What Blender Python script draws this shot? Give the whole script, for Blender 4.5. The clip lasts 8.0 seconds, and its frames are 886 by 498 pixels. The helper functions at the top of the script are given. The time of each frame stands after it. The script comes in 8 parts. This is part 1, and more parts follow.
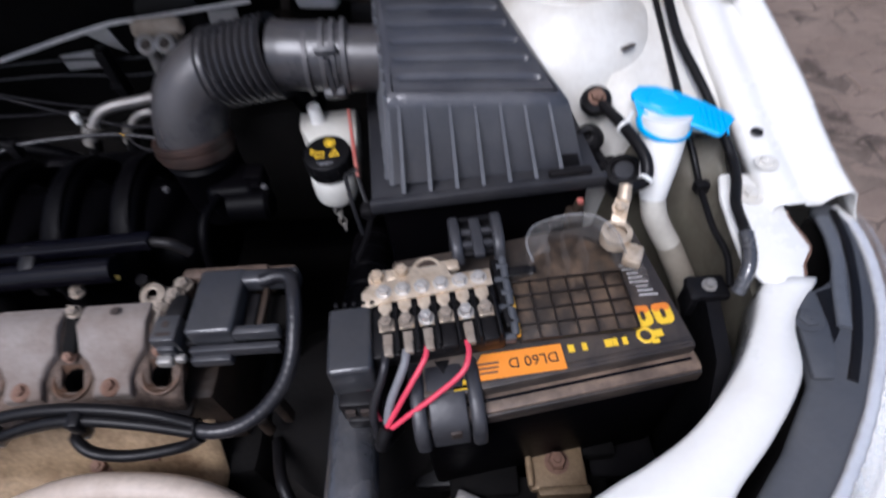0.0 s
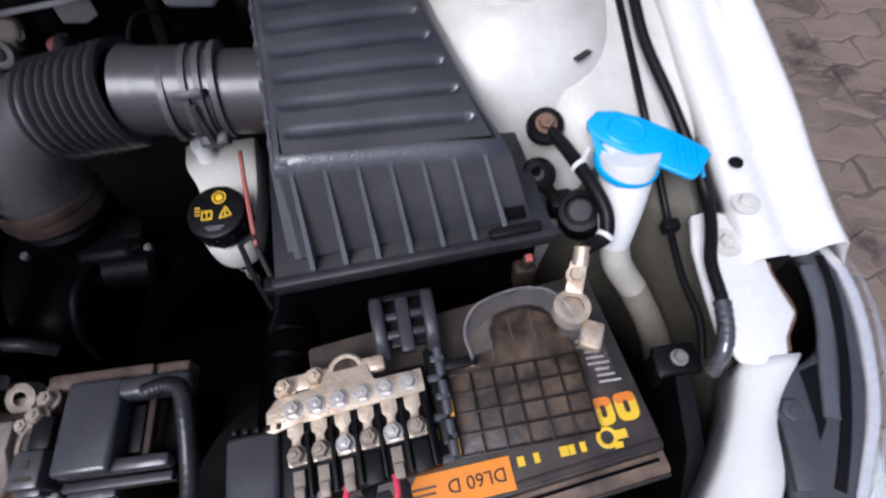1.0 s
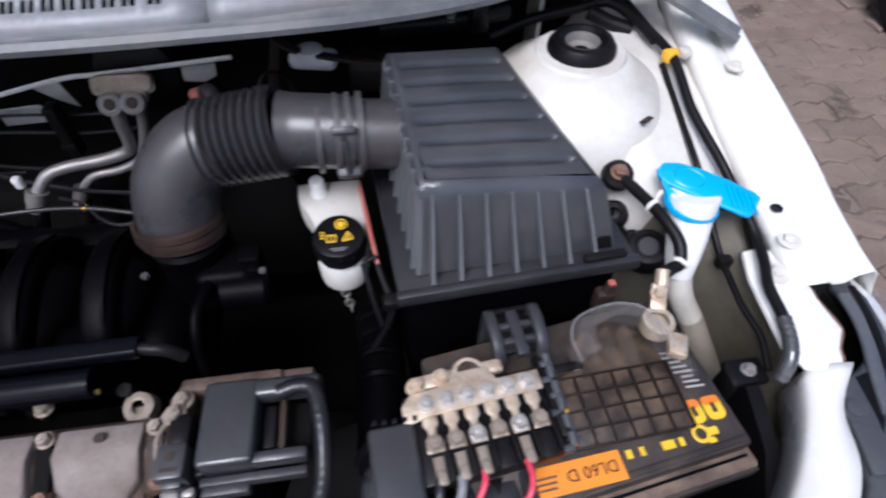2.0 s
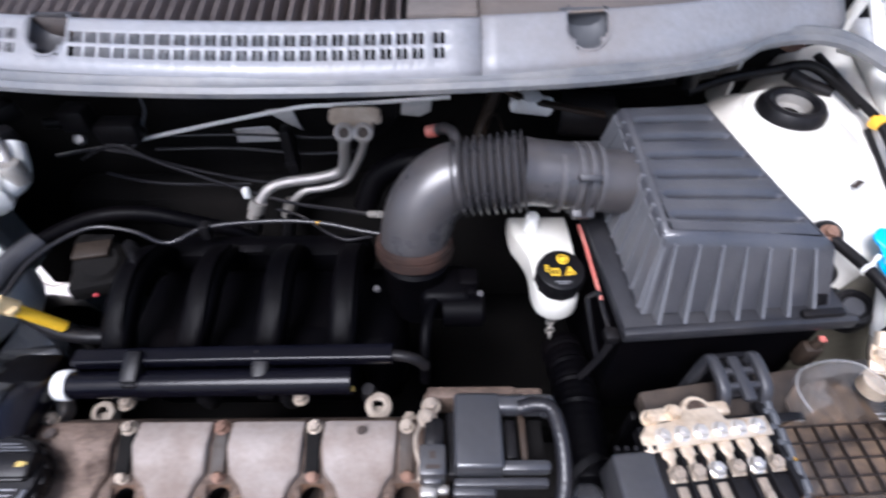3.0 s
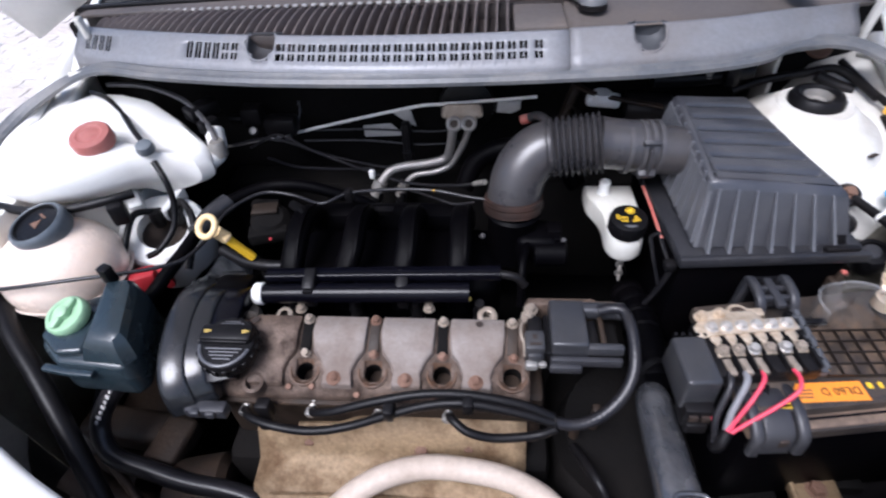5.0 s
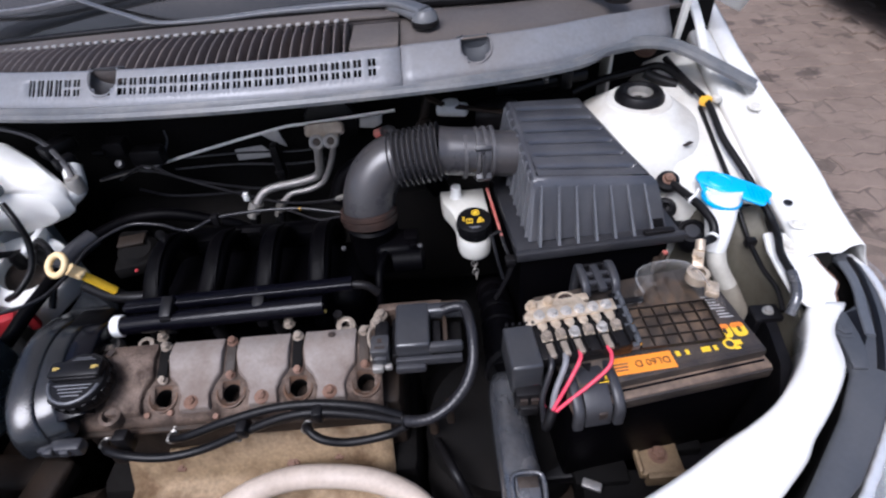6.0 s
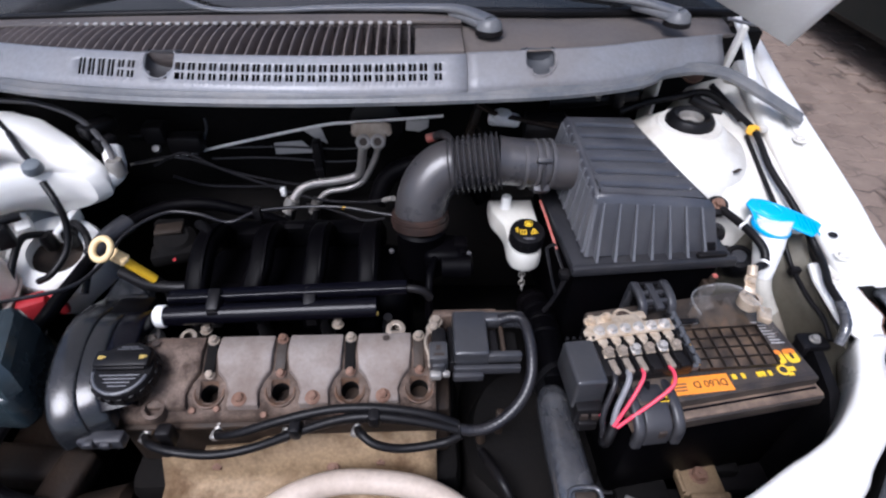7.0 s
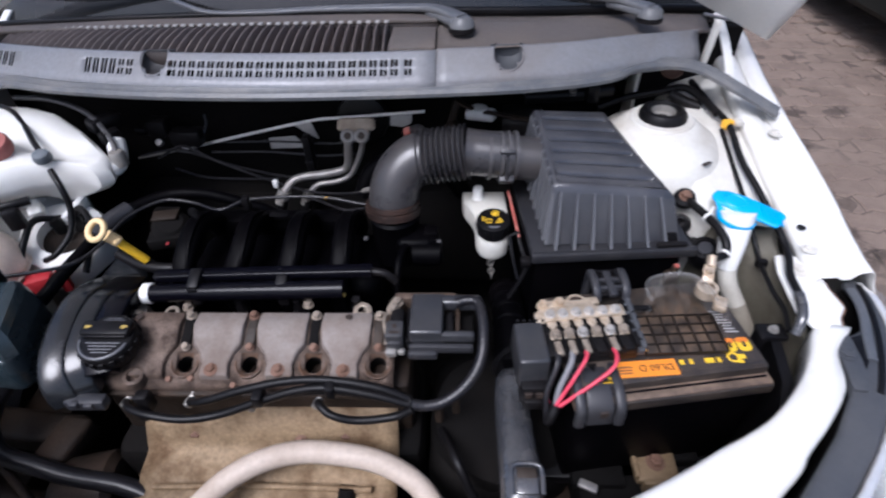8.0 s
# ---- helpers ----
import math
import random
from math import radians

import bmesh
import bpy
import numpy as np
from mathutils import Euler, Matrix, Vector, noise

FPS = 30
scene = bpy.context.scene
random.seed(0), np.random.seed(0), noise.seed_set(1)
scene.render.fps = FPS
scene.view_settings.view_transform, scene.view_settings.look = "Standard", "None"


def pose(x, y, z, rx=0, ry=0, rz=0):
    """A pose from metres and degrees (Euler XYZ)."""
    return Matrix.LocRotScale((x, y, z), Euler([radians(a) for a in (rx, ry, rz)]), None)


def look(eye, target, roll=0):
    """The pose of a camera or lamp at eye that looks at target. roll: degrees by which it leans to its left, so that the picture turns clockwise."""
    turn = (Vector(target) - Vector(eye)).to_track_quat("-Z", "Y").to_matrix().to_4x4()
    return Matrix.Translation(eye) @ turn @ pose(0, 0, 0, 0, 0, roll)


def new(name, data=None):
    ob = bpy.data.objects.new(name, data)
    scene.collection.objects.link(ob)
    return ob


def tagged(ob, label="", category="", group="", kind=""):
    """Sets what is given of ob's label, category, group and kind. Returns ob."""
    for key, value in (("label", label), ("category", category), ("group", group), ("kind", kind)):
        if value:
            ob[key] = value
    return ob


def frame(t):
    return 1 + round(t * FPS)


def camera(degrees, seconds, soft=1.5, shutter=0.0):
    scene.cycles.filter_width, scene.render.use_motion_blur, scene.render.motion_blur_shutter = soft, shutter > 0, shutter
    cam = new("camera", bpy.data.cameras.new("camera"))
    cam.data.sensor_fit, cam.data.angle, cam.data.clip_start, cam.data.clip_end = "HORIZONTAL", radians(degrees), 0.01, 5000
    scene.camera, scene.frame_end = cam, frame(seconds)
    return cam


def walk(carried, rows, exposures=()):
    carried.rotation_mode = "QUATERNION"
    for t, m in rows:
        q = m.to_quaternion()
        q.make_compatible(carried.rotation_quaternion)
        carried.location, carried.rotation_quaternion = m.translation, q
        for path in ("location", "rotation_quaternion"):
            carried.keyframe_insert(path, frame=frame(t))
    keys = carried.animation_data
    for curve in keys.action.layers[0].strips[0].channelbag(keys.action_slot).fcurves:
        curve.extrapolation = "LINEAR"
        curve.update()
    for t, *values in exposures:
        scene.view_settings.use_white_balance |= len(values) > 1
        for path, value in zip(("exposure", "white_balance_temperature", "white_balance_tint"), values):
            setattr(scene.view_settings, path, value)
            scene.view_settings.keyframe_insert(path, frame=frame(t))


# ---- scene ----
cam = camera(80.0, 8.0, soft=2.2, shutter=0.5)
PATH = [
    (0, (0.03, -0.03, 1.188), (-0.039, 1.223, -0.369), -6.6),
    (0.5, (0.056, 0.057, 1.13), (-0.01, 1.093, -0.579), -9.8),
    (1, (0.075, 0.121, 1.187), (0.095, 1.119, -0.546), -6.6),
    (1.2, (0.076, 0.108, 1.206), (0.107, 1.175, -0.486), -6.6),
    (2.3, (-0.11, 0.05, 1.208), (0.094, 1.331, -0.315), 2.5),
    (2.5, (-0.14, 0.054, 1.223), (0.019, 1.344, -0.298), 2.1),
    (3, (-0.213, 0.046, 1.251), (-0.22, 1.38, -0.24), -0.7),
    (3.5, (-0.283, 0.009, 1.295), (-0.39, 1.378, -0.16), -2.0),
    (4, (-0.308, -0.044, 1.308), (-0.523, 1.348, -0.112), -3.9),
    (4.2, (-0.31, -0.07, 1.301), (-0.544, 1.328, -0.11), -4.3),
    (5.3, (-0.226, -0.168, 1.296), (-0.377, 1.29, -0.065), -4.9),
    (5.5, (-0.184, -0.17, 1.301), (-0.31, 1.294, -0.055), -5.4),
    (6, (-0.133, -0.173, 1.309), (-0.161, 1.292, -0.052), -5.5),
    (6.5, (-0.19, -0.164, 1.304), (-0.124, 1.312, -0.043), -2.2),
    (7, (-0.236, -0.166, 1.311), (-0.174, 1.313, -0.034), 0.6),
    (7.5, (-0.226, -0.182, 1.302), (-0.247, 1.298, -0.043), 0.7),
    (8, (-0.141, -0.208, 1.311), (-0.216, 1.288, -0.014), -2.0),
]
walk(cam, [(t, look(eye, target, roll)) for t, eye, target, roll in PATH],
     exposures=[(0.0, -0.12, 5600, 16), (0.5, 0.2, 5600, 16), (1.2, -0.28, 5600, 16), (2.5, 0.45, 5600, 16), (3.5, 1.0, 5600, 16), (4.2, 0.56, 5600, 16), (5.5, 0.36, 5600, 16), (6.3, 0.17, 5600, 16), (7.25, 0.3, 5600, 16), (8.0, 0.12, 5600, 16)])

# ---- light ----
SUN_ELEV, SUN_TURN = 57.0, 214.0
world = bpy.data.worlds.new("sky")
scene.world = world
world.use_nodes = True
wn = world.node_tree.nodes
sky = wn.new("ShaderNodeTexSky")
sky.sky_type, sky.sun_disc = "NISHITA", False
sky.sun_elevation, sky.sun_rotation = radians(SUN_ELEV), radians(SUN_TURN)
sky.air_density, sky.dust_density = 1.2, 5.0
world.node_tree.links.new(sky.outputs[0], wn["Background"].inputs[0])
wn["Background"].inputs[1].default_value = 0.12
lamp = bpy.data.lights.new("sun", "SUN")
lamp.energy, lamp.angle, lamp.color = 3.1, radians(30), (1.0, 0.97, 0.93)
sun = new("sun", lamp)
sun.matrix_world = look((-3.15, -4.25, 9.0), (0, 0.4, 0.8))

# ---- materials ----


def mat(name, color, rough=0.5, metal=0.0, vary=0.25, scale=40.0, bump=0.15, dust=None, dust_amount=0.0,
        dust_scale=9.0, coat=0.0, spec=0.5, through_light=0.0, island=0.0, place=False):
    """Plain surface with grain at two scales and an uneven layer of dust or rust."""
    m = bpy.data.materials.new(name)
    m.use_nodes = True
    nt = m.node_tree
    n, ln = nt.nodes, nt.links
    b = n["Principled BSDF"]
    co = n.new("ShaderNodeTexCoord")
    big = n.new("ShaderNodeTexNoise")
    big.inputs["Scale"].default_value, big.inputs["Detail"].default_value = scale * 0.22, 4
    fine = n.new("ShaderNodeTexNoise")
    fine.inputs["Scale"].default_value, fine.inputs["Detail"].default_value = scale * 4, 3
    where = n.new("ShaderNodeNewGeometry").outputs["Position"] if place else co.outputs["Object"]
    for t in (big, fine):
        ln.new(where, t.inputs["Vector"])
    add = n.new("ShaderNodeMath")
    add.operation = "ADD"
    ln.new(big.outputs[0], add.inputs[0])
    ln.new(fine.outputs[0], add.inputs[1])
    rng = n.new("ShaderNodeMapRange")
    rng.inputs[1].default_value, rng.inputs[2].default_value = 0.6, 1.4
    rng.inputs[3].default_value, rng.inputs[4].default_value = 1 - vary, 1 + vary
    ln.new(add.outputs[0], rng.inputs[0])
    mul = n.new("ShaderNodeVectorMath")
    mul.operation = "SCALE"
    mul.inputs[0].default_value = color
    ln.new(rng.outputs[0], mul.inputs["Scale"])
    col = mul.outputs[0]
    if island:
        info = n.new("ShaderNodeObjectInfo")
        r2 = n.new("ShaderNodeMapRange")
        r2.inputs[3].default_value, r2.inputs[4].default_value = 1 - island, 1 + island
        ln.new(info.outputs["Random"], r2.inputs[0])
        m2 = n.new("ShaderNodeVectorMath")
        m2.operation = "SCALE"
        ln.new(col, m2.inputs[0])
        ln.new(r2.outputs[0], m2.inputs["Scale"])
        col = m2.outputs[0]
    rgh = rough
    if dust:
        dn = n.new("ShaderNodeTexNoise")
        dn.inputs["Scale"].default_value, dn.inputs["Detail"].default_value = dust_scale, 6
        dn.inputs["Roughness"].default_value = 0.65
        ln.new(where, dn.inputs["Vector"])
        dr = n.new("ShaderNodeMapRange")
        dr.inputs[1].default_value, dr.inputs[2].default_value = 0.42, 0.68
        dr.inputs[3].default_value, dr.inputs[4].default_value = 0.15 * dust_amount, dust_amount
        ln.new(dn.outputs[0], dr.inputs[0])
        mx = n.new("ShaderNodeMix")
        mx.data_type = "RGBA"
        ln.new(dr.outputs[0], mx.inputs[0])
        ln.new(col, mx.inputs[6])
        mx.inputs[7].default_value = (*dust, 1)
        col = mx.outputs[2]
        rr = n.new("ShaderNodeMapRange")
        rr.inputs[3].default_value, rr.inputs[4].default_value = rough, min(1.0, rough + 0.4)
        ln.new(dr.outputs[0], rr.inputs[0])
        ln.new(rr.outputs[0], b.inputs["Roughness"])
    else:
        b.inputs["Roughness"].default_value = rgh
    ln.new(col, b.inputs["Base Color"])
    b.inputs["Metallic"].default_value = metal
    b.inputs["Specular IOR Level"].default_value = spec
    b.inputs["Coat Weight"].default_value = coat
    b.inputs["Coat Roughness"].default_value = 0.1
    if through_light:
        b.inputs["Subsurface Weight"].default_value = through_light
        b.inputs["Subsurface Radius"].default_value = (0.02, 0.02, 0.02)
        b.inputs["Subsurface Scale"].default_value = 1.0
    if bump:
        bp = n.new("ShaderNodeBump")
        bp.inputs["Strength"].default_value, bp.inputs["Distance"].default_value = bump, 0.002
        ln.new(add.outputs[0], bp.inputs["Height"])
        ln.new(bp.outputs[0], b.inputs["Normal"])
    return m


M_WHITE = mat("white_paint", (0.76, 0.755, 0.72), 0.25, vary=0.03, bump=0.02, coat=0.4, dust=(0.5, 0.43, 0.34), dust_amount=0.22)
M_BAY = mat("white_bay_paint", (0.70, 0.69, 0.64), 0.36, vary=0.06, bump=0.05, dust=(0.30, 0.245, 0.18), dust_amount=0.55, dust_scale=6)
M_COWL = mat("faded_grey_plastic", (0.225, 0.234, 0.254), 0.33, vary=0.18, bump=0.15, dust=(0.155, 0.135, 0.12), dust_amount=0.42, dust_scale=9, spec=0.6)
M_COWL_DIRT = mat("dusty_plastic", (0.105, 0.092, 0.084), 0.65, vary=0.2, bump=0.2, dust=(0.16, 0.128, 0.105), dust_amount=0.6, dust_scale=6)
M_SEAL = mat("seal_rubber", (0.085, 0.092, 0.102), 0.40, vary=0.25, bump=0.25, dust=(0.25, 0.235, 0.215), dust_amount=0.45, dust_scale=16)
M_BOX = mat("airbox_plastic", (0.034, 0.035, 0.042), 0.27, vary=0.3, bump=0.2, scale=110, dust=(0.105, 0.102, 0.10), dust_amount=0.34, dust_scale=16, spec=1.0)
M_BLACK = mat("black_plastic", (0.0042, 0.0042, 0.0052), 0.36, vary=0.3, bump=0.15, dust=(0.030, 0.024, 0.020), dust_amount=0.2, spec=0.18)
M_BLACK_GLOSS = mat("black_gloss_plastic", (0.002, 0.002, 0.0042), 0.18, vary=0.3, bump=0.05, dust=(0.012, 0.010, 0.009), dust_amount=0.12, spec=0.17)
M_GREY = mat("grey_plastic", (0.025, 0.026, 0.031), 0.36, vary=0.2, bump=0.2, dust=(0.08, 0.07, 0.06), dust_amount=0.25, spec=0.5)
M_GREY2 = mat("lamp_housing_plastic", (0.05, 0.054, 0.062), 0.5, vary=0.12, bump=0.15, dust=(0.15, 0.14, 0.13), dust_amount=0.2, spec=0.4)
M_RUBBER = mat("black_rubber", (0.0042, 0.0042, 0.005), 0.36, vary=0.3, bump=0.12, dust=(0.030, 0.024, 0.021), dust_amount=0.18, spec=0.2)
M_HOSE = mat("intake_rubber", (0.034, 0.034, 0.038), 0.25, vary=0.2, bump=0.06, dust=(0.09, 0.072, 0.058), dust_amount=0.28, dust_scale=14, spec=0.6)
# Near black: shade deep in the bay and in bores is in the colour.
M_DARK = mat("shade_dark_metal", (0.004, 0.0037, 0.0037), 0.8, vary=0.4, bump=0.3, dust=(0.013, 0.010, 0.008), dust_amount=0.3, spec=0.12)
M_OILY = mat("oily_iron", (0.016, 0.012, 0.009), 0.5, vary=0.4, bump=0.4, dust=(0.065, 0.038, 0.022), dust_amount=0.6, dust_scale=14, spec=0.35)
M_ALU = mat("cast_aluminium", (0.205, 0.179, 0.161), 0.55, metal=0.15, vary=0.18, bump=0.22, scale=60, dust=(0.125, 0.085, 0.062), dust_amount=0.7, dust_scale=14)
M_ALU_DIRTY = mat("stained_aluminium", (0.135, 0.094, 0.070), 0.55, metal=0.25, vary=0.4, bump=0.6, scale=80, dust=(0.030, 0.018, 0.012), dust_amount=0.95, dust_scale=34)
M_RUST = mat("rusty_steel", (0.20, 0.115, 0.08), 0.6, metal=0.3, vary=0.3, bump=0.4, scale=120, dust=(0.11, 0.055, 0.033), dust_amount=0.6, dust_scale=40)
M_STEEL = mat("dull_steel", (0.34, 0.33, 0.31), 0.42, metal=0.6, vary=0.15, bump=0.15, scale=80, dust=(0.25, 0.2, 0.145), dust_amount=0.4, dust_scale=25)
M_PIPE = mat("aluminium_pipe", (0.40, 0.385, 0.37), 0.38, metal=0.6, vary=0.15, bump=0.1, dust=(0.2, 0.165, 0.13), dust_amount=0.45, dust_scale=20)
M_TIN = mat("tinned_brass", (0.74, 0.63, 0.49), 0.34, metal=0.6, vary=0.25, bump=0.35, scale=140, dust=(0.27, 0.17, 0.09), dust_amount=0.7, dust_scale=70)
M_SHIELD = mat("tan_heat_shield", (0.315, 0.225, 0.13), 0.55, metal=0.2, vary=0.35, bump=0.5, scale=50, dust=(0.10, 0.055, 0.024), dust_amount=0.95, dust_scale=17)
M_HOOP = mat("pale_hose", (0.58, 0.49, 0.41), 0.5, vary=0.14, bump=0.2, dust=(0.26, 0.19, 0.135), dust_amount=0.65, dust_scale=12)
M_DUCT = mat("worn_duct_plastic", (0.034, 0.037, 0.044), 0.2, vary=0.3, bump=0.05, dust=(0.14, 0.125, 0.11), dust_amount=0.3, dust_scale=22, coat=0.7, spec=0.9)
M_BLUE = mat("blue_cap_plastic", (0.014, 0.36, 0.74), 0.32, vary=0.06, bump=0.08)
M_YELLOW = mat("yellow_plastic", (0.80, 0.48, 0.02), 0.4, vary=0.08, bump=0.08)
M_CREAM = mat("cream_plastic", (0.78, 0.58, 0.30), 0.45, vary=0.1, bump=0.1)
M_RED = mat("red_cap_plastic", (0.30, 0.075, 0.065), 0.5, vary=0.15, bump=0.15, dust=(0.42, 0.26, 0.22), dust_amount=0.4)
M_GREEN = mat("green_cap_plastic", (0.30, 0.50, 0.30), 0.45, vary=0.12, bump=0.1, dust=(0.45, 0.5, 0.38), dust_amount=0.3)
M_TANK = mat("milky_tank_plastic", (0.82, 0.82, 0.79), 0.4, vary=0.04, bump=0.05, dust=(0.55, 0.47, 0.34), dust_amount=0.25, dust_scale=5, through_light=0.25)
M_COOLANT = mat("pinkish_tank_plastic", (0.80, 0.68, 0.58), 0.2, vary=0.1, bump=0.08, dust=(0.60, 0.41, 0.28), dust_amount=0.5, dust_scale=10, through_light=0.3)
M_BRAKE = mat("brake_tank_plastic", (0.58, 0.57, 0.52), 0.4, vary=0.05, bump=0.08, dust=(0.34, 0.28, 0.2), dust_amount=0.35, through_light=0.1)
M_STEER = mat("steering_tank_plastic", (0.014, 0.026, 0.034), 0.22, vary=0.2, bump=0.06, dust=(0.1, 0.1, 0.09), dust_amount=0.25, spec=0.65)
M_ORANGE = mat("orange_label", (0.85, 0.27, 0.015), 0.4, vary=0.1, bump=0.02, dust=(0.4, 0.2, 0.08), dust_amount=0.2, dust_scale=40)
M_SIGN = mat("yellow_print", (0.78, 0.50, 0.02), 0.5, vary=0.15, bump=0.0)
M_SIGN_RED = mat("red_print", (0.70, 0.20, 0.02), 0.5, vary=0.15, bump=0.0)
M_INK = mat("dark_print", (0.03, 0.02, 0.015), 0.6, vary=0.1, bump=0.0)
M_PALE = mat("pale_print", (0.42, 0.41, 0.40), 0.6, vary=0.2, bump=0.0)
M_PINK = mat("pink_wire", (0.66, 0.04, 0.085), 0.4, vary=0.1, bump=0.0, dust=(0.4, 0.2, 0.2), dust_amount=0.2)
M_REDW = mat("red_plastic", (0.36, 0.022, 0.028), 0.45, vary=0.15, bump=0.05)
M_GREYW = mat("grey_wire", (0.18, 0.18, 0.19), 0.45, vary=0.15, bump=0.05)
M_CHROME = mat("lamp_reflector", (0.82, 0.82, 0.82), 0.25, metal=0.5, vary=0.1, bump=0.05)
M_GOLD = mat("yellow_clip", (0.85, 0.45, 0.03), 0.45, vary=0.1, bump=0.0)
M_CELL = mat("dusty_cell", (0.012, 0.010, 0.009), 0.35, vary=0.4, bump=0.3, dust=(0.13, 0.085, 0.052), dust_amount=0.85, dust_scale=48)
M_PAVER = mat("paver", (0.160, 0.118, 0.093), 0.85, vary=0.25, bump=0.6, scale=26, dust=(0.225, 0.172, 0.138), dust_amount=0.85, dust_scale=5.0, island=0.12, place=True)
M_SOIL = mat("sandy_ground", (0.075, 0.056, 0.045), 0.95, vary=0.4, bump=0.6, scale=18, dust=(0.20, 0.155, 0.122), dust_amount=0.9, dust_scale=3.0, place=True)


def stained(m, scale, a, b, k):
    """Darkens spots of spilt oil over a ground material."""
    n, ln = m.node_tree.nodes, m.node_tree.links
    bs = n["Principled BSDF"]
    src = bs.inputs["Base Color"].links[0].from_socket
    pos = n.new("ShaderNodeNewGeometry").outputs["Position"]
    t = n.new("ShaderNodeTexNoise")
    t.inputs["Scale"].default_value, t.inputs["Detail"].default_value, t.inputs["Roughness"].default_value = scale, 5, 0.6
    ln.new(pos, t.inputs["Vector"])
    r = n.new("ShaderNodeMapRange")
    r.inputs[1].default_value, r.inputs[2].default_value, r.inputs[3].default_value, r.inputs[4].default_value = a, b, 1.0, k
    ln.new(t.outputs[0], r.inputs[0])
    v = n.new("ShaderNodeVectorMath")
    v.operation = "SCALE"
    ln.new(src, v.inputs[0])
    ln.new(r.outputs[0], v.inputs["Scale"])
    ln.new(v.outputs[0], bs.inputs["Base Color"])


stained(M_PAVER, 4.2, 0.585, 0.66, 0.42)
stained(M_SOIL, 4.2, 0.585, 0.66, 0.42)
M_DARKCAR = mat("dark_green_paint", (0.010, 0.013, 0.012), 0.4, vary=0.1, bump=0.02, dust=(0.05, 0.043, 0.036), dust_amount=0.25, dust_scale=3, spec=0.15)
M_UNDER = mat("hood_underside", (0.80, 0.80, 0.78), 0.4, vary=0.04, bump=0.05, dust=(0.6, 0.54, 0.46), dust_amount=0.15, dust_scale=4)

# Wing pocket: dirt, plus its deep shade mixed into a darker grey.
M_POCKET = mat("dirty_shaded_grey", (0.125, 0.116, 0.088), 0.5, vary=0.18, bump=0.1, dust=(0.055, 0.043, 0.029), dust_amount=0.75, dust_scale=9)

# Darker copy of black plastic; the dimness low in the bay is in its colour.
M_RUNNER = mat("shaded_black_plastic", (0.0011, 0.0011, 0.0017), 0.42, vary=0.3, bump=0.15, dust=(0.008, 0.005, 0.0035), dust_amount=0.15, spec=0.05)

M_SHELL = mat("belt_cover_plastic", (0.008, 0.0095, 0.012), 0.17, vary=0.25, bump=0.06, dust=(0.05, 0.045, 0.04), dust_amount=0.25, dust_scale=14, spec=0.55)

M_LID = mat("dusty_battery_lid", (0.018, 0.016, 0.016), 0.4, vary=0.3, bump=0.15, dust=(0.13, 0.095, 0.068), dust_amount=0.6, dust_scale=16, spec=0.45)

M_REDROD = mat("faded_red_plastic", (0.42, 0.09, 0.07), 0.5, vary=0.3, bump=0.1, dust=(0.3, 0.22, 0.18), dust_amount=0.5, dust_scale=30)

M_CABLE = mat("thin_cable_sleeve", (0.010, 0.010, 0.013), 0.28, vary=0.3, bump=0.05, dust=(0.07, 0.06, 0.05), dust_amount=0.22, spec=0.42)

M_BRACKET = mat("tan_steel", (0.28, 0.20, 0.115), 0.5, metal=0.4, vary=0.25, bump=0.3, scale=90, dust=(0.12, 0.07, 0.035), dust_amount=0.6, dust_scale=25)

M_LEDGE = mat("brown_dusty_plastic", (0.070, 0.050, 0.037), 0.4, vary=0.4, bump=0.35, dust=(0.28, 0.195, 0.135), dust_amount=0.75, dust_scale=24)

M_CELLWALL = mat("dark_cell_wall", (0.016, 0.012, 0.010), 0.3, vary=0.2, bump=0.1, spec=0.4)

M_CAPBAND = mat("faded_blue_plastic", (0.10, 0.12, 0.14), 0.4, vary=0.2, bump=0.1, dust=(0.2, 0.19, 0.17), dust_amount=0.3)

# Paler copy of the paving, with strong sunlight put into its colour.
M_SUNPAVER = mat("sunlit_concrete_block", (0.56, 0.53, 0.49), 0.9, vary=0.2, bump=0.5, scale=22, dust=(0.46, 0.39, 0.34), dust_amount=0.6, dust_scale=2, place=True)

M_CLAMP = mat("worn_clamp_steel", (0.075, 0.075, 0.08), 0.35, metal=0.3, vary=0.3, bump=0.1, dust=(0.12, 0.10, 0.085), dust_amount=0.3)

M_LUG = mat("tarnished_lug", (0.34, 0.29, 0.235), 0.5, metal=0.4, vary=0.2, bump=0.3, scale=80, dust=(0.16, 0.115, 0.08), dust_amount=0.6, dust_scale=30)

M_FOIL = mat("pale_foil", (0.52, 0.51, 0.49), 0.45, metal=0.2, vary=0.15, bump=0.3, dust=(0.3, 0.27, 0.23), dust_amount=0.4)

M_COLLAR = mat("rust_stained_rubber", (0.016, 0.012, 0.011), 0.35, vary=0.3, bump=0.15, dust=(0.085, 0.040, 0.026), dust_amount=0.5, dust_scale=26)

M_FLANGE = mat("dark_seam_plastic", (0.016, 0.0165, 0.020), 0.33, vary=0.25, bump=0.15, dust=(0.06, 0.055, 0.05), dust_amount=0.25, dust_scale=20)

M_COWL_PLAIN = mat("dusty_faded_plastic", (0.185, 0.193, 0.210), 0.34, vary=0.2, bump=0.15, dust=(0.145, 0.125, 0.11), dust_amount=0.6, dust_scale=6, spec=0.7)

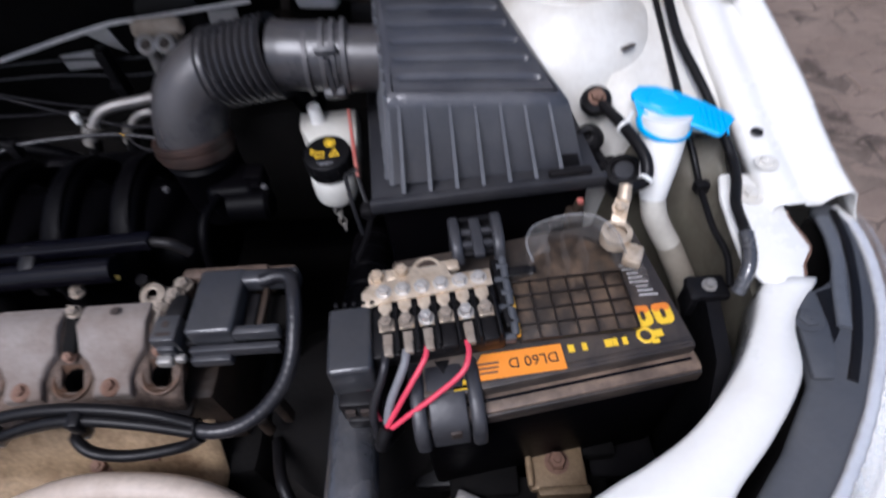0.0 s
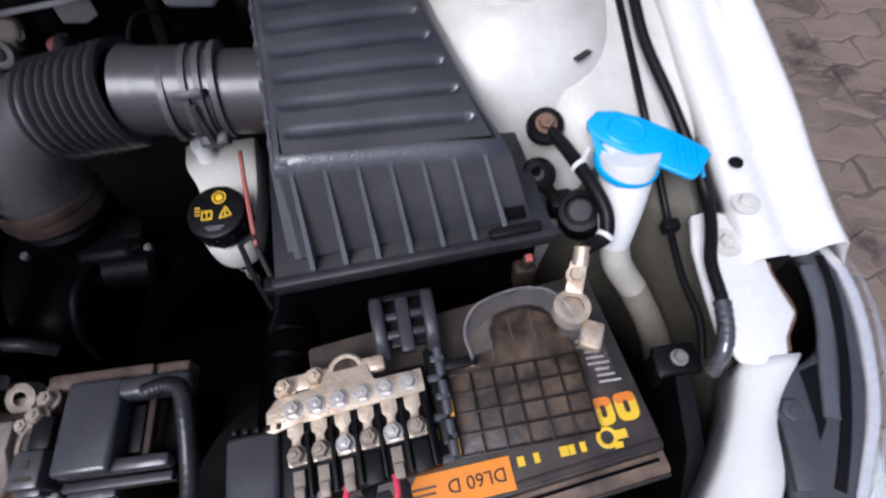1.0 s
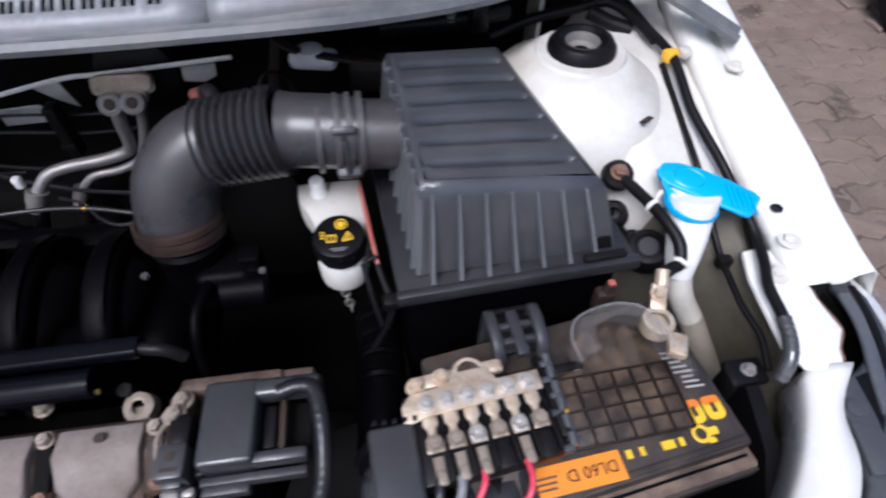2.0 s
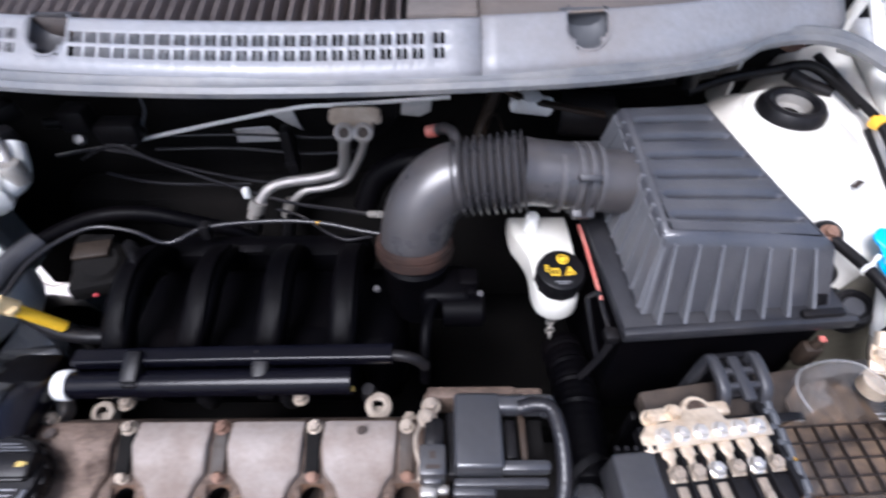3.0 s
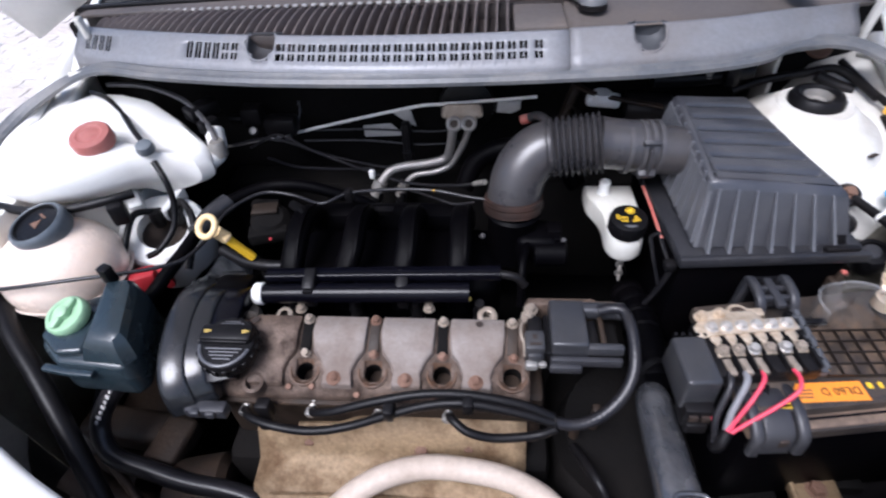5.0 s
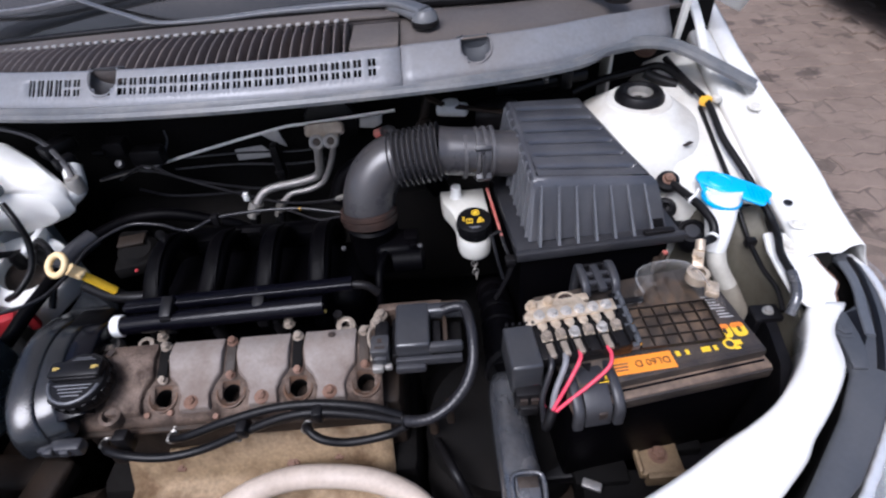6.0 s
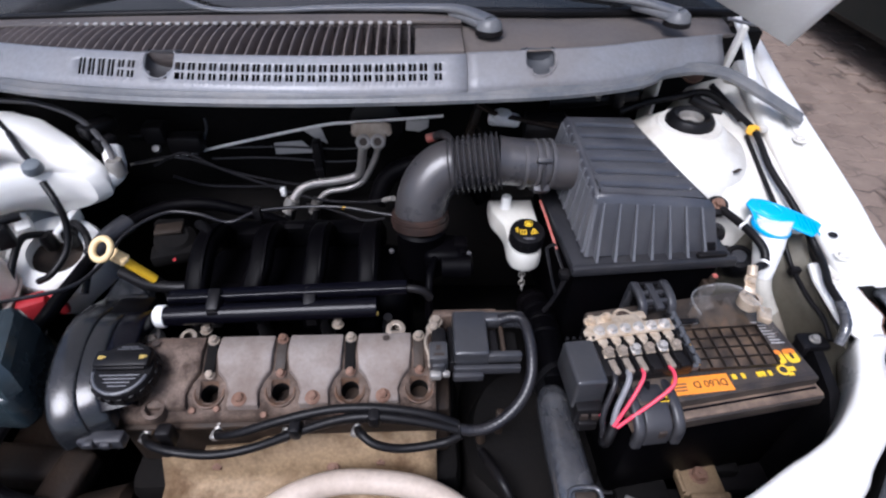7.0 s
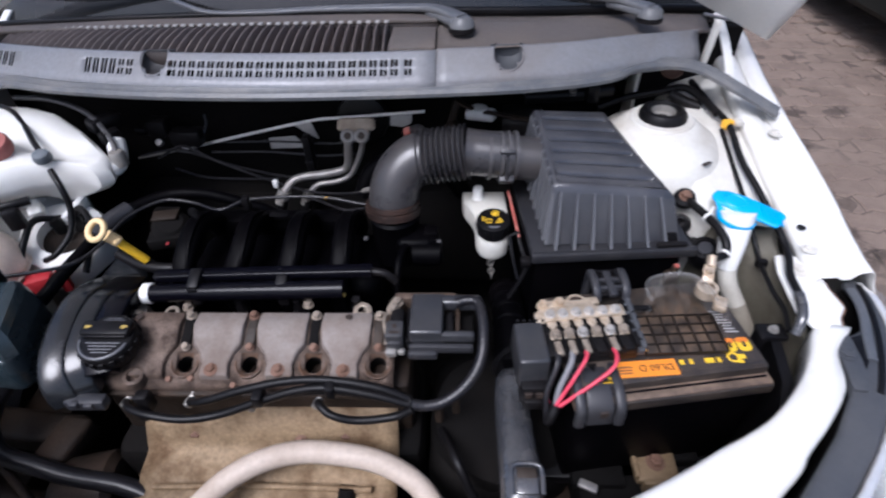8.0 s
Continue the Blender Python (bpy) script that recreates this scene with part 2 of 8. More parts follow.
M_RIBS = mat("dusty_rib_plastic", (0.135, 0.112, 0.105), 0.5, vary=0.25, bump=0.1, dust=(0.21, 0.165, 0.145), dust_amount=0.5)

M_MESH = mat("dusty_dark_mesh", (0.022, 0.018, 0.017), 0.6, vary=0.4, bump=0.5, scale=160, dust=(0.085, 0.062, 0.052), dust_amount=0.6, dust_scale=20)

M_WIPER = mat("grey_wiper_paint", (0.115, 0.12, 0.13), 0.3, vary=0.12, bump=0.05, dust=(0.2, 0.19, 0.17), dust_amount=0.35, dust_scale=20)

M_MODULE = mat("grey_module_plastic", (0.027, 0.028, 0.032), 0.27, vary=0.2, bump=0.12, dust=(0.10, 0.092, 0.085), dust_amount=0.3, dust_scale=18, spec=0.7)

M_WELL = mat("rust_brown_casting", (0.085, 0.056, 0.040), 0.5, metal=0.2, vary=0.35, bump=0.5, scale=90, dust=(0.135, 0.066, 0.032), dust_amount=0.8, dust_scale=45)

M_LAMPBAND = mat("pale_lamp_plastic", (0.085, 0.092, 0.105), 0.4, vary=0.15, bump=0.1, dust=(0.17, 0.16, 0.15), dust_amount=0.25)

M_OCHRE = mat("worn_ochre_print", (0.42, 0.30, 0.07), 0.5, vary=0.2, bump=0.0)


M_NUT = mat("bright_plated_steel", (0.66, 0.64, 0.61), 0.3, metal=0.75, vary=0.15, bump=0.1, scale=80, dust=(0.45, 0.36, 0.26), dust_amount=0.3, dust_scale=40)

M_TUBE = mat("beige_tube_plastic", (0.27, 0.245, 0.20), 0.5, vary=0.12, bump=0.08, dust=(0.15, 0.115, 0.08), dust_amount=0.65, dust_scale=8)

M_NECK = mat("yellowed_tank_plastic", (0.55, 0.53, 0.47), 0.42, vary=0.1, bump=0.06, dust=(0.30, 0.26, 0.20), dust_amount=0.6, dust_scale=12, through_light=0.1)

# Paler copy of the airbox plastic: wear and edge highlights in one colour.
M_RIB = mat("worn_lit_plastic", (0.075, 0.078, 0.088), 0.32, vary=0.25, bump=0.16, scale=90, dust=(0.2, 0.2, 0.2), dust_amount=0.3, spec=0.6)

M_BRIGHT = mat("bright_trim_metal", (0.85, 0.84, 0.82), 0.4, metal=0.15, vary=0.1, bump=0.05, dust=(0.4, 0.36, 0.32), dust_amount=0.3, dust_scale=20)


def clear(name, tint, rough, alpha):
    m = bpy.data.materials.new(name)
    m.use_nodes = True
    b = m.node_tree.nodes["Principled BSDF"]
    b.inputs["Base Color"].default_value = (*tint, 1)
    b.inputs["Roughness"].default_value = rough
    n = m.node_tree.nodes.new("ShaderNodeTexNoise")
    n.inputs["Scale"].default_value, n.inputs["Detail"].default_value = 45, 4
    r = m.node_tree.nodes.new("ShaderNodeMapRange")
    r.inputs[1].default_value, r.inputs[2].default_value = 0.35, 0.7
    r.inputs[3].default_value, r.inputs[4].default_value = alpha * 0.5, alpha * 1.7
    m.node_tree.links.new(n.outputs[0], r.inputs[0])
    m.node_tree.links.new(r.outputs[0], b.inputs["Alpha"])
    return m


M_CLEAR = clear("scratched_clear_plastic", (0.30, 0.26, 0.23), 0.1, 0.10)
M_DOME = clear("cloudy_clear_plastic", (0.42, 0.40, 0.38), 0.12, 0.12)
M_EDGE = clear("clear_plastic_edge", (0.45, 0.45, 0.45), 0.12, 0.2)
M_LENS = clear("lamp_lens", (0.7, 0.75, 0.8), 0.05, 0.25)
M_GLASS = mat("dark_windscreen", (0.012, 0.013, 0.014), 0.05, vary=0.1, bump=0.0, coat=0.5, dust=(0.12, 0.1, 0.09), dust_amount=0.25, dust_scale=4)

# ---- mesh helpers ----
V = Vector


def spot(ob):
    p = Vector((0, 0, 0))
    while ob:
        p += ob.location
        ob = ob.parent
    return p


def thing(name, at, label, category, group="", kind=""):
    ob = new(name)
    ob.location, ob.empty_display_size = at, 0.05
    return tagged(ob, label, category, group, kind)


def part(name, bm, material, parent=None, label="", sharp=0.7, category="", group="", kind="", at=None):
    """Links a bmesh, built in world coordinates, as one mesh object."""
    bmesh.ops.recalc_face_normals(bm, faces=bm.faces)
    base = spot(parent) if parent else Vector((0, 0, 0))
    if parent is None or at is not None:
        if at is None:
            lo = [min(v.co[i] for v in bm.verts) for i in range(3)]
            hi = [max(v.co[i] for v in bm.verts) for i in range(3)]
            at = ((lo[0] + hi[0]) / 2, (lo[1] + hi[1]) / 2, lo[2])
        own = Vector(at) - base
    else:
        own = Vector((0, 0, 0))
    bmesh.ops.translate(bm, verts=bm.verts, vec=-(base + own))
    for f in bm.faces:
        f.smooth = True
    for e in bm.edges:
        if len(e.link_faces) == 2 and e.calc_face_angle(0) > sharp:
            e.smooth = False
    me = bpy.data.meshes.new(name)
    bm.to_mesh(me)
    bm.free()
    me.materials.append(material)
    ob = new(name, me)
    ob.location = own
    ob.parent = parent
    return tagged(ob, label, category, group, kind)


def join(*bms):
    out = bms[0]
    for b in bms[1:]:
        me = bpy.data.meshes.new("tmp")
        b.to_mesh(me)
        b.free()
        out.from_mesh(me)
        bpy.data.meshes.remove(me)
    return out


def turned(bm, m):
    bmesh.ops.transform(bm, matrix=m, verts=bm.verts)
    return bm


def bevel(bm, w, seg=2):
    if w > 0:
        bmesh.ops.bevel(bm, geom=[e for e in bm.edges if len(e.link_faces) == 2 and e.calc_face_angle(0) > 0.4],
                        offset=w, segments=seg, affect="EDGES", profile=0.5, clamp_overlap=True)
    return bm


def box(c, s, w=0.003, seg=2, rz=0.0, rx=0.0, ry=0.0, taper=1.0):
    bm = bmesh.new()
    bmesh.ops.create_cube(bm, size=1)
    for v in bm.verts:
        k = taper if v.co.z > 0 else 1.0
        v.co = (v.co.x * s[0] * k, v.co.y * s[1] * k, v.co.z * s[2])
    bevel(bm, w, seg)
    return turned(bm, pose(*c, rx, ry, rz))


def loft(rings, caps=True, closed=True):
    bm = bmesh.new()
    rows = [[bm.verts.new(p) for p in r] for r in rings]
    n = len(rows[0])
    for a, b in zip(rows[:-1], rows[1:]):
        for i in range(n if closed else n - 1):
            j = (i + 1) % n
            bm.faces.new((a[i], a[j], b[j], b[i]))
    if caps and closed:
        bm.faces.new(rows[0][::-1])
        bm.faces.new(rows[-1])
    return bm


def lathe(profile, m=None, n=32):
    """Turns (radius, height) pairs round z."""
    bm = bmesh.new()
    rows = []
    for r, z in profile:
        if r < 1e-6:
            rows.append([bm.verts.new((0, 0, z))])
        else:
            rows.append([bm.verts.new((r * math.cos(2 * math.pi * i / n), r * math.sin(2 * math.pi * i / n), z)) for i in range(n)])
    for a, b in zip(rows[:-1], rows[1:]):
        for i in range(n):
            j = (i + 1) % n
            if len(a) == 1 and len(b) > 1:
                bm.faces.new((a[0], b[j], b[i]))
            elif len(b) == 1 and len(a) > 1:
                bm.faces.new((a[i], a[j], b[0]))
            elif len(a) > 1:
                bm.faces.new((a[i], a[j], b[j], b[i]))
    return turned(bm, m) if m else bm


def toward(at, way, turn=0.0):
    """Pose at a point, with z along the given way."""
    q = Vector(way).to_track_quat("Z", "Y").to_matrix().to_4x4()
    return Matrix.Translation(at) @ q @ pose(0, 0, 0, 0, 0, turn)


def disc(at, way, r, h, w=0.001, n=24):
    w = min(w, h * 0.45, r * 0.45)
    return lathe([(0, 0), (r, 0), (r, h - w), (r - w, h), (0, h)], toward(at, way), n)


def nut(at, way, r, h, washer=0.0):
    bm = lathe([(0, 0), (r, 0), (r, h * 0.8), (r * 0.85, h), (r * 0.45, h), (r * 0.4, h * 1.25), (0, h * 1.3)], toward(at, way), 6)
    if washer:
        bm = join(bm, lathe([(0, -h * 0.3), (washer, -h * 0.3), (washer, 0), (0, 0)], toward(at, way), 18))
    return bm


def spline(pts, per=8):
    p = [Vector(q) for q in pts]
    p = [2 * p[0] - p[1]] + p + [2 * p[-1] - p[-2]]
    out = []
    for i in range(1, len(p) - 2):
        a, b, c, d = p[i - 1:i + 3]
        for k in range(per):
            t = k / per
            out.append(0.5 * (2 * b + (c - a) * t + (2 * a - 5 * b + 4 * c - d) * t * t + (3 * b - a - 3 * c + d) * t ** 3))
    out.append(p[-2])
    return out


def sweep(pts, r, n=10, per=8, section=None, up=(0, 0, 1), caps=True):
    """A tube along a smooth line; r is a radius or a function of the share of the way; section is a list of (side, up) pairs."""
    line = spline(pts, per) if per > 1 else [Vector(q) for q in pts]
    m = len(line)
    rings = []
    side = None
    for i, p in enumerate(line):
        way = (line[min(i + 1, m - 1)] - line[max(i - 1, 0)]).normalized()
        if section:
            side = way.cross(Vector(up)).normalized()
        elif side is None:
            side = way.orthogonal().normalized()
        else:
            side = (side - way * side.dot(way)).normalized()
        top = side.cross(way)
        k = r(i / (m - 1)) if callable(r) else r
        if section:
            rings.append([p + side * a * k + top * b * k for a, b in section])
        else:
            rings.append([p + (side * math.cos(2 * math.pi * j / n) + top * math.sin(2 * math.pi * j / n)) * k for j in range(n)])
    return loft(rings, caps)


def rrect(w, h, r, k=3):
    out = []
    for cx, cy, a0 in ((w / 2 - r, h / 2 - r, 0), (-w / 2 + r, h / 2 - r, 90), (-w / 2 + r, -h / 2 + r, 180), (w / 2 - r, -h / 2 + r, 270)):
        for i in range(k + 1):
            a = radians(a0 + 90 * i / k)
            out.append((cx + r * math.cos(a), cy + r * math.sin(a)))
    return out


def prism(poly, z0, z1, w=0.002, seg=2, m=None, height=None):
    """An upright prism on a plan outline; height(x, y) adds to z."""
    bm = bmesh.new()
    lo = [bm.verts.new((x, y, z0 + (height(x, y) if height else 0))) for x, y in poly]
    hi = [bm.verts.new((x, y, z1 + (height(x, y) if height else 0))) for x, y in poly]
    n = len(poly)
    for i in range(n):
        j = (i + 1) % n
        bm.faces.new((lo[i], lo[j], hi[j], hi[i]))
    bm.faces.new(lo[::-1])
    bm.faces.new(hi)
    bmesh.ops.recalc_face_normals(bm, faces=bm.faces)
    bevel(bm, w, seg)
    return turned(bm, m) if m else bm


def sheet(fn, us, vs, skip=None):
    """An open surface fn(u, v) on given breaks, leaving out cells for which skip(u, v) holds."""
    bm = bmesh.new()
    g = [[bm.verts.new(fn(u, v)) for v in vs] for u in us]
    for i in range(len(us) - 1):
        for j in range(len(vs) - 1):
            if skip and skip((us[i] + us[i + 1]) / 2, (vs[j] + vs[j + 1]) / 2):
                continue
            bm.faces.new((g[i][j], g[i + 1][j], g[i + 1][j + 1], g[i][j + 1]))
    for v in [v for v in bm.verts if not v.link_faces]:
        bm.verts.remove(v)
    return bm


def thick(ob, t, offset=-1.0):
    s = ob.modifiers.new("thickness", "SOLIDIFY")
    s.thickness, s.offset = t, offset
    return ob


def lerp(a, b, t):
    return a + (b - a) * t


def along(table, x):
    """Linear reading from a table of (x, value)."""
    for (a, p), (b, q) in zip(table[:-1], table[1:]):
        if x <= b:
            return lerp(p, q, max(0.0, (x - a) / (b - a)))
    return table[-1][1]


def steps(a, b, n):
    return [a + (b - a) * i / n for i in range(n + 1)]

# ---- ground ----
ground_bm = bmesh.new()
GR = 60
for a, b, c, d in (((-GR, -GR), (GR, -GR), (GR, GR), (-GR, GR)),):
    ground_bm.faces.new([ground_bm.verts.new((p[0], p[1], 0.0075)) for p in (a, b, c, d)])
ground = part("ground", ground_bm, M_SOIL, None, "dusty brown paved yard with sand between the blocks", kind="structure", category="ground", at=(0, 0, 0.0))

# ---- car body ----
MID = -0.33          # the car's middle line
car = thing("car", (MID, 0.5, 0.0), "white hatchback car with its hood raised over the engine bay", "car")


def mirrored(bm):
    """The same form on the other side of the car."""
    bmesh.ops.transform(bm, matrix=Matrix.Translation((2 * MID, 0, 0)) @ Matrix.Diagonal((-1, 1, 1, 1)), verts=bm.verts)
    bmesh.ops.reverse_faces(bm, faces=bm.faces)
    return bm


# heights and sides of the wing's flange, from the front to the windscreen
RAIL_Z = [(0.26, 0.820), (0.30, 0.826), (0.37, 0.843), (0.45, 0.872), (0.55, 0.912), (0.62, 0.935), (0.75, 0.965), (0.95, 0.99)]
RAIL_IN = [(0.26, 0.314), (0.33, 0.309), (0.41, 0.304), (0.48, 0.297), (0.525, 0.292), (0.60, 0.286), (0.95, 0.30)]
RAIL_OUT = [(0.26, 0.384), (0.293, 0.380), (0.345, 0.379), (0.398, 0.379), (0.455, 0.371), (0.50, 0.362), (0.55, 0.352), (0.62, 0.345), (0.95, 0.36)]


def fender():
    """Flange, raised lip and outer skin of a front wing."""
    def fn(y, k):
        z, a, b = along(RAIL_Z, y), along(RAIL_IN, y), along(RAIL_OUT, y)
        prof = [(a - 0.002, z - 0.016), (a, z - 0.004), (a + 0.004, z), (a + 0.026, z + 0.0012), (a + 0.030, z - 0.003), (a + 0.042, z - 0.003),
                (b - 0.026, z - 0.001), (b - 0.020, z + 0.007), (b - 0.007, z + 0.011), (b, z + 0.006), (b + 0.008, z - 0.012),
                (b + 0.035, z - 0.06), (b + 0.07, z - 0.16), (b + 0.09, z - 0.32), (b + 0.09, z - 0.50)]
        x, h = prof[int(k)]
        return V((x, y, h))
    return sheet(fn, steps(0.285, 0.95, 26), list(range(15)))


right_wing = thick(part("fender", fender(), M_WHITE, car, "white painted front wing with bolted flange", sharp=1.2), 0.0016)
left_wing = thick(part("fender", mirrored(fender()), M_WHITE, car, "white painted front wing", sharp=1.2), 0.0016)
for y, x in ((0.517, 0.332), (0.329, 0.318), (0.70, 0.34)):
    for wing, flip in ((right_wing, False), (left_wing, True)):
        z = along(RAIL_Z, y) + 0.0015
        b = join(nut((x, y, z + 0.001), (0, 0, 1), 0.0062, 0.004, 0.011))
        part("bolt", mirrored(b) if flip else b, M_BAY, wing, "white painted flange bolt")
for wing, flip in ((right_wing, False), (left_wing, True)):
    b = lathe([(0.0, 0.0006), (0.0042, 0.0006), (0.0052, 0.0012), (0.0058, 0.0)], pose(0.3185, 0.3610, along(RAIL_Z, 0.3610) + 0.0042), 20)
    part("plug", mirrored(b) if flip else b, M_BLACK, wing, "black rubber plug in the flange hole")


def strut_tower():
    prof = [(0.118, 0.62), (0.118, 0.80), (0.113, 0.845), (0.102, 0.872), (0.085, 0.891), (0.066, 0.902), (0.058, 0.910), (0.050, 0.9145), (0.034, 0.9145)]
    return lathe(prof, pose(0.163, 0.537, 0), 40)


part("strut_tower", strut_tower(), M_BAY, car, "white painted suspension strut tower")
part("plenum_wall", join(box((0.222, 0.700, 0.915), (0.17, 0.006, 0.15), 0.002), box((0.150, 0.672, 0.905), (0.006, 0.06, 0.12), 0.002)), M_BAY, car, "dusty white wall behind the strut tower")


def inner_fender(front):
    """Shelf between the strut tower and the flange, and the wall below it."""
    rows = [(0.16, (0.275, 0.775), (0.268, 0.70), (0.262, 0.50)), (0.22, (0.285, 0.790), (0.284, 0.73), (0.290, 0.50)),
            (0.29, (0.288, 0.800), (0.284, 0.76), (0.286, 0.50)), (0.355, (0.293, 0.818), (0.268, 0.790), (0.255, 0.50)),
            (0.385, (0.297, 0.832), (0.215, 0.835), (0.165, 0.52)), (0.42, (0.300, 0.852), (0.195, 0.862), (0.120, 0.56)),
            (0.50, (0.304, 0.884), (0.200, 0.889), (0.100, 0.60)), (0.60, (0.308, 0.918), (0.215, 0.898), (0.110, 0.60)),
            (0.72, (0.32, 0.945), (0.225, 0.905), (0.14, 0.60))]
    rows = rows[:5] if front else rows[4:]
    bm = bmesh.new()
    g = []
    for y, a, b, c in rows:
        pts = [(a[0] + 0.004, a[1] - 0.004), (a[0] - 0.004, a[1] - 0.006), (lerp(a[0], b[0], 0.4), lerp(a[1], b[1], 0.4) - (0.012 if front else 0.002)), (lerp(a[0], b[0], 0.75), lerp(a[1], b[1], 0.75) - (0.004 if front else 0.0)),
               b, (lerp(b[0], c[0], 0.25), lerp(b[1], c[1], 0.12)), (lerp(b[0], c[0], 0.6), lerp(b[1], c[1], 0.5)), c]
        g.append([(x, y, z) for x, z in pts])
    rows2 = []
    for i in range(len(g) - 1):
        for k in range(3):
            rows2.append([tuple(lerp(p[j], q[j], k / 3) for j in range(3)) for p, q in zip(g[i], g[i + 1])])
    rows2.append(g[-1])
    return loft(rows2, False, False)


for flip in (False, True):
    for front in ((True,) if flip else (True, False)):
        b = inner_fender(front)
        thick(part("inner_fender", mirrored(b) if flip else b, M_POCKET if front else M_BAY, car, "dirty inner wing pocket with deep shade in its grey" if front else "dusty white painted inner wing", sharp=1.3), 0.0016)

part("inner_fender", box((2 * MID - 0.285, 0.52, 0.70), (0.012, 0.40, 0.34), 0.004), M_BAY, car, "dusty white painted inner wing")

# corner plate that joins the flange to the front carrier
CORNER = [(0.281, 0.334), (0.300, 0.336), (0.312, 0.329), (0.322, 0.326), (0.326, 0.300), (0.324, 0.275), (0.329, 0.243), (0.315, 0.226), (0.311, 0.214), (0.292, 0.207), (0.276, 0.213), (0.268, 0.236), (0.270, 0.268), (0.273, 0.305)]


def corner_plate():
    return prism(CORNER, 0.808, 0.815, 0.003, 2, height=lambda x, y: 0.05 * max(0, y - 0.24))


for flip in (False, True):
    b = corner_plate()
    p = part("corner_plate", mirrored(b) if flip else b, M_WHITE, car, "white painted corner plate with a bolt")
    b = join(nut((0.300, 0.305, 0.8195), (0.05, -0.05, 1), 0.0065, 0.005, 0.0125))
    part("bolt", mirrored(b) if flip else b, M_BAY, p, "white painted flange bolt")
    b = sweep([(x, y, 0.8125 + 0.05 * max(0, y - 0.24)) for x, y in ((0.3255, 0.285), (0.3245, 0.273), (0.3288, 0.245), (0.3170, 0.2285), (0.3125, 0.216))], 0.0016, 6, 4)
    part("rust_edge", mirrored(b) if flip else b, M_RUST, p, "rusty plate edge")

# front carrier: a white band that curves from the corner across the front
BAND_IN = [(0.277, 0.214), (0.254, 0.173), (0.228, 0.139), (0.186, 0.100), (0.150, 0.079), (0.121, 0.066), (0.060, 0.036), (-0.05, -0.008), (-0.20, -0.05), (-0.33, -0.06)]
BAND_OUT = [(0.324, 0.214), (0.290, 0.178), (0.276, 0.134), (0.240, 0.092), (0.205, 0.060), (0.180, 0.034), (0.10, -0.02), (-0.02, -0.065), (-0.18, -0.105), (-0.33, -0.115)]


def front_band():
    a, b = spline([(*p, 0) for p in BAND_IN], 5), spline([(*p, 0) for p in BAND_OUT], 5)
    bm = bmesh.new()
    rings = []
    for p, q in zip(a, b):
        z = 0.812 - 0.05 * min(1, max(0, (0.2 - p.x) / 0.4))
        prof = []
        for s, h in ((0.04, -0.05), (0.004, -0.012), (0.0, -0.004), (0.08, 0.0), (0.5, 0.004), (0.92, 0.0), (1.0, -0.006), (1.02, -0.05)):
            prof.append((lerp(p.x, q.x, s), lerp(p.y, q.y, s), z + h))
        rings.append(prof)
    return loft(rings, False, False)


for flip in (False, True):
    b = front_band()
    thick(part("front_carrier", mirrored(b) if flip else b, M_WHITE, car, "white painted front carrier beam", sharp=1.2), 0.002)

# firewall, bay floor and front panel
# The bulkhead's darkness is bay shade painted into its material.
part("firewall", join(box((MID, 0.70, 0.72), (1.30, 0.02, 0.56), 0.004), box((MID, 0.655, 0.60), (0.9, 0.07, 0.25), 0.02)), M_DARK, car, "bulkhead panel with the bay's shade in its near-black colour")
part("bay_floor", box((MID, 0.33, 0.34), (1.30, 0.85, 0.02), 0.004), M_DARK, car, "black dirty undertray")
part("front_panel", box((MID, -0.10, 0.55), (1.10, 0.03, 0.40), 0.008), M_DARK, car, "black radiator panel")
for s in (-1, 1):
    part("rail_beam", box((MID + s * 0.50, 0.12, 0.48), (0.09, 0.5, 0.14), 0.01), M_OILY, car, "dirty dark chassis rail")
part("bumper", sweep([(0.445, 0.30, 0.50), (0.40, 0.09, 0.50), (0.24, -0.09, 0.50), (0.0, -0.19, 0.50), (-0.33, -0.23, 0.50), (-0.66, -0.19, 0.50), (-0.90, -0.09, 0.50), (-1.06, 0.09, 0.50), (-1.105, 0.30, 0.50)], 1.0, per=6,
                     section=rrect(0.06, 0.34, 0.025)), M_WHITE, car, "white painted front bumper")
# cabin behind the wings: sides, pillars, windows, roof and tail


def both(name, make, material, label):
    for flip in (False, True):
        bm = make()
        thick(part(name, mirrored(bm) if flip else bm, material, car, label, sharp=1.0), 0.004)


SIDE = [(0.765, 0.28), (0.785, 0.40), (0.795, 0.62), (0.788, 0.80), (0.772, 0.93), (0.755, 0.985)]
both("door_side", lambda: sheet(lambda y, k: V((MID + SIDE[int(k)][0] - 0.05 * max(0, y - 2.6) ** 2 * 3, y, SIDE[int(k)][1])), steps(0.95, 3.25, 16), list(range(6))), M_WHITE, "white painted door side")
both("side_window", lambda: sheet(lambda y, k: V((MID + lerp(0.752, 0.60, k) - 0.05 * max(0, y - 2.6) ** 2 * 3, lerp(y, lerp(1.55, 2.85, (y - 1.0) / 2.1), k), lerp(0.985, 1.405, k))), steps(1.0, 3.1, 10), steps(0, 1, 3)), M_GLASS, "dark side window")
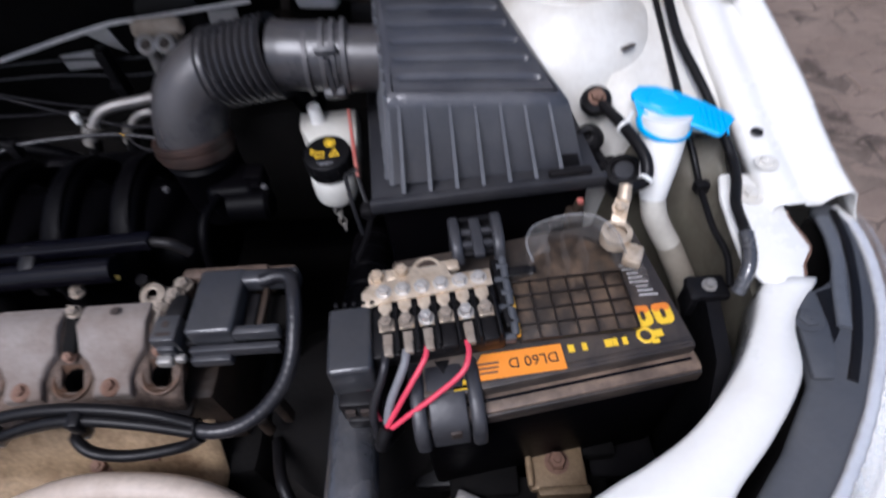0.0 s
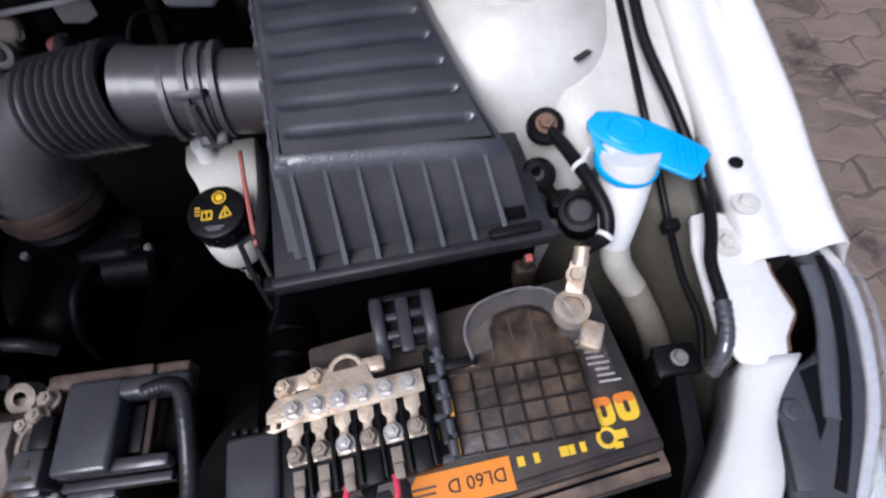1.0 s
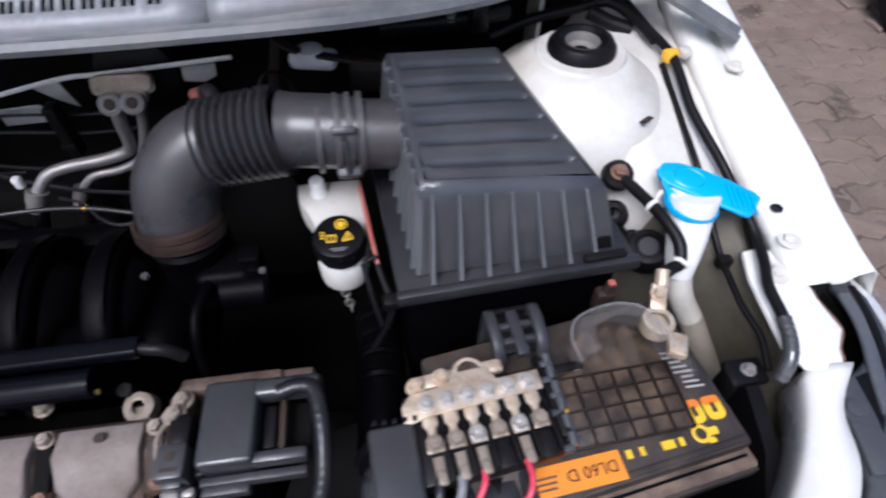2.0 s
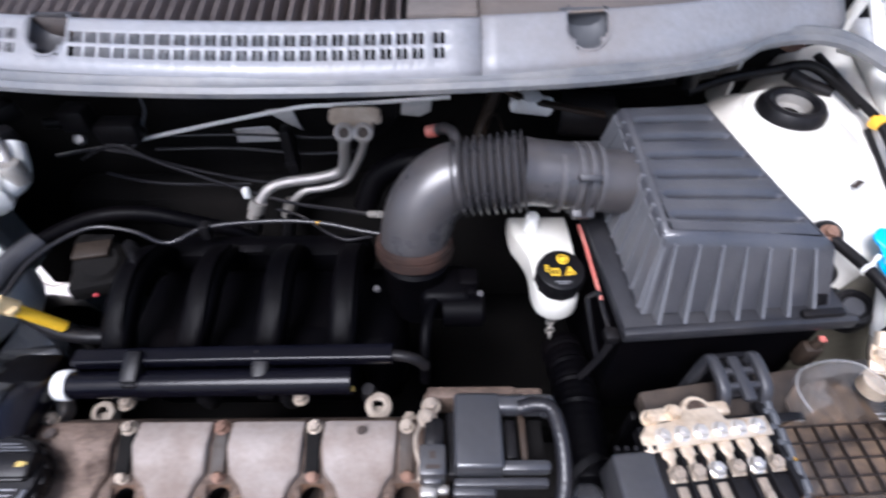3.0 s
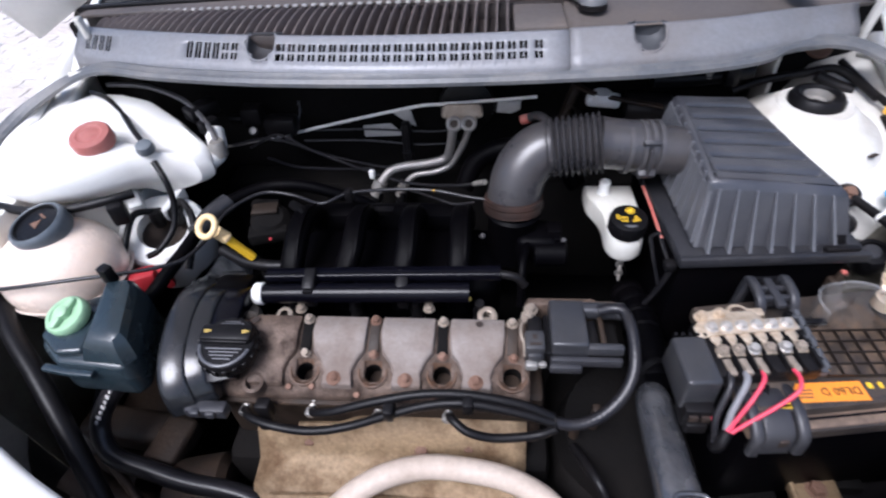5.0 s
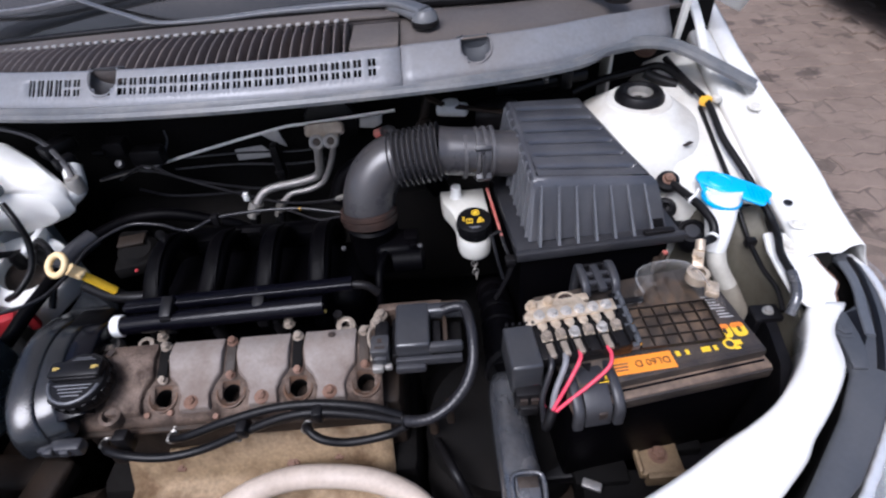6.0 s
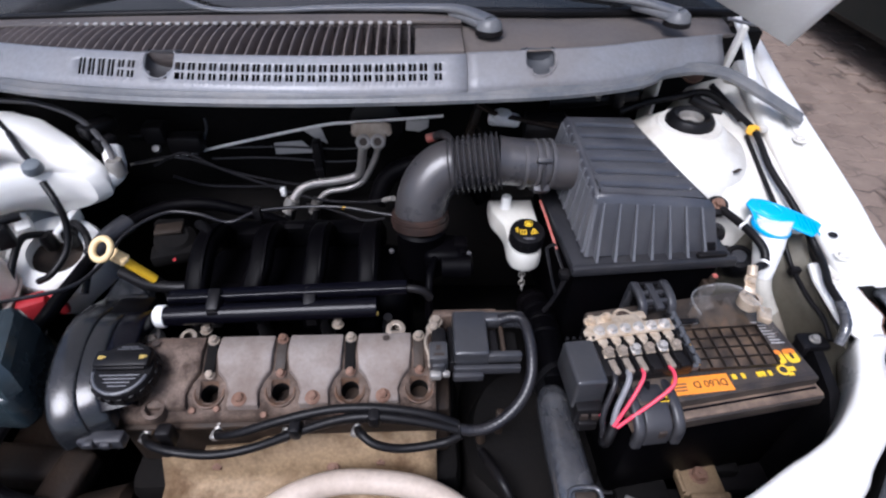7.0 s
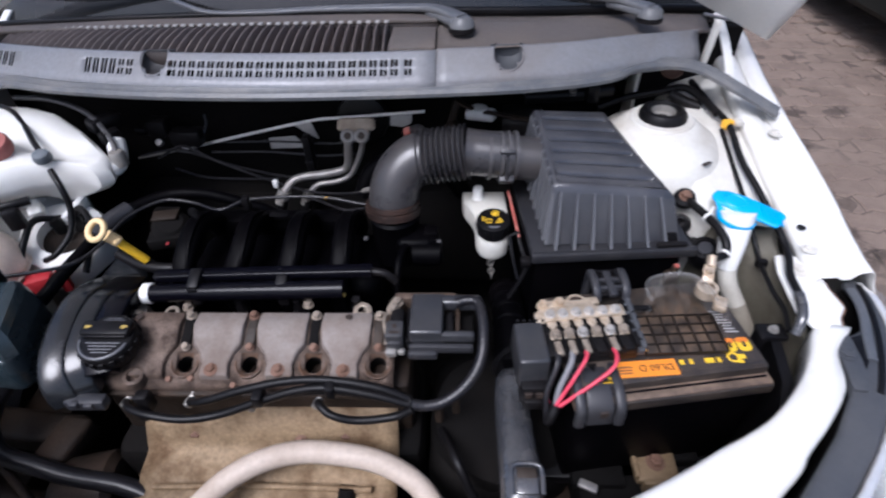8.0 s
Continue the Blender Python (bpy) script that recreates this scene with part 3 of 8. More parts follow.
for s in (-1, 1):
    part("pillar", sweep([(MID + s * 0.70, 0.78, 1.0), (MID + s * 0.655, 1.10, 1.27), (MID + s * 0.59, 1.45, 1.435), (MID + s * 0.58, 1.9, 1.46), (MID + s * 0.575, 2.6, 1.45), (MID + s * 0.60, 3.0, 1.30), (MID + s * 0.66, 3.2, 1.0)], 1.0, per=6,
                         section=rrect(0.06, 0.05, 0.015)), M_WHITE, car, "white painted roof pillar")
    part("centre_pillar", sweep([(MID + s * 0.755, 2.0, 0.98), (MID + s * 0.69, 2.03, 1.2), (MID + s * 0.605, 2.06, 1.42)], 1.0, per=3, section=rrect(0.02, 0.07, 0.006), up=(0, 1, 0)), M_BLACK, car, "black door pillar")
thick(part("roof", sheet(lambda x, y: V((MID + x, y, 1.452 + 0.04 * (1 - (x / 0.6) ** 2) - 0.06 * max(0, y - 2.2) ** 2 - 0.25 * max(0, 1.5 - y) ** 2)), steps(-0.60, 0.60, 12), steps(1.27, 2.95, 12)), M_WHITE, car, "white painted roof"), 0.01)
TAIL = [(2.93, 1.43), (3.12, 1.22), (3.24, 0.98), (3.29, 0.80), (3.28, 0.45), (3.24, 0.28)]
thick(part("tailgate", sheet(lambda x, k: V((MID + x * (1.0 if k > 1.5 else 0.88), TAIL[int(k)][0] - 0.09 * (x / 0.7) ** 2, TAIL[int(k)][1])), steps(-0.70, 0.70, 10), list(range(6))), M_WHITE, car, "white painted tailgate", sharp=1.0), 0.004)
part("underbody", box((MID, 1.9, 0.26), (1.46, 2.5, 0.05), 0.01), M_DARK, car, "black underbody")

# ---- cowl ----


def cowl_y(x, dy):
    d = x - MID
    dy += 0.018 * min(1.0, max(0.0, (d - 0.36) / 0.10))
    return 0.465 + 0.36 * d * d * (1 - min(1.0, max(0.0, (dy - 0.06) / 0.12))) + dy + 0.10 * d * d * min(1.0, max(0.0, (dy - 0.06) / 0.12))


def cowl_z(x, dz):
    d = x - MID
    return 0.985 - 0.06 * d * d + dz


FACE = [(0.0145, 0.000), (0.0155, 0.007), (0.0165, 0.013), (0.018, 0.018), (0.0265, 0.0245), (0.0350, 0.0305), (0.0380, 0.0325), (0.0425, 0.03575), (0.0470, 0.0390), (0.0495, 0.0405), (0.052, 0.042), (0.0545, 0.0435), (0.057, 0.045), (0.060, 0.0448), (0.063, 0.0445)]


def cowl_pt(x, k):
    i = int(k)
    return V((x, cowl_y(x, FACE[i][0]), cowl_z(x, FACE[i][1])))


cowl = thing("cowl_panel", (MID, 0.52, 0.98), "faded grey plastic cowl grille below the windscreen", "cowl grille")
# slots: two narrow openings a unit, in two rows
slots = []
UNIT = 0.0146
for x0, count in ((-0.562, 23), (-0.2215, 1), (-0.706, 6), (-0.905, 4)):
    for i in range(count):
        x = x0 + UNIT * i
        slots += [(x, x + 0.0042), (x + 0.0058, x + 0.0100)]
CUPS = [(-0.585 - 0.003, 0.0), (-0.076, 0.0)]
breaks = set(round(v, 4) for v in steps(-0.93, -0.178, 30))
for a, b in slots:
    breaks = {v for v in breaks if not a - 0.0011 < v < b + 0.0011} | {round(a, 4), round(b, 4)}


def in_slot(x, k):
    return (int(k) in (4, 6, 7) or (int(k) == 5 and x < -0.649)) and any(a < x < b for a, b in slots)


def in_cup(x, k):
    dy = lerp(FACE[int(k)][0], FACE[min(10, int(k) + 1)][0], 0.5)
    return any((x - c) ** 2 + ((dy - 0.048) * 0.95) ** 2 < 0.0205 ** 2 for c, _ in CUPS)


def cup_breaks(us):
    for c, _ in CUPS:
        us = {v for v in us if abs(v - c) > 0.026} | {round(c + 0.0025 * i, 4) for i in range(-9, 10)}
    return us


breaks_left = {v for v in cup_breaks(breaks) if v <= -0.178}
grille = thick(part("grille_face", sheet(cowl_pt, sorted(breaks_left), list(range(len(FACE))), lambda x, k: in_slot(x, k) or in_cup(x, k)), M_COWL, cowl, sharp=1.0), 0.0012)
plain = {v for v in cup_breaks(set(round(v, 4) for v in steps(-0.1772, 0.225, 26))) if v >= -0.1772}


def plain_pt(x, k):
    d = cowl_pt(x, k)
    d.z += 0.0015
    return d


thick(part("plain_face", sheet(plain_pt, sorted(plain), list(range(len(FACE))), in_cup), M_COWL_PLAIN, cowl, sharp=1.0), 0.003)
DECK = [(0.063, 0.046), (0.075, 0.041), (0.11, 0.043), (0.16, 0.048), (0.21, 0.052)]
thick(part("deck", sheet(lambda x, k: V((x, cowl_y(x, DECK[int(k)][0]), cowl_z(x, DECK[int(k)][1]))), steps(-0.1785, 0.25, 20), list(range(5))), M_COWL_DIRT, cowl,
           "brown dusty plastic deck"), 0.003)
WELL = [(0.063, 0.044), (0.065, 0.026), (0.070, 0.019), (0.146, 0.032), (0.152, 0.050), (0.166, 0.054), (0.178, 0.046), (0.20, 0.02)]
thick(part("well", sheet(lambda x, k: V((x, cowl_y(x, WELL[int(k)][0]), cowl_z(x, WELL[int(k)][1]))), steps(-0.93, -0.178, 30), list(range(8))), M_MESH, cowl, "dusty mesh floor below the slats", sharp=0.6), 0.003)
part("end_patch", prism([(-0.247, 0.066), (-0.180, 0.066), (-0.180, 0.150), (-0.247, 0.150)], 0.036, 0.0475, 0.002, height=None), M_COWL_DIRT, cowl, "brown dusty plate at the grille's end")
bpy.data.objects["end_patch"].data.transform(Matrix.Translation((0, 0.465 + 0.004, 0.985)))
# Recess bowls and walls take darker greys that hold their shading.
for i, (c, _) in enumerate(CUPS):
    y, z = cowl_y(c, 0.049), cowl_z(c, 0.0395)
    m = toward((c, y, z + 0.0015), (0, -0.66, 1))
    bowl = lathe([(0.0255, -0.0035), (0.0235, -0.010), (0.019, -0.016), (0.011, -0.0195), (0.0, -0.0205)], m, 40)
    bmesh.ops.bisect_plane(bowl, geom=bowl.verts[:] + bowl.edges[:] + bowl.faces[:], plane_co=(0, cowl_y(c, 0.0685), 0), plane_no=(0, 1, 0), clear_outer=True)
    arc = [(c + 0.0215 * math.cos(radians(a)), cowl_y(c, 0.048 - 0.0226 * math.sin(radians(a))), cowl_z(c, along([(q[0], q[1]) for q in FACE], 0.048 - 0.0226 * math.sin(radians(a)))) + 0.0008) for a in range(-40, 221, 13)]
    part("recess_rim", sweep(arc, 0.0012, 8, 2), M_COWL if i == 0 else M_COWL_PLAIN, cowl)
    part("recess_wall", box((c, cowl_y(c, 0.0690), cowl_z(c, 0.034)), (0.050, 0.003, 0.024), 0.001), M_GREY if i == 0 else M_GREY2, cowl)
    part("recess", bowl, M_GREY if i == 0 else M_GREY2, cowl, "round recess in the grille, its shading painted dark grey")
# upright slats between grille and windscreen
SLAT_N, SLAT_A, SLAT_B = 45, -0.902, -0.2550
for i in range(SLAT_N):
    x = lerp(SLAT_A, SLAT_B, i / (SLAT_N - 1))
    y0, y1 = cowl_y(x, 0.065), cowl_y(x, 0.147)
    zz = cowl_z(x, 0.0)
    lean = -0.075 * (x - SLAT_B)
    pts = [(x + lean * (t - 0.1) * 0.9, lerp(y0, y1, t), zz + lerp(0.030, 0.052, t) + 0.006 * math.sin(math.pi * t)) for t in (0, 0.35, 0.7, 1.0)]
    part("slat", sweep(pts, 1.0, per=3, section=[(-0.0014, -0.016), (0.0014, -0.016), (0.0014, 0.005), (0.0008, 0.0065), (-0.0008, 0.0065), (-0.0014, 0.005)]), M_RIBS, cowl)
    part("slat_tip", box((pts[-1][0], pts[-1][1] - 0.002, pts[-1][2] + 0.006), (0.0070, 0.006, 0.004), 0.0015), M_FOIL, cowl, "pale slat tip")
part("slat_rail", sweep([(x, cowl_y(x, 0.170), cowl_z(x, 0.055)) for x in steps(-0.93, -0.18, 8)], 1.0, per=3, section=rrect(0.030, 0.006, 0.002)), M_COWL_DIRT, cowl, "dusty lip behind the slats")
part("screen_seal", sweep([(x, cowl_y(x, 0.192), cowl_z(x, 0.058)) for x in steps(-0.95, 0.28, 12)], 1.0, per=3, section=rrect(0.012, 0.012, 0.004)), M_RUBBER, cowl, "black windscreen seal")

# rubber strip along the front of the cowl
STRIP = [(-1.045, 0.440, 0.888), (-1.028, 0.500, 0.905), (-1.000, 0.548, 0.925), (-0.938, 0.582, 0.952)] + [(x, cowl_y(x, dy), cowl_z(x, 0.007)) for x, dy in ((-0.86, 0.006), (-0.75, 0.007), (-0.6, 0.009), (-0.45, 0.013), (-0.33, 0.0155), (-0.2, 0.016), (-0.05, 0.013), (0.065, 0.015))] + \
        [(0.110, 0.570, 0.986), (0.150, 0.583, 0.985), (0.188, 0.585, 0.983), (0.226, 0.579, 0.975), (0.272, 0.560, 0.955), (0.334, 0.539, 0.924)]
strip = thing("weatherstrip", (MID, 0.46, 0.97), "grey rubber sealing strip along the cowl's edge", "seal")
part("strip_body", sweep(STRIP, 1.0, per=10, section=[(-0.012, -0.004), (0.012, -0.006), (0.0125, -0.001), (0.0085, 0.0035), (0.0045, 0.0015), (0.001, 0.0025), (-0.003, 0.0065), (-0.009, 0.0055), (-0.0125, 0.000)]), M_SEAL, strip)
part("strip_foot", sweep([(p[0], p[1] + 0.014, p[2] - 0.004) for p in STRIP], 1.0, per=8, section=rrect(0.012, 0.008, 0.003)), M_BLACK, strip)

# windscreen and dashboard shadow behind it
glass_bm = sheet(lambda x, v: V((x, 0.665 + 0.10 * (x - MID) ** 2 + v * 0.62, 1.025 - 0.06 * (x - MID) ** 2 + v * 0.42)), steps(-0.98, 0.32, 18), steps(0, 1, 4))
thick(part("windscreen", glass_bm, M_GLASS, car, "dark tinted windscreen glass"), 0.005)

# raised hood, hinged below the windscreen
HINGE_Y, HINGE_Z, OPEN = 0.645, 1.002, radians(62)


def hood_pt(u, v):
    """u across, v from the hinge edge to the front."""
    x = MID + u * (0.664 + 0.06 * min(1.0, 2.6 * v) - 0.06 * v * v)
    s = lerp(min(0.16, 0.32 * (1 - abs(u))), 0.84, v)
    bulge = 0.05 * (1 - u * u)
    return V((x, HINGE_Y - s * math.cos(OPEN) + bulge * math.sin(OPEN), HINGE_Z + s * math.sin(OPEN) + bulge * math.cos(OPEN)))


hood = part("hood", sheet(hood_pt, sorted(steps(-1, 1, 20) + [-0.98, -0.95, 0.95, 0.98]), steps(0, 1, 12)), M_UNDER, car, "white painted hood, raised", sharp=1.2)
thick(hood, 0.012)
for s in (-1, 1):
    x = MID + s * 0.585
    part("hinge_arm", join(box((x - s * 0.01, 0.632, 0.990), (0.010, 0.012, 0.085), 0.003, rx=10), box((x, 0.60, 0.955), (0.030, 0.05, 0.008), 0.003, rx=-20)), M_BAY, car, "white painted hood hinge")
    part("hinge_lever", sweep([(x + s * 0.026, 0.60, 0.945), (x + s * 0.024, 0.66, 0.99), (x + s * 0.02, 0.74, 1.03)], 1.0, per=4, section=rrect(0.014, 0.006, 0.002)), M_WHITE, car, "white painted hinge lever")
part("washer_hose", sweep([(0.235, 0.66, 1.03), (0.28, 0.655, 1.022), (0.32, 0.66, 1.026), (0.352, 0.665, 1.045), (0.36, 0.66, 1.10)], 0.0026, 8), M_GREYW, car, "thin grey washer hose to the hood")


def wiper(arm, blade):
    """An arm that bends from its pivot, and the blade that it presses on the glass."""
    w = thing("windscreen_wiper", arm[0], "grey windscreen wiper arm resting on the glass", "wiper", "wiper arms")
    part("arm", sweep(arm, lambda t: 1.0 - 0.62 * min(1.0, t * 1.5), per=8, section=rrect(0.024, 0.012, 0.005)), M_WIPER, w)
    part("pivot_cap", join(lathe([(0, 0.010), (0.011, 0.0095), (0.017, 0.004), (0.019, -0.004), (0.0, -0.004)], pose(arm[0][0], arm[0][1], arm[0][2] - 0.006), 24), prism([(arm[0][0] + x, arm[0][1] + y) for x, y in ((0.014, -0.012), (0.018, 0.004), (-0.010, 0.034), (-0.050, 0.062), (-0.058, 0.046), (-0.036, 0.024), (-0.014, -0.008), (0.0, -0.018))], arm[0][2] - 0.012, arm[0][2] + 0.000, 0.005, 3)), M_WIPER, w)
    part("pivot_skirt", lathe([(0.0, -0.011), (0.0195, -0.011), (0.0200, -0.017), (0.0, -0.017)], pose(*arm[0]), 24), M_BLACK, w)
    part("blade", sweep(blade, 1.0, per=6, section=rrect(0.006, 0.010, 0.002)), M_GREYW, w, "grey wiper blade")


wiper([(-0.142, 0.596, 1.050), (-0.180, 0.636, 1.052), (-0.226, 0.652, 1.050), (-0.355, 0.659, 1.048), (-0.460, 0.656, 1.046), (-0.545, 0.659, 1.047), (-0.600, 0.682, 1.056), (-0.680, 0.712, 1.076)], [(-0.93, 0.735, 1.066), (-0.79, 0.708, 1.066), (-0.68, 0.712, 1.074), (-0.55, 0.735, 1.088), (-0.42, 0.765, 1.105)])
wiper([(0.140, 0.625, 1.050), (0.100, 0.664, 1.053), (0.050, 0.680, 1.054), (-0.060, 0.700, 1.060), (-0.16, 0.712, 1.068), (-0.26, 0.735, 1.082)], [(-0.50, 0.775, 1.112), (-0.26, 0.745, 1.090), (-0.06, 0.735, 1.085), (0.12, 0.755, 1.094)])

# ---- headlamps ----


def headlamp(flip):
    g = (lambda b: mirrored(b)) if flip else (lambda b: b)
    at = (2 * MID - 0.34, 0.14, 0.6) if flip else (0.34, 0.14, 0.6)
    h = thing("headlamp", at, "headlamp with dark grey housing and clear lens", "headlamp", "headlamps")
    top = [(0.357, 0.298), (0.376, 0.304), (0.382, 0.275), (0.375, 0.236), (0.359, 0.187), (0.342, 0.156), (0.308, 0.106), (0.270, 0.062), (0.222, 0.016), (0.165, -0.022), (0.152, -0.006), (0.195, 0.036),
           (0.240, 0.080), (0.279, 0.128), (0.288, 0.165), (0.294, 0.186), (0.305, 0.202), (0.328, 0.211), (0.346, 0.222), (0.360, 0.246), (0.361, 0.272)]
    body = part("housing", g(prism(top, 0.793, 0.806, 0.005, 3)), M_GREY2, h)
    part("lamp_bowl", g(prism([(lerp(x, 0.30, 0.02), lerp(y, 0.12, 0.02)) for x, y in top], 0.68, 0.793, 0.003)), M_DARK, h, "black lamp bowl")
    part("shell", g(prism([(0.30, 0.21), (0.345, 0.225), (0.365, 0.25), (0.36, 0.30), (0.33, 0.30), (0.325, 0.23)], 0.69, 0.735, 0.004)), M_DARK, h, "black lamp back in the cavity")
    part("bolt", g(join(nut((0.2970, 0.1770, 0.8115), (0, 0, 1), 0.008, 0.003, 0.0120))), M_GREY2, body, "grey mounting bolt")
    part("inner_panel", g(prism([(0.2940, 0.1890), (0.3030, 0.1990), (0.3120, 0.2040), (0.3150, 0.2020), (0.3110, 0.1710), (0.3060, 0.1500), (0.2950, 0.1270), (0.2800, 0.1290), (0.2850, 0.1530), (0.2880, 0.1720)], 0.804, 0.8105, 0.002, 2)), M_GREY2, body)
    # No recess is cut: a thin black plate paints the groove's shade.
    part("groove", g(prism([(0.3170, 0.2030), (0.3330, 0.2070), (0.3270, 0.1880), (0.3180, 0.1660), (0.3080, 0.1550), (0.3120, 0.1800)], 0.804, 0.8072, 0.0006)), M_BLACK, body, "dark plate laid on as the shade of a groove")
    part("raised_band", g(sweep([(x, y, 0.807) for x, y in [(0.3580, 0.2810), (0.3550, 0.2550), (0.3480, 0.2310), (0.3390, 0.2110), (0.3300, 0.1880), (0.3230, 0.1690)]], 1.0, per=5, section=rrect(0.011, 0.006, 0.0025))), M_LAMPBAND, body, "paler raised band")
    # The gutter's shade is a black strip lying on the housing.
    part("gutter", g(sweep([(x, y, 0.8055) for x, y in [(0.3730, 0.2890), (0.3680, 0.2560), (0.3580, 0.2250), (0.3470, 0.1970), (0.3330, 0.1680), (0.3200, 0.1450), (0.3080, 0.1260)]], 1.0, per=5, section=rrect(0.0075, 0.004, 0.0015))), M_BLACK, body, "dark strip laid on as the shade of a gutter")
    edge = [(0.385, 0.303, 0.80), (0.391, 0.274, 0.80), (0.384, 0.232, 0.80), (0.367, 0.183, 0.798), (0.349, 0.150, 0.795), (0.315, 0.100, 0.79), (0.277, 0.056, 0.785), (0.215, -0.004, 0.78), (0.160, -0.042, 0.77)]
    flutes = [(p.x + (0.0007 if i % 2 else 0), p.y - (0.0004 if i % 2 else 0), p.z - 0.052) for i, p in enumerate(spline(edge, 8))]
    part("reflector", g(sweep(flutes, 1.0, per=1, section=rrect(0.010, 0.10, 0.003))), M_CHROME, h, "bright chromed reflector")
    part("lens", g(loft([[(x + 0.004 + k * 0.012, y - k * 0.008, z + 0.004 - 0.012 * k * k) for x, y, z in spline(edge, 4)] for k in (0, 0.5, 1, 1.6, 2.6)], False, False)), M_LENS, h, "clear curved lens")


headlamp(False)
headlamp(True)

# ---- engine ----
engine = thing("engine", (-0.40, 0.22, 0.35), "four-cylinder petrol engine, oily and dusty, with bare cylinder head cover", "engine")
WELLS = (-0.495, -0.412, -0.330, -0.248)
COVER_Z = [(0.164, 0.738), (0.167, 0.748), (0.172, 0.756), (0.190, 0.765), (0.203, 0.775), (0.225, 0.791), (0.240, 0.793), (0.250, 0.789), (0.262, 0.770), (0.270, 0.752), (0.276, 0.74)]


def cover_pt(x, y):
    z = along(COVER_Z, y)
    return V((x, y, z - 0.004 * (1 if x < -0.575 else 0)))


xs = set(round(v, 4) for v in steps(-0.602, -0.228, 20))
for w in WELLS:
    xs = {v for v in xs if abs(v - w) > 0.018} | {round(w - 0.0108, 4), round(w + 0.0108, 4)}
ys = [0.164, 0.167, 0.171, 0.1795, 0.2005, 0.206, 0.215, 0.225, 0.240, 0.250, 0.262, 0.270, 0.276]
head = thick(part("head_cover", sheet(cover_pt, sorted(xs), ys, lambda x, y: 0.1795 < y < 0.2005 and any(abs(x - w) < 0.0108 for w in WELLS)), M_ALU_DIRTY, engine,
                  "rust-stained cast aluminium head cover", sharp=1.0), 0.004)
part("cylinder_head", join(box((-0.412, 0.226, 0.682), (0.405, 0.10, 0.11), 0.008), box((-0.412, 0.168, 0.737), (0.376, 0.018, 0.007), 0.003)), M_OILY, engine, "oily brown cylinder head")
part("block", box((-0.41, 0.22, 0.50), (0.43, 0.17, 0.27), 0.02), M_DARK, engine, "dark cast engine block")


def plate_z(x, y):
    return along(COVER_Z, y)


def plate(a, b, right=True, left=True):
    """A smooth raised field between two plug wells."""
    la, lb = (0.0068, 0.023) if left else (0.004, 0.004), (0.0068, 0.023) if right else (0.004, 0.004)
    poly = [(a + la[0], 0.247), (a + la[0], 0.225), (a + la[0] + 0.002, 0.206), (a + (la[0] + la[1]) * 0.58, 0.198), (a + la[1], 0.186), (a + la[1] - 0.002, 0.172),
            (b - lb[1] + 0.002, 0.172), (b - lb[1], 0.186), (b - (lb[0] + lb[1]) * 0.58, 0.198), (b - lb[0] - 0.002, 0.206), (b - lb[0], 0.225), (b - lb[0], 0.247)]
    n = 6
    g = []
    for i in range(n):
        l, r = poly[i], poly[-1 - i]
        g.append([(lerp(l[0], r[0], t), l[1], plate_z(0, l[1]) + 0.0085) for t in steps(0, 1, 6)])
    rows = [[(x + (0.002 if i == 0 else -0.002 if i == 6 else 0), y, z) for i, (x, y, z) in enumerate(r)] for r in g]
    return rows


def plate_bm(rows):
    bm = bmesh.new()
    top = [[bm.verts.new(p) for p in r] for r in rows]
    for a, b in zip(top[:-1], top[1:]):
        for i in range(len(a) - 1):
            bm.faces.new((a[i], a[i + 1], b[i + 1], b[i]))
    rim = top[0] + [r[-1] for r in top[1:]] + top[-1][-2::-1] + [r[0] for r in top[-2:0:-1]]
    low = [bm.verts.new(v.co - V((0, 0, 0.012))) for v in rim]
    for i in range(len(rim)):
        j = (i + 1) % len(rim)
        bm.faces.new((rim[i], rim[j], low[j], low[i]))
    bmesh.ops.recalc_face_normals(bm, faces=bm.faces)
    bmesh.ops.bevel(bm, geom=[e for e in bm.edges if len(e.link_faces) == 2 and e.calc_face_angle(0) > 0.9], offset=0.0025, segments=2, affect="EDGES", profile=0.5, clamp_overlap=True)
    return bm


for i in range(3):
    part("cover_field", plate_bm(plate(WELLS[i], WELLS[i + 1])), M_ALU, head, "smooth grey cast aluminium field")
part("cover_field", plate_bm(plate(-0.568, WELLS[0], True, False)), M_ALU_DIRTY, head, "stained cast aluminium field")
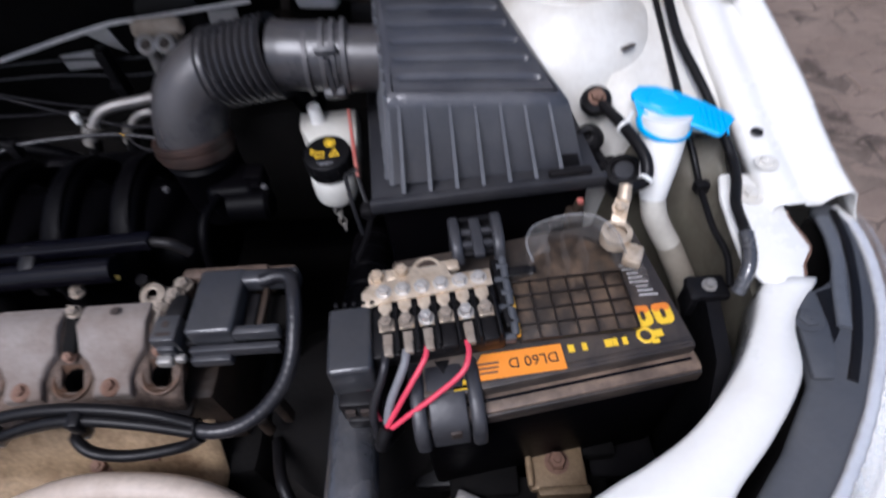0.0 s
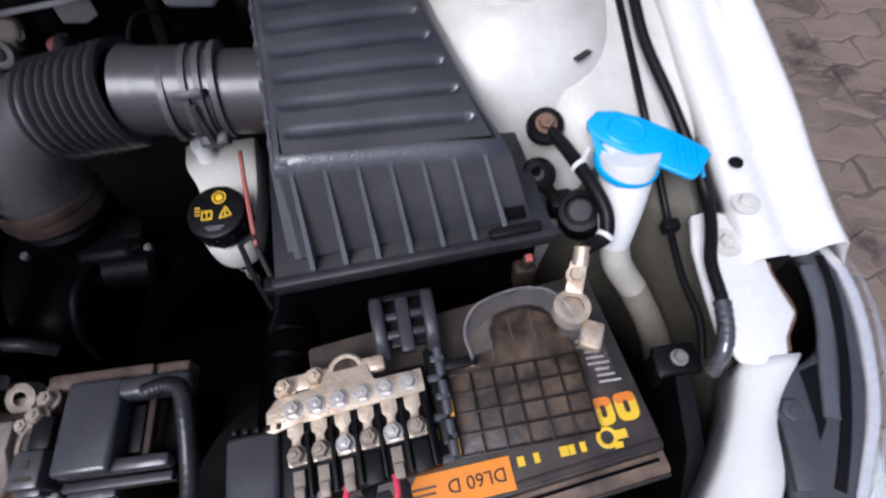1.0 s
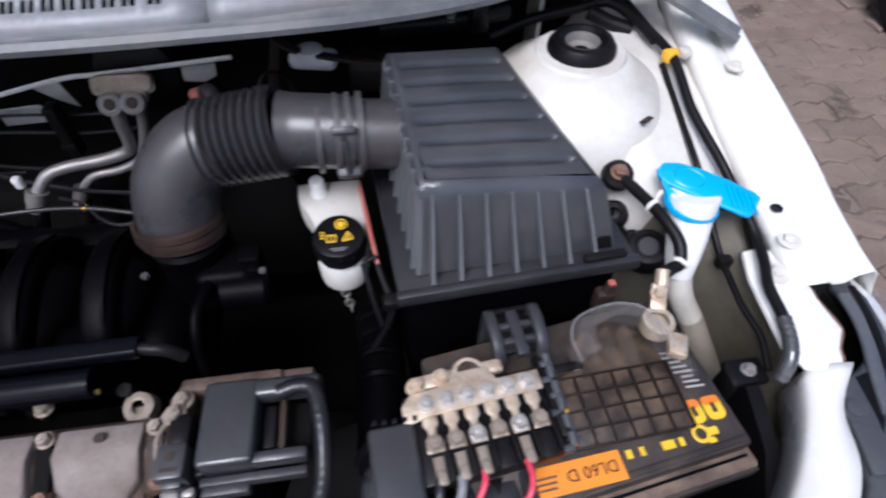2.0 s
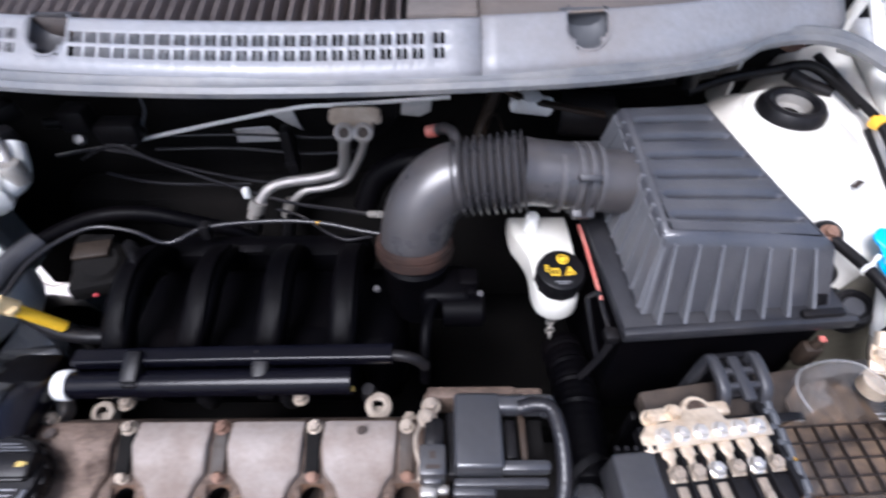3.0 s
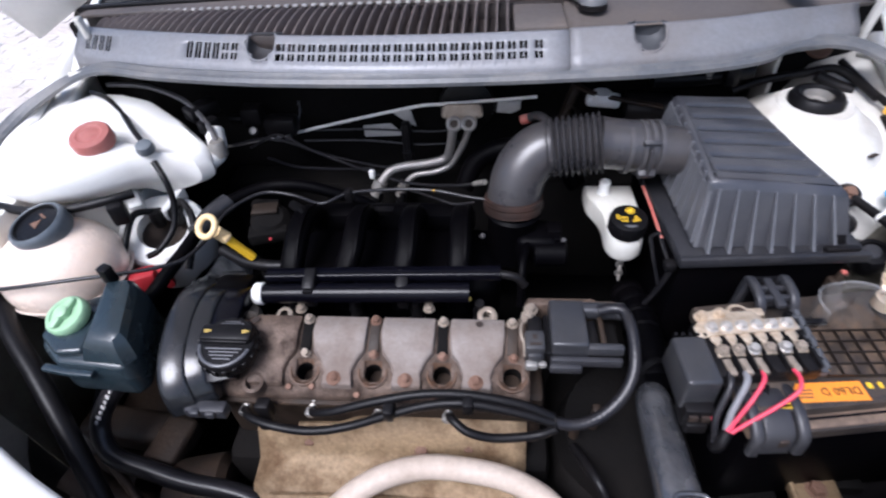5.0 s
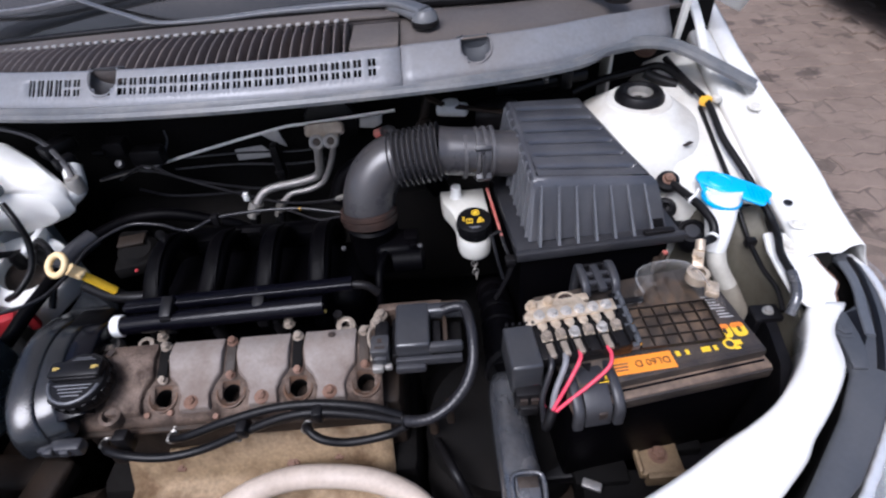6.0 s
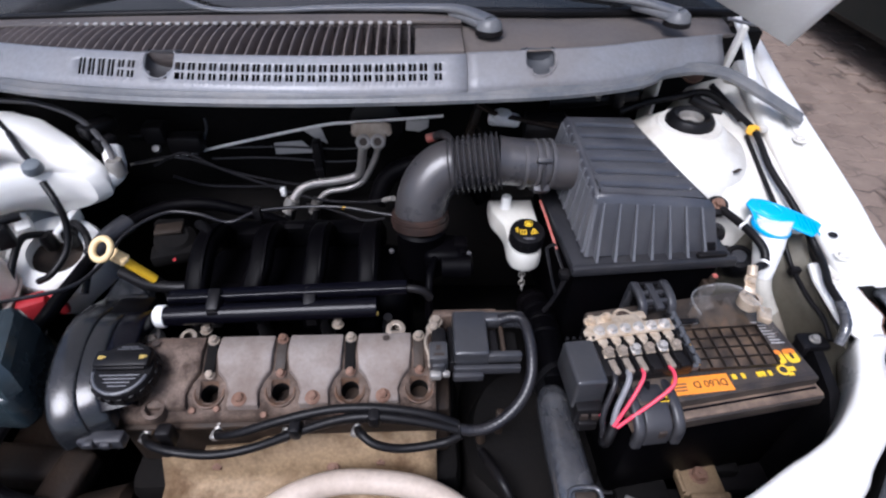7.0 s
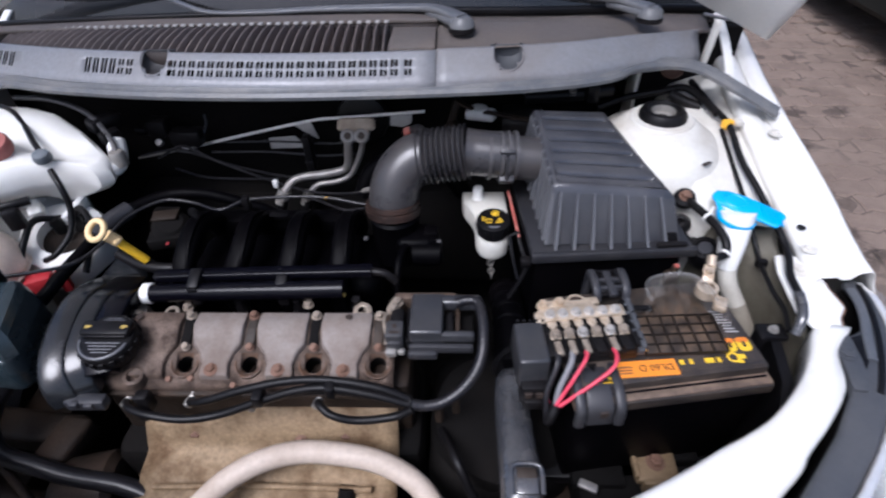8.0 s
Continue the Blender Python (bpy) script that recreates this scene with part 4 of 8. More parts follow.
for w in WELLS:
    z = 0.7655
    part("plug_well", lathe([(0.0190, -0.012), (0.0182, 0.0012), (0.0165, 0.0014), (0.0140, -0.0010), (0.0110, -0.0045)], pose(w, 0.189, z, 20), 28), M_WELL, head,
         "rust-brown spark plug well")
    part("bore", lathe([(0.0111, -0.0045), (0.0104, -0.010), (0.0100, -0.07), (0.0, -0.07)], pose(w, 0.189, z, 20), 24), M_DARK, head, "dark plug bore")
    part("plug_tip", lathe([(0, 0.012), (0.003, 0.011), (0.004, 0.0), (0.0085, -0.004), (0.0085, -0.02), (0, -0.02)], pose(w, 0.189 + 0.016, z - 0.045, 20), 16), M_DARK, head, "dark spark plug in its well")
    part("groove_floor", box((w, 0.222, 0.788), (0.0125, 0.034, 0.005), 0.001, rx=22), M_DARK if w in WELLS[::2] else M_OILY, head, "dark oily groove")
    part("bolt", nut((w, 0.2415, 0.7975), (0, -0.1, 1), 0.0052, 0.006, 0.0068), M_LUG if w != WELLS[1] else M_RUST, head, "flanged cover bolt")
    part("bolt", nut((w + 0.001, 0.2045, 0.781), (0, -0.5, 1), 0.0048, 0.005, 0.0060), M_LUG if w in WELLS[:1] else M_RUST, head, "flanged cover bolt")
for i, x in enumerate((-0.457, -0.372, -0.290)):
    part("bolt", join(lathe([(0.0092, -0.004), (0.0092, 0.002), (0.0070, 0.0035), (0.0, 0.0035)], toward((x, 0.180, 0.766), (0, -0.35, 1)), 22), nut((x, 0.1795, 0.769), (0, -0.35, 1), 0.0052, 0.004)), M_RUST, head, "rust-red cover bolt")
for x, y in ((-0.512, 0.172), (-0.484, 0.173), (-0.545, 0.172), (-0.430, 0.168), (-0.34, 0.168)):
    part("stud", disc((x, y, along(COVER_Z, y)), (0, -0.4, 1), 0.004, 0.003, n=12), M_RUST, head)
for x, y, r in ((-0.278, 0.277, 0.0125), (-0.541, 0.272, 0.0105), (-0.592, 0.275, 0.0145)):
    lug = join(lathe([(0.0055, 0.004), (r * 0.62, 0.005), (r, 0.003), (r, -0.012), (0.0055, -0.012)], pose(x, y - 0.004, 0.771, 20), 24), box((x, y - 0.014, 0.763), (r * 1.6, 0.024, 0.014), 0.003))
    part("lifting_lug", lug, M_LUG, head, "round cast lug with a hole")
for x, y, z in ((-0.520, 0.275, 0.776), (-0.352, 0.277, 0.780), (-0.580, 0.256, 0.782), (-0.247, 0.256, 0.778), (-0.232, 0.262, 0.776)):
    part("bolt", nut((x, y, z), (0, 0.1, 1), 0.0062, 0.006, 0.0075), M_LUG, head, "pale cover bolt")
part("bore", join(disc((-0.287, 0.236, 0.8022), (0, 0, 1), 0.0042, 0.0006, n=16)), M_INK, head)
part("bore", join(disc((-0.560, 0.235, 0.8022), (0, 0, 1), 0.0048, 0.0006, n=16)), M_INK, head)
part("front_boss", lathe([(0.014, -0.01), (0.013, 0.004), (0.009, 0.005), (0.008, -0.004), (0, -0.004)], toward((-0.553, 0.172, 0.762), (0, -0.3, 1)), 20), M_ALU_DIRTY, head)
part("clip", join(box((-0.538, 0.150, 0.742), (0.018, 0.016, 0.03), 0.004), box((-0.538, 0.142, 0.728), (0.012, 0.02, 0.012), 0.003)), M_BLACK, engine, "black plastic cable clip")

# oil filler cap
cap_m = toward((-0.579, 0.195, 0.801), (0.0, -0.14, 1)) @ Matrix.Scale(0.93, 4)
oil = thing("oil_cap", (-0.578, 0.186, 0.785), "black ribbed oil filler cap with yellow marks", "oil cap")
rim = lathe([(0.030, -0.02), (0.0365, -0.010), (0.0375, 0.006), (0.035, 0.011), (0.030, 0.012), (0.0, 0.0115)], cap_m, 40)
part("rim", rim, M_BLACK, oil)
part("grip", turned(join(box((0, 0.010, 0.0155), (0.066, 0.022, 0.012), 0.004), box((0, 0.0, 0.0145), (0.058, 0.006, 0.006), 0.002)), cap_m), M_BLACK, oil)
for k in range(18):
    a = radians(-80 + 20 * k)
    part("scallop", turned(box((0.0372 * math.cos(a), 0.0372 * math.sin(a), 0.0), (0.004, 0.007, 0.012), 0.0012, rz=math.degrees(a)), cap_m), M_BLACK, oil)
for k in range(4):
    part("mark", turned(box((0.0015 * (k % 2), -0.009 - 0.0046 * k, 0.0122), (0.046 - 0.008 * k, 0.0013, 0.0008), 0.0), cap_m), M_GREYW, oil, "worn grey lettering")
for s in (-1, 1):
    part("mark", turned(join(box((s * 0.0245, 0.010, 0.0218), (0.006, 0.0045, 0.0008), 0), box((s * 0.0245 + 0.0045, 0.0105, 0.0219), (0.003, 0.002, 0.0008), 0)), cap_m), M_OCHRE, oil, "worn yellow can symbol")
part("face_rim", turned(sweep([(0.0325 * math.cos(radians(a)), 0.0325 * math.sin(radians(a)), 0.0118) for a in range(188, 353, 12)], 0.0020, 8, 2), cap_m), M_RIB, oil, "pale front rim arc")
for k in range(3):
    part("mark", turned(box((0.001 * (k % 2), 0.0235 + 0.0028 * k, 0.0122), (0.040 - 0.010 * k, 0.0010, 0.0008), 0.0), cap_m), M_RIB, oil, "worn grey lettering")

# toothed belt cover
belt = thing("belt_cover", (-0.645, 0.2, 0.55), "dark grey plastic timing belt cover, arched and glossy", "belt cover")
ARC = [(x + 0.009, y, z) for x, y, z in [(-0.622, 0.146, 0.752), (-0.626, 0.150, 0.768), (-0.633, 0.162, 0.786), (-0.640, 0.190, 0.800), (-0.646, 0.238, 0.808), (-0.648, 0.280, 0.801), (-0.646, 0.314, 0.770), (-0.644, 0.330, 0.68)]]
part("shell", sweep(ARC, 1.0, per=8, section=[(-0.0315, -0.05), (-0.0325, -0.001), (-0.0315, 0.0035), (-0.0285, 0.0058), (-0.024, 0.0064), (-0.001, 0.0068), (0.0008, 0.0056), (0.0016, 0.0036), (0.019, 0.0030), (0.0225, 0.0018), (0.0245, -0.0015), (0.0255, -0.05)], up=(0.02, -0.45, 1)), M_SHELL, belt)
part("inner_plate", sweep([(x + 0.040, y + 0.002, z - 0.010) for x, y, z in ARC[2:]], 1.0, per=8, section=rrect(0.034, 0.022, 0.004), up=(0.02, -0.45, 1)), M_BLACK_GLOSS, belt, "glossy black inner plate")
part("rear_shell", join(box((-0.628, 0.275, 0.745), (0.055, 0.085, 0.10), 0.012), box((-0.615, 0.300, 0.79), (0.05, 0.04, 0.018), 0.006, rx=-15)), M_RUNNER, belt)
part("foot", join(box((-0.602, 0.141, 0.752), (0.050, 0.016, 0.018), 0.004), box((-0.612, 0.134, 0.757), (0.012, 0.010, 0.010), 0.003), box((-0.594, 0.134, 0.755), (0.012, 0.010, 0.010), 0.003)), M_GREY, belt)

# intake manifold with four runners
manifold = thing("intake_manifold", (-0.42, 0.38, 0.6), "black plastic intake manifold with four curved runners", "intake manifold")
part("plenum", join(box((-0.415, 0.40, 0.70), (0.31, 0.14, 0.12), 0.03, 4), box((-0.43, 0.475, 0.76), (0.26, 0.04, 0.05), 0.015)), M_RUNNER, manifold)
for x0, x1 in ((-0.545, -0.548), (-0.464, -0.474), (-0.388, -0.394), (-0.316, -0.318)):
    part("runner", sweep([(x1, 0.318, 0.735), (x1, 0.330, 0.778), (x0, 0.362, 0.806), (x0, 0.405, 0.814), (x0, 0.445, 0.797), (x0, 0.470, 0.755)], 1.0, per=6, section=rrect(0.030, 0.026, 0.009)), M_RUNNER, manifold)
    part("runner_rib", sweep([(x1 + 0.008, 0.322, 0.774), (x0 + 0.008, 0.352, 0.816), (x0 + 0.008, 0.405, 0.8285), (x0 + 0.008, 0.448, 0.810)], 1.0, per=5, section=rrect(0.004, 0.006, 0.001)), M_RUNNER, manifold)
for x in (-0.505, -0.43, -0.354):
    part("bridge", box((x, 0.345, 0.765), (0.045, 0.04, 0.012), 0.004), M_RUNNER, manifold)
part("label", box((-0.435, 0.452, 0.8005), (0.028, 0.010, 0.0015), 0.0003), M_BLACK, manifold, "small grey plate")

# fuel rail
rail = thing("fuel_rail", (-0.42, 0.29, 0.77), "black fuel rail with pale end cap", "fuel rail")
part("tube", sweep([(-0.570, 0.2855, 0.793), (-0.46, 0.284, 0.799), (-0.30, 0.282, 0.806)], 0.0128, 18), M_BLACK_GLOSS, rail)
part("end_cap", lathe([(0, 0.008), (0.011, 0.0078), (0.0145, 0.005), (0.0148, -0.004), (0.0135, -0.006), (0, -0.006)], toward((-0.574, 0.2857, 0.7928), (-1, 0, -0.05)), 24), M_TANK, rail, "white plastic end cap")
part("cable_channel", sweep([(-0.566, 0.306, 0.806), (-0.42, 0.304, 0.814), (-0.262, 0.300, 0.823)], 1.0, per=4, section=rrect(0.017, 0.013, 0.003)), M_BLACK_GLOSS, rail, "black cable channel")
part("channel_end", sweep([(-0.27, 0.300, 0.822), (-0.245, 0.297, 0.820), (-0.232, 0.297, 0.805)], 0.0055, 10), M_BLACK, rail)
for x in (-0.505, -0.385):
    part("bracket", join(box((x, 0.295, 0.808), (0.016, 0.030, 0.022), 0.003, rx=20), box((x, 0.279, 0.795), (0.014, 0.008, 0.03), 0.002)), M_BLACK, rail)
for w in (-0.535, -0.452, -0.37, -0.288):
    part("injector", lathe([(0, 0), (0.009, 0), (0.009, 0.02), (0.006, 0.026), (0.006, 0.04), (0, 0.04)], toward((w, 0.292, 0.745), (0, -0.2, 1)), 14), M_BLACK, rail)
part("clip", box((-0.300, 0.276, 0.8005), (0.004, 0.004, 0.005), 0.001), M_OCHRE, rail, "small amber clip")

# ignition coil at the head's end
coil = thing("ignition_coil", (-0.185, 0.22, 0.74), "black plastic ignition coil pack bolted to the head", "ignition coil")
part("body", box((-0.186, 0.230, 0.802), (0.041, 0.066, 0.034), 0.004, 3), M_MODULE, coil)
part("frame_bar", join(box((-0.147, 0.2545, 0.809), (0.060, 0.016, 0.018), 0.005, 3), box((-0.1235, 0.250, 0.811), (0.016, 0.014, 0.016), 0.005, 3)), M_MODULE, coil)
part("frame_bar", box((-0.148, 0.2015, 0.806), (0.042, 0.010, 0.015), 0.004), M_MODULE, coil)
part("window", box((-0.148, 0.227, 0.788), (0.040, 0.044, 0.006), 0.001), M_DARK, coil, "dark open recess")
part("crossbar", box((-0.1475, 0.227, 0.803), (0.005, 0.042, 0.008), 0.001), M_OILY, coil, "brown crossbar")
part("inner_rib", box((-0.158, 0.227, 0.799), (0.010, 0.034, 0.010), 0.002), M_BLACK, coil)
part("lip", join(box((-0.168, 0.1925, 0.795), (0.078, 0.007, 0.012), 0.002), box((-0.190, 0.1885, 0.788), (0.036, 0.010, 0.012), 0.003)), M_GREY, coil)
part("connector", join(box((-0.2245, 0.2055, 0.803), (0.022, 0.026, 0.028), 0.003), box((-0.2245, 0.1935, 0.798), (0.016, 0.010, 0.020), 0.003)), M_MODULE, coil, "grey electrical connector")
part("connector_back", join(box((-0.2235, 0.2305, 0.800), (0.018, 0.026, 0.026), 0.005), box((-0.207, 0.225, 0.792), (0.012, 0.056, 0.02), 0.003)), M_BLACK, coil)
part("connector_hole", join(box((-0.2245, 0.2085, 0.8172), (0.0050, 0.0060, 0.0012), 0.0), box((-0.2240, 0.1990, 0.8172), (0.0120, 0.0030, 0.0012), 0.0)), M_INK, coil)
part("wire_clip", sweep([(-0.2340, 0.240, 0.808), (-0.2390, 0.228, 0.809), (-0.2385, 0.216, 0.808), (-0.2355, 0.206, 0.806), (-0.2350, 0.194, 0.800)], 0.0019, 8), M_LUG, coil, "bent pale wire clip")
part("crimp", join(box((-0.228, 0.1865, 0.794), (0.014, 0.010, 0.010), 0.003), box((-0.216, 0.1885, 0.793), (0.010, 0.008, 0.008), 0.003)), M_STEEL, coil, "pale crimped metal end")
part("mount", join(box((-0.190, 0.268, 0.792), (0.080, 0.012, 0.034), 0.003), box((-0.227, 0.258, 0.796), (0.012, 0.024, 0.020), 0.003), box((-0.150, 0.270, 0.794), (0.05, 0.010, 0.02), 0.003)), M_ALU_DIRTY, coil, "stained aluminium mount")
for x, y, z in ((-0.2265, 0.2555, 0.808), (-0.2300, 0.2435, 0.810)):
    part("bolt", nut((x, y, z), (0, 0, 1), 0.0062, 0.006, 0.0085), M_LUG, coil, "pale mounting bolt")

# plug leads: a thick bundle round the coil and single leads to the plugs
leads = thing("plug_leads", (-0.3, 0.14, 0.70), "black ribbed ignition leads along the cylinder head", "ignition leads")
LOOP = [(-0.150, 0.2495, 0.814), (-0.134, 0.2515, 0.817), (-0.122, 0.246, 0.818), (-0.117, 0.225, 0.815), (-0.116, 0.200, 0.806), (-0.119, 0.180, 0.794), (-0.129, 0.163, 0.780), (-0.147, 0.149, 0.766), (-0.168, 0.140, 0.758), (-0.190, 0.137, 0.757), (-0.215, 0.139, 0.764)]
part("sleeve", sweep(LOOP, lambda t: 0.0066 + 0.0003 * math.sin(t * 400), 14, 10), M_CABLE, leads, "dark grey cable sleeve")
part("tie", sweep([(-0.203, 0.129, 0.760), (-0.203, 0.138, 0.769), (-0.203, 0.147, 0.760), (-0.203, 0.138, 0.750), (-0.203, 0.129, 0.760)], 0.0014, 6), M_BLACK, leads)
for pts in ([(-0.205, 0.141, 0.765), (-0.241, 0.147, 0.778), (-0.297, 0.152, 0.785), (-0.349, 0.152, 0.783), (-0.403, 0.146, 0.773), (-0.450, 0.141, 0.758), (-0.476, 0.146, 0.744), (-0.483, 0.154, 0.736)],
            [(-0.205, 0.135, 0.763), (-0.247, 0.140, 0.774), (-0.297, 0.144, 0.781), (-0.337, 0.144, 0.776), (-0.378, 0.139, 0.764), (-0.435, 0.130, 0.745), (-0.479, 0.124, 0.743), (-0.520, 0.126, 0.748), (-0.550, 0.136, 0.746), (-0.566, 0.152, 0.734)],
            [(-0.205, 0.139, 0.757), (-0.25, 0.145, 0.765), (-0.31, 0.148, 0.771), (-0.36, 0.146, 0.762), (-0.395, 0.145, 0.745), (-0.405, 0.152, 0.732)],
            [(-0.200, 0.133, 0.756), (-0.222, 0.130, 0.744), (-0.266, 0.126, 0.741), (-0.297, 0.128, 0.748), (-0.315, 0.140, 0.752), (-0.320, 0.152, 0.738)]):
    part("lead", sweep(pts, 0.0052, 10, 8), M_RUBBER, leads)
for x, y, z in ((-0.568, 0.158, 0.731), (-0.485, 0.158, 0.734), (-0.322, 0.158, 0.733), (-0.407, 0.158, 0.726)):
    part("plug_boot", lathe([(0, -0.012), (0.0055, -0.010), (0.006, -0.002), (0.0045, 0.0), (0.0055, 0.002), (0.0055, 0.008), (0.003, 0.010), (0, 0.010)], toward((x, y, z), (0.25, 0.9, 0.2)), 16), M_STEEL, leads, "shiny metal plug boot")
for x, y, z in ((-0.297, 0.149, 0.783), (-0.385, 0.144, 0.771)):
    part("lead_clip", box((x, y - 0.003, z - 0.004), (0.013, 0.022, 0.020), 0.004), M_BLACK, leads)

# heat shield over the exhaust
shield = thing("heat_shield", (-0.40, 0.13, 0.58), "tan stained pressed-metal exhaust heat shield", "heat shield")


def shield_pt(x, k):
    prof = [(0.178, 0.690), (0.172, 0.686), (0.150, 0.645), (0.142, 0.632), (0.110, 0.626), (0.104, 0.620), (0.070, 0.612), (0.02, 0.585), (0.0, 0.55)]
    y, z = prof[int(k)]
    if k < 2:
        t = min(1.0, max(0.0, (-0.43 - x) / 0.06))
        y, z = lerp(y, 0.166 - 0.006 * k, t), lerp(z, 0.670 - 0.008 * k, t)
    e = max(0, abs(x + 0.40) - 0.155)
    return V((x, y, z - 4 * e * e))


thick(part("panel", sheet(shield_pt, steps(-0.575, -0.228, 16), list(range(9))), M_SHIELD, shield, sharp=1.3), 0.002)
for x0, x1, y in ((-0.52, -0.30, 0.170), (-0.55, -0.26, 0.095)):
    part("bead", sweep([(x0, y, shield_pt(-0.4, 2).z + (y - 0.150) * 0.6 + 0.012), ((x0 + x1) / 2, y + 0.002, shield_pt(-0.4, 2).z + (y - 0.150) * 0.6 + 0.014), (x1, y, shield_pt(-0.4, 2).z + (y - 0.150) * 0.6 + 0.012)], 0.0045, 8), M_SHIELD, shield)
for x, y, z in ((-0.507, 0.160, 0.648), (-0.300, 0.160, 0.648), (-0.360, 0.152, 0.645)):
    part("bolt", nut((x, y, z), (0, -0.4, 1), 0.009, 0.007, 0.012), M_RUST, shield, "rusty shield bolt")

# pale hose that arches in front of the engine
hoop = thing("coolant_hose", (-0.3, 0.06, 0.55), "pale dusty coolant hose arching in front of the engine", "hose")
HOOP = [(-0.520, -0.060, 0.575), (-0.490, 0.010, 0.637), (-0.455, 0.062, 0.665), (-0.41, 0.098, 0.676), (-0.355, 0.117, 0.678), (-0.295, 0.119, 0.672), (-0.240, 0.112, 0.660), (-0.195, 0.092, 0.640),
        (-0.166, 0.055, 0.616), (-0.155, 0.00, 0.59), (-0.16, -0.08, 0.55)]
part("tube", sweep(HOOP, 0.0145, 18, 10), M_HOOP, hoop)
part("clamp", join(lathe([(0.0155, -0.006), (0.017, -0.006), (0.017, 0.006), (0.0155, 0.006)], toward((-0.294, 0.075, 0.60), (0.1, 0.6, 0.7)), 22), box((-0.294, 0.06, 0.60), (0.016, 0.02, 0.02), 0.004)), M_DARK, hoop)
part("stub", sweep([(-0.292, 0.098, 0.625), (-0.294, 0.075, 0.60), (-0.296, 0.045, 0.56), (-0.30, 0.0, 0.50)], 0.012, 12), M_DARK, hoop, "dark pipe stub")

# air duct between engine and battery
duct = thing("air_duct", (-0.075, 0.2, 0.6), "worn black plastic air duct beside the battery", "air duct")
part("upper", sweep([(-0.075, 0.380, 0.700), (-0.073, 0.330, 0.715), (-0.074, 0.280, 0.722), (-0.076, 0.215, 0.722)], lambda t: 0.024 + 0.0009 * math.sin(t * 150), 18, 14), M_RUNNER, duct, "black corrugated rubber hose")
part("lower", sweep([(-0.078, 0.215, 0.716), (-0.079, 0.180, 0.716), (-0.078, 0.125, 0.717), (-0.076, 0.070, 0.715), (-0.073, 0.010, 0.69), (-0.07, -0.06, 0.65)], lambda t: (0.92 + 0.28 * t) * (0.55 + 0.45 * min(1.0, t / 0.12) ** 0.5), per=10, section=rrect(0.044, 0.036, 0.017, 5)), M_DUCT, duct, "grey worn duct")
part("latch", turned(join(sweep([(-0.016, -0.018, 0.0), (-0.017, 0.006, 0.0), (-0.011, 0.014, 0.0), (0.011, 0.014, 0.0), (0.017, 0.006, 0.0), (0.016, -0.018, 0.0)], 0.0028, 10, 5), box((0, -0.008, -0.001), (0.024, 0.020, 0.006), 0.002)), pose(-0.071, 0.062, 0.737, 8)), M_DUCT, duct, "worn grey latch frame")
part("latch_recess", turned(box((0, 0.004, 0.0), (0.022, 0.012, 0.0045), 0.001), pose(-0.071, 0.062, 0.737, 8)), M_OILY, duct, "brown dirty recess")
part("mouth_rim", sweep([(-0.080, 0.228, 0.722), (-0.076, 0.221, 0.723)], 0.027, 18, 2), M_RUBBER, duct)

# ---- air filter box ----
airbox = thing("air_filter_box", (0.05, 0.44, 0.62), "dark grey ribbed plastic air filter box", "air filter box")
# lid: top outline and foot outline, in order front left, front right, back right, back left
TOP = [V((-0.025, 0.352, 0.924)), V((0.133, 0.360, 0.904)), V((0.077, 0.557, 0.922)), V((-0.039, 0.498, 0.957))]
FOOT = [V((-0.031, 0.326, 0.845)), V((0.150, 0.338, 0.840)), V((0.120, 0.585, 0.850)), V((-0.050, 0.518, 0.862))]


def quad(q, u, v):
    return q[0].lerp(q[1], u).lerp(q[3].lerp(q[2], u), v)


lid = bmesh.new()
NV = 7
vs = []
for i in range(NV):
    vs += [(i + k) / NV for k in (0.0, 0.05, 0.11, 0.2, 0.35, 0.5, 0.65, 0.8, 0.89, 0.95)]
vs = sorted(set([0.044] + [round(v, 4) for v in vs if 0.05 <= v < 0.95] + [0.956]))
us = [0.050, 0.062, 0.08, 0.10] + steps(0.13, 0.87, 8) + [0.90, 0.92, 0.938, 0.950]


def lid_top(u, v):
    p = quad(TOP, u, v)
    k = (v * NV) % 1.0
    if 0.03 < v < 0.97:
        p.z -= 0.0075 * (1 - min(1.0, 7 * k, 5 * (1 - k)) ** 0.8) * min(1.0, 16 * max(0.0, u - 0.062), 16 * max(0.0, 0.938 - u))
    p.z += 0.0012 * math.sin(math.pi * u) * math.sin(math.pi * v)
    return p


rim_top = [quad(TOP, u, v) for u, v in [(u, 0.0) for u in steps(0, 1, 8)] + [(1.0, v) for v in steps(0, 1, 8)[1:]] + [(u, 1.0) for u in steps(1, 0, 8)[1:]] + [(0.0, v) for v in steps(1, 0, 8)[1:-1]]]
rim_foot = [quad(FOOT, u, v) for u, v in [(u, 0.0) for u in steps(0, 1, 8)] + [(1.0, v) for v in steps(0, 1, 8)[1:]] + [(u, 1.0) for u in steps(1, 0, 8)[1:]] + [(0.0, v) for v in steps(1, 0, 8)[1:-1]]]
middle = quad(TOP, 0.5, 0.5)
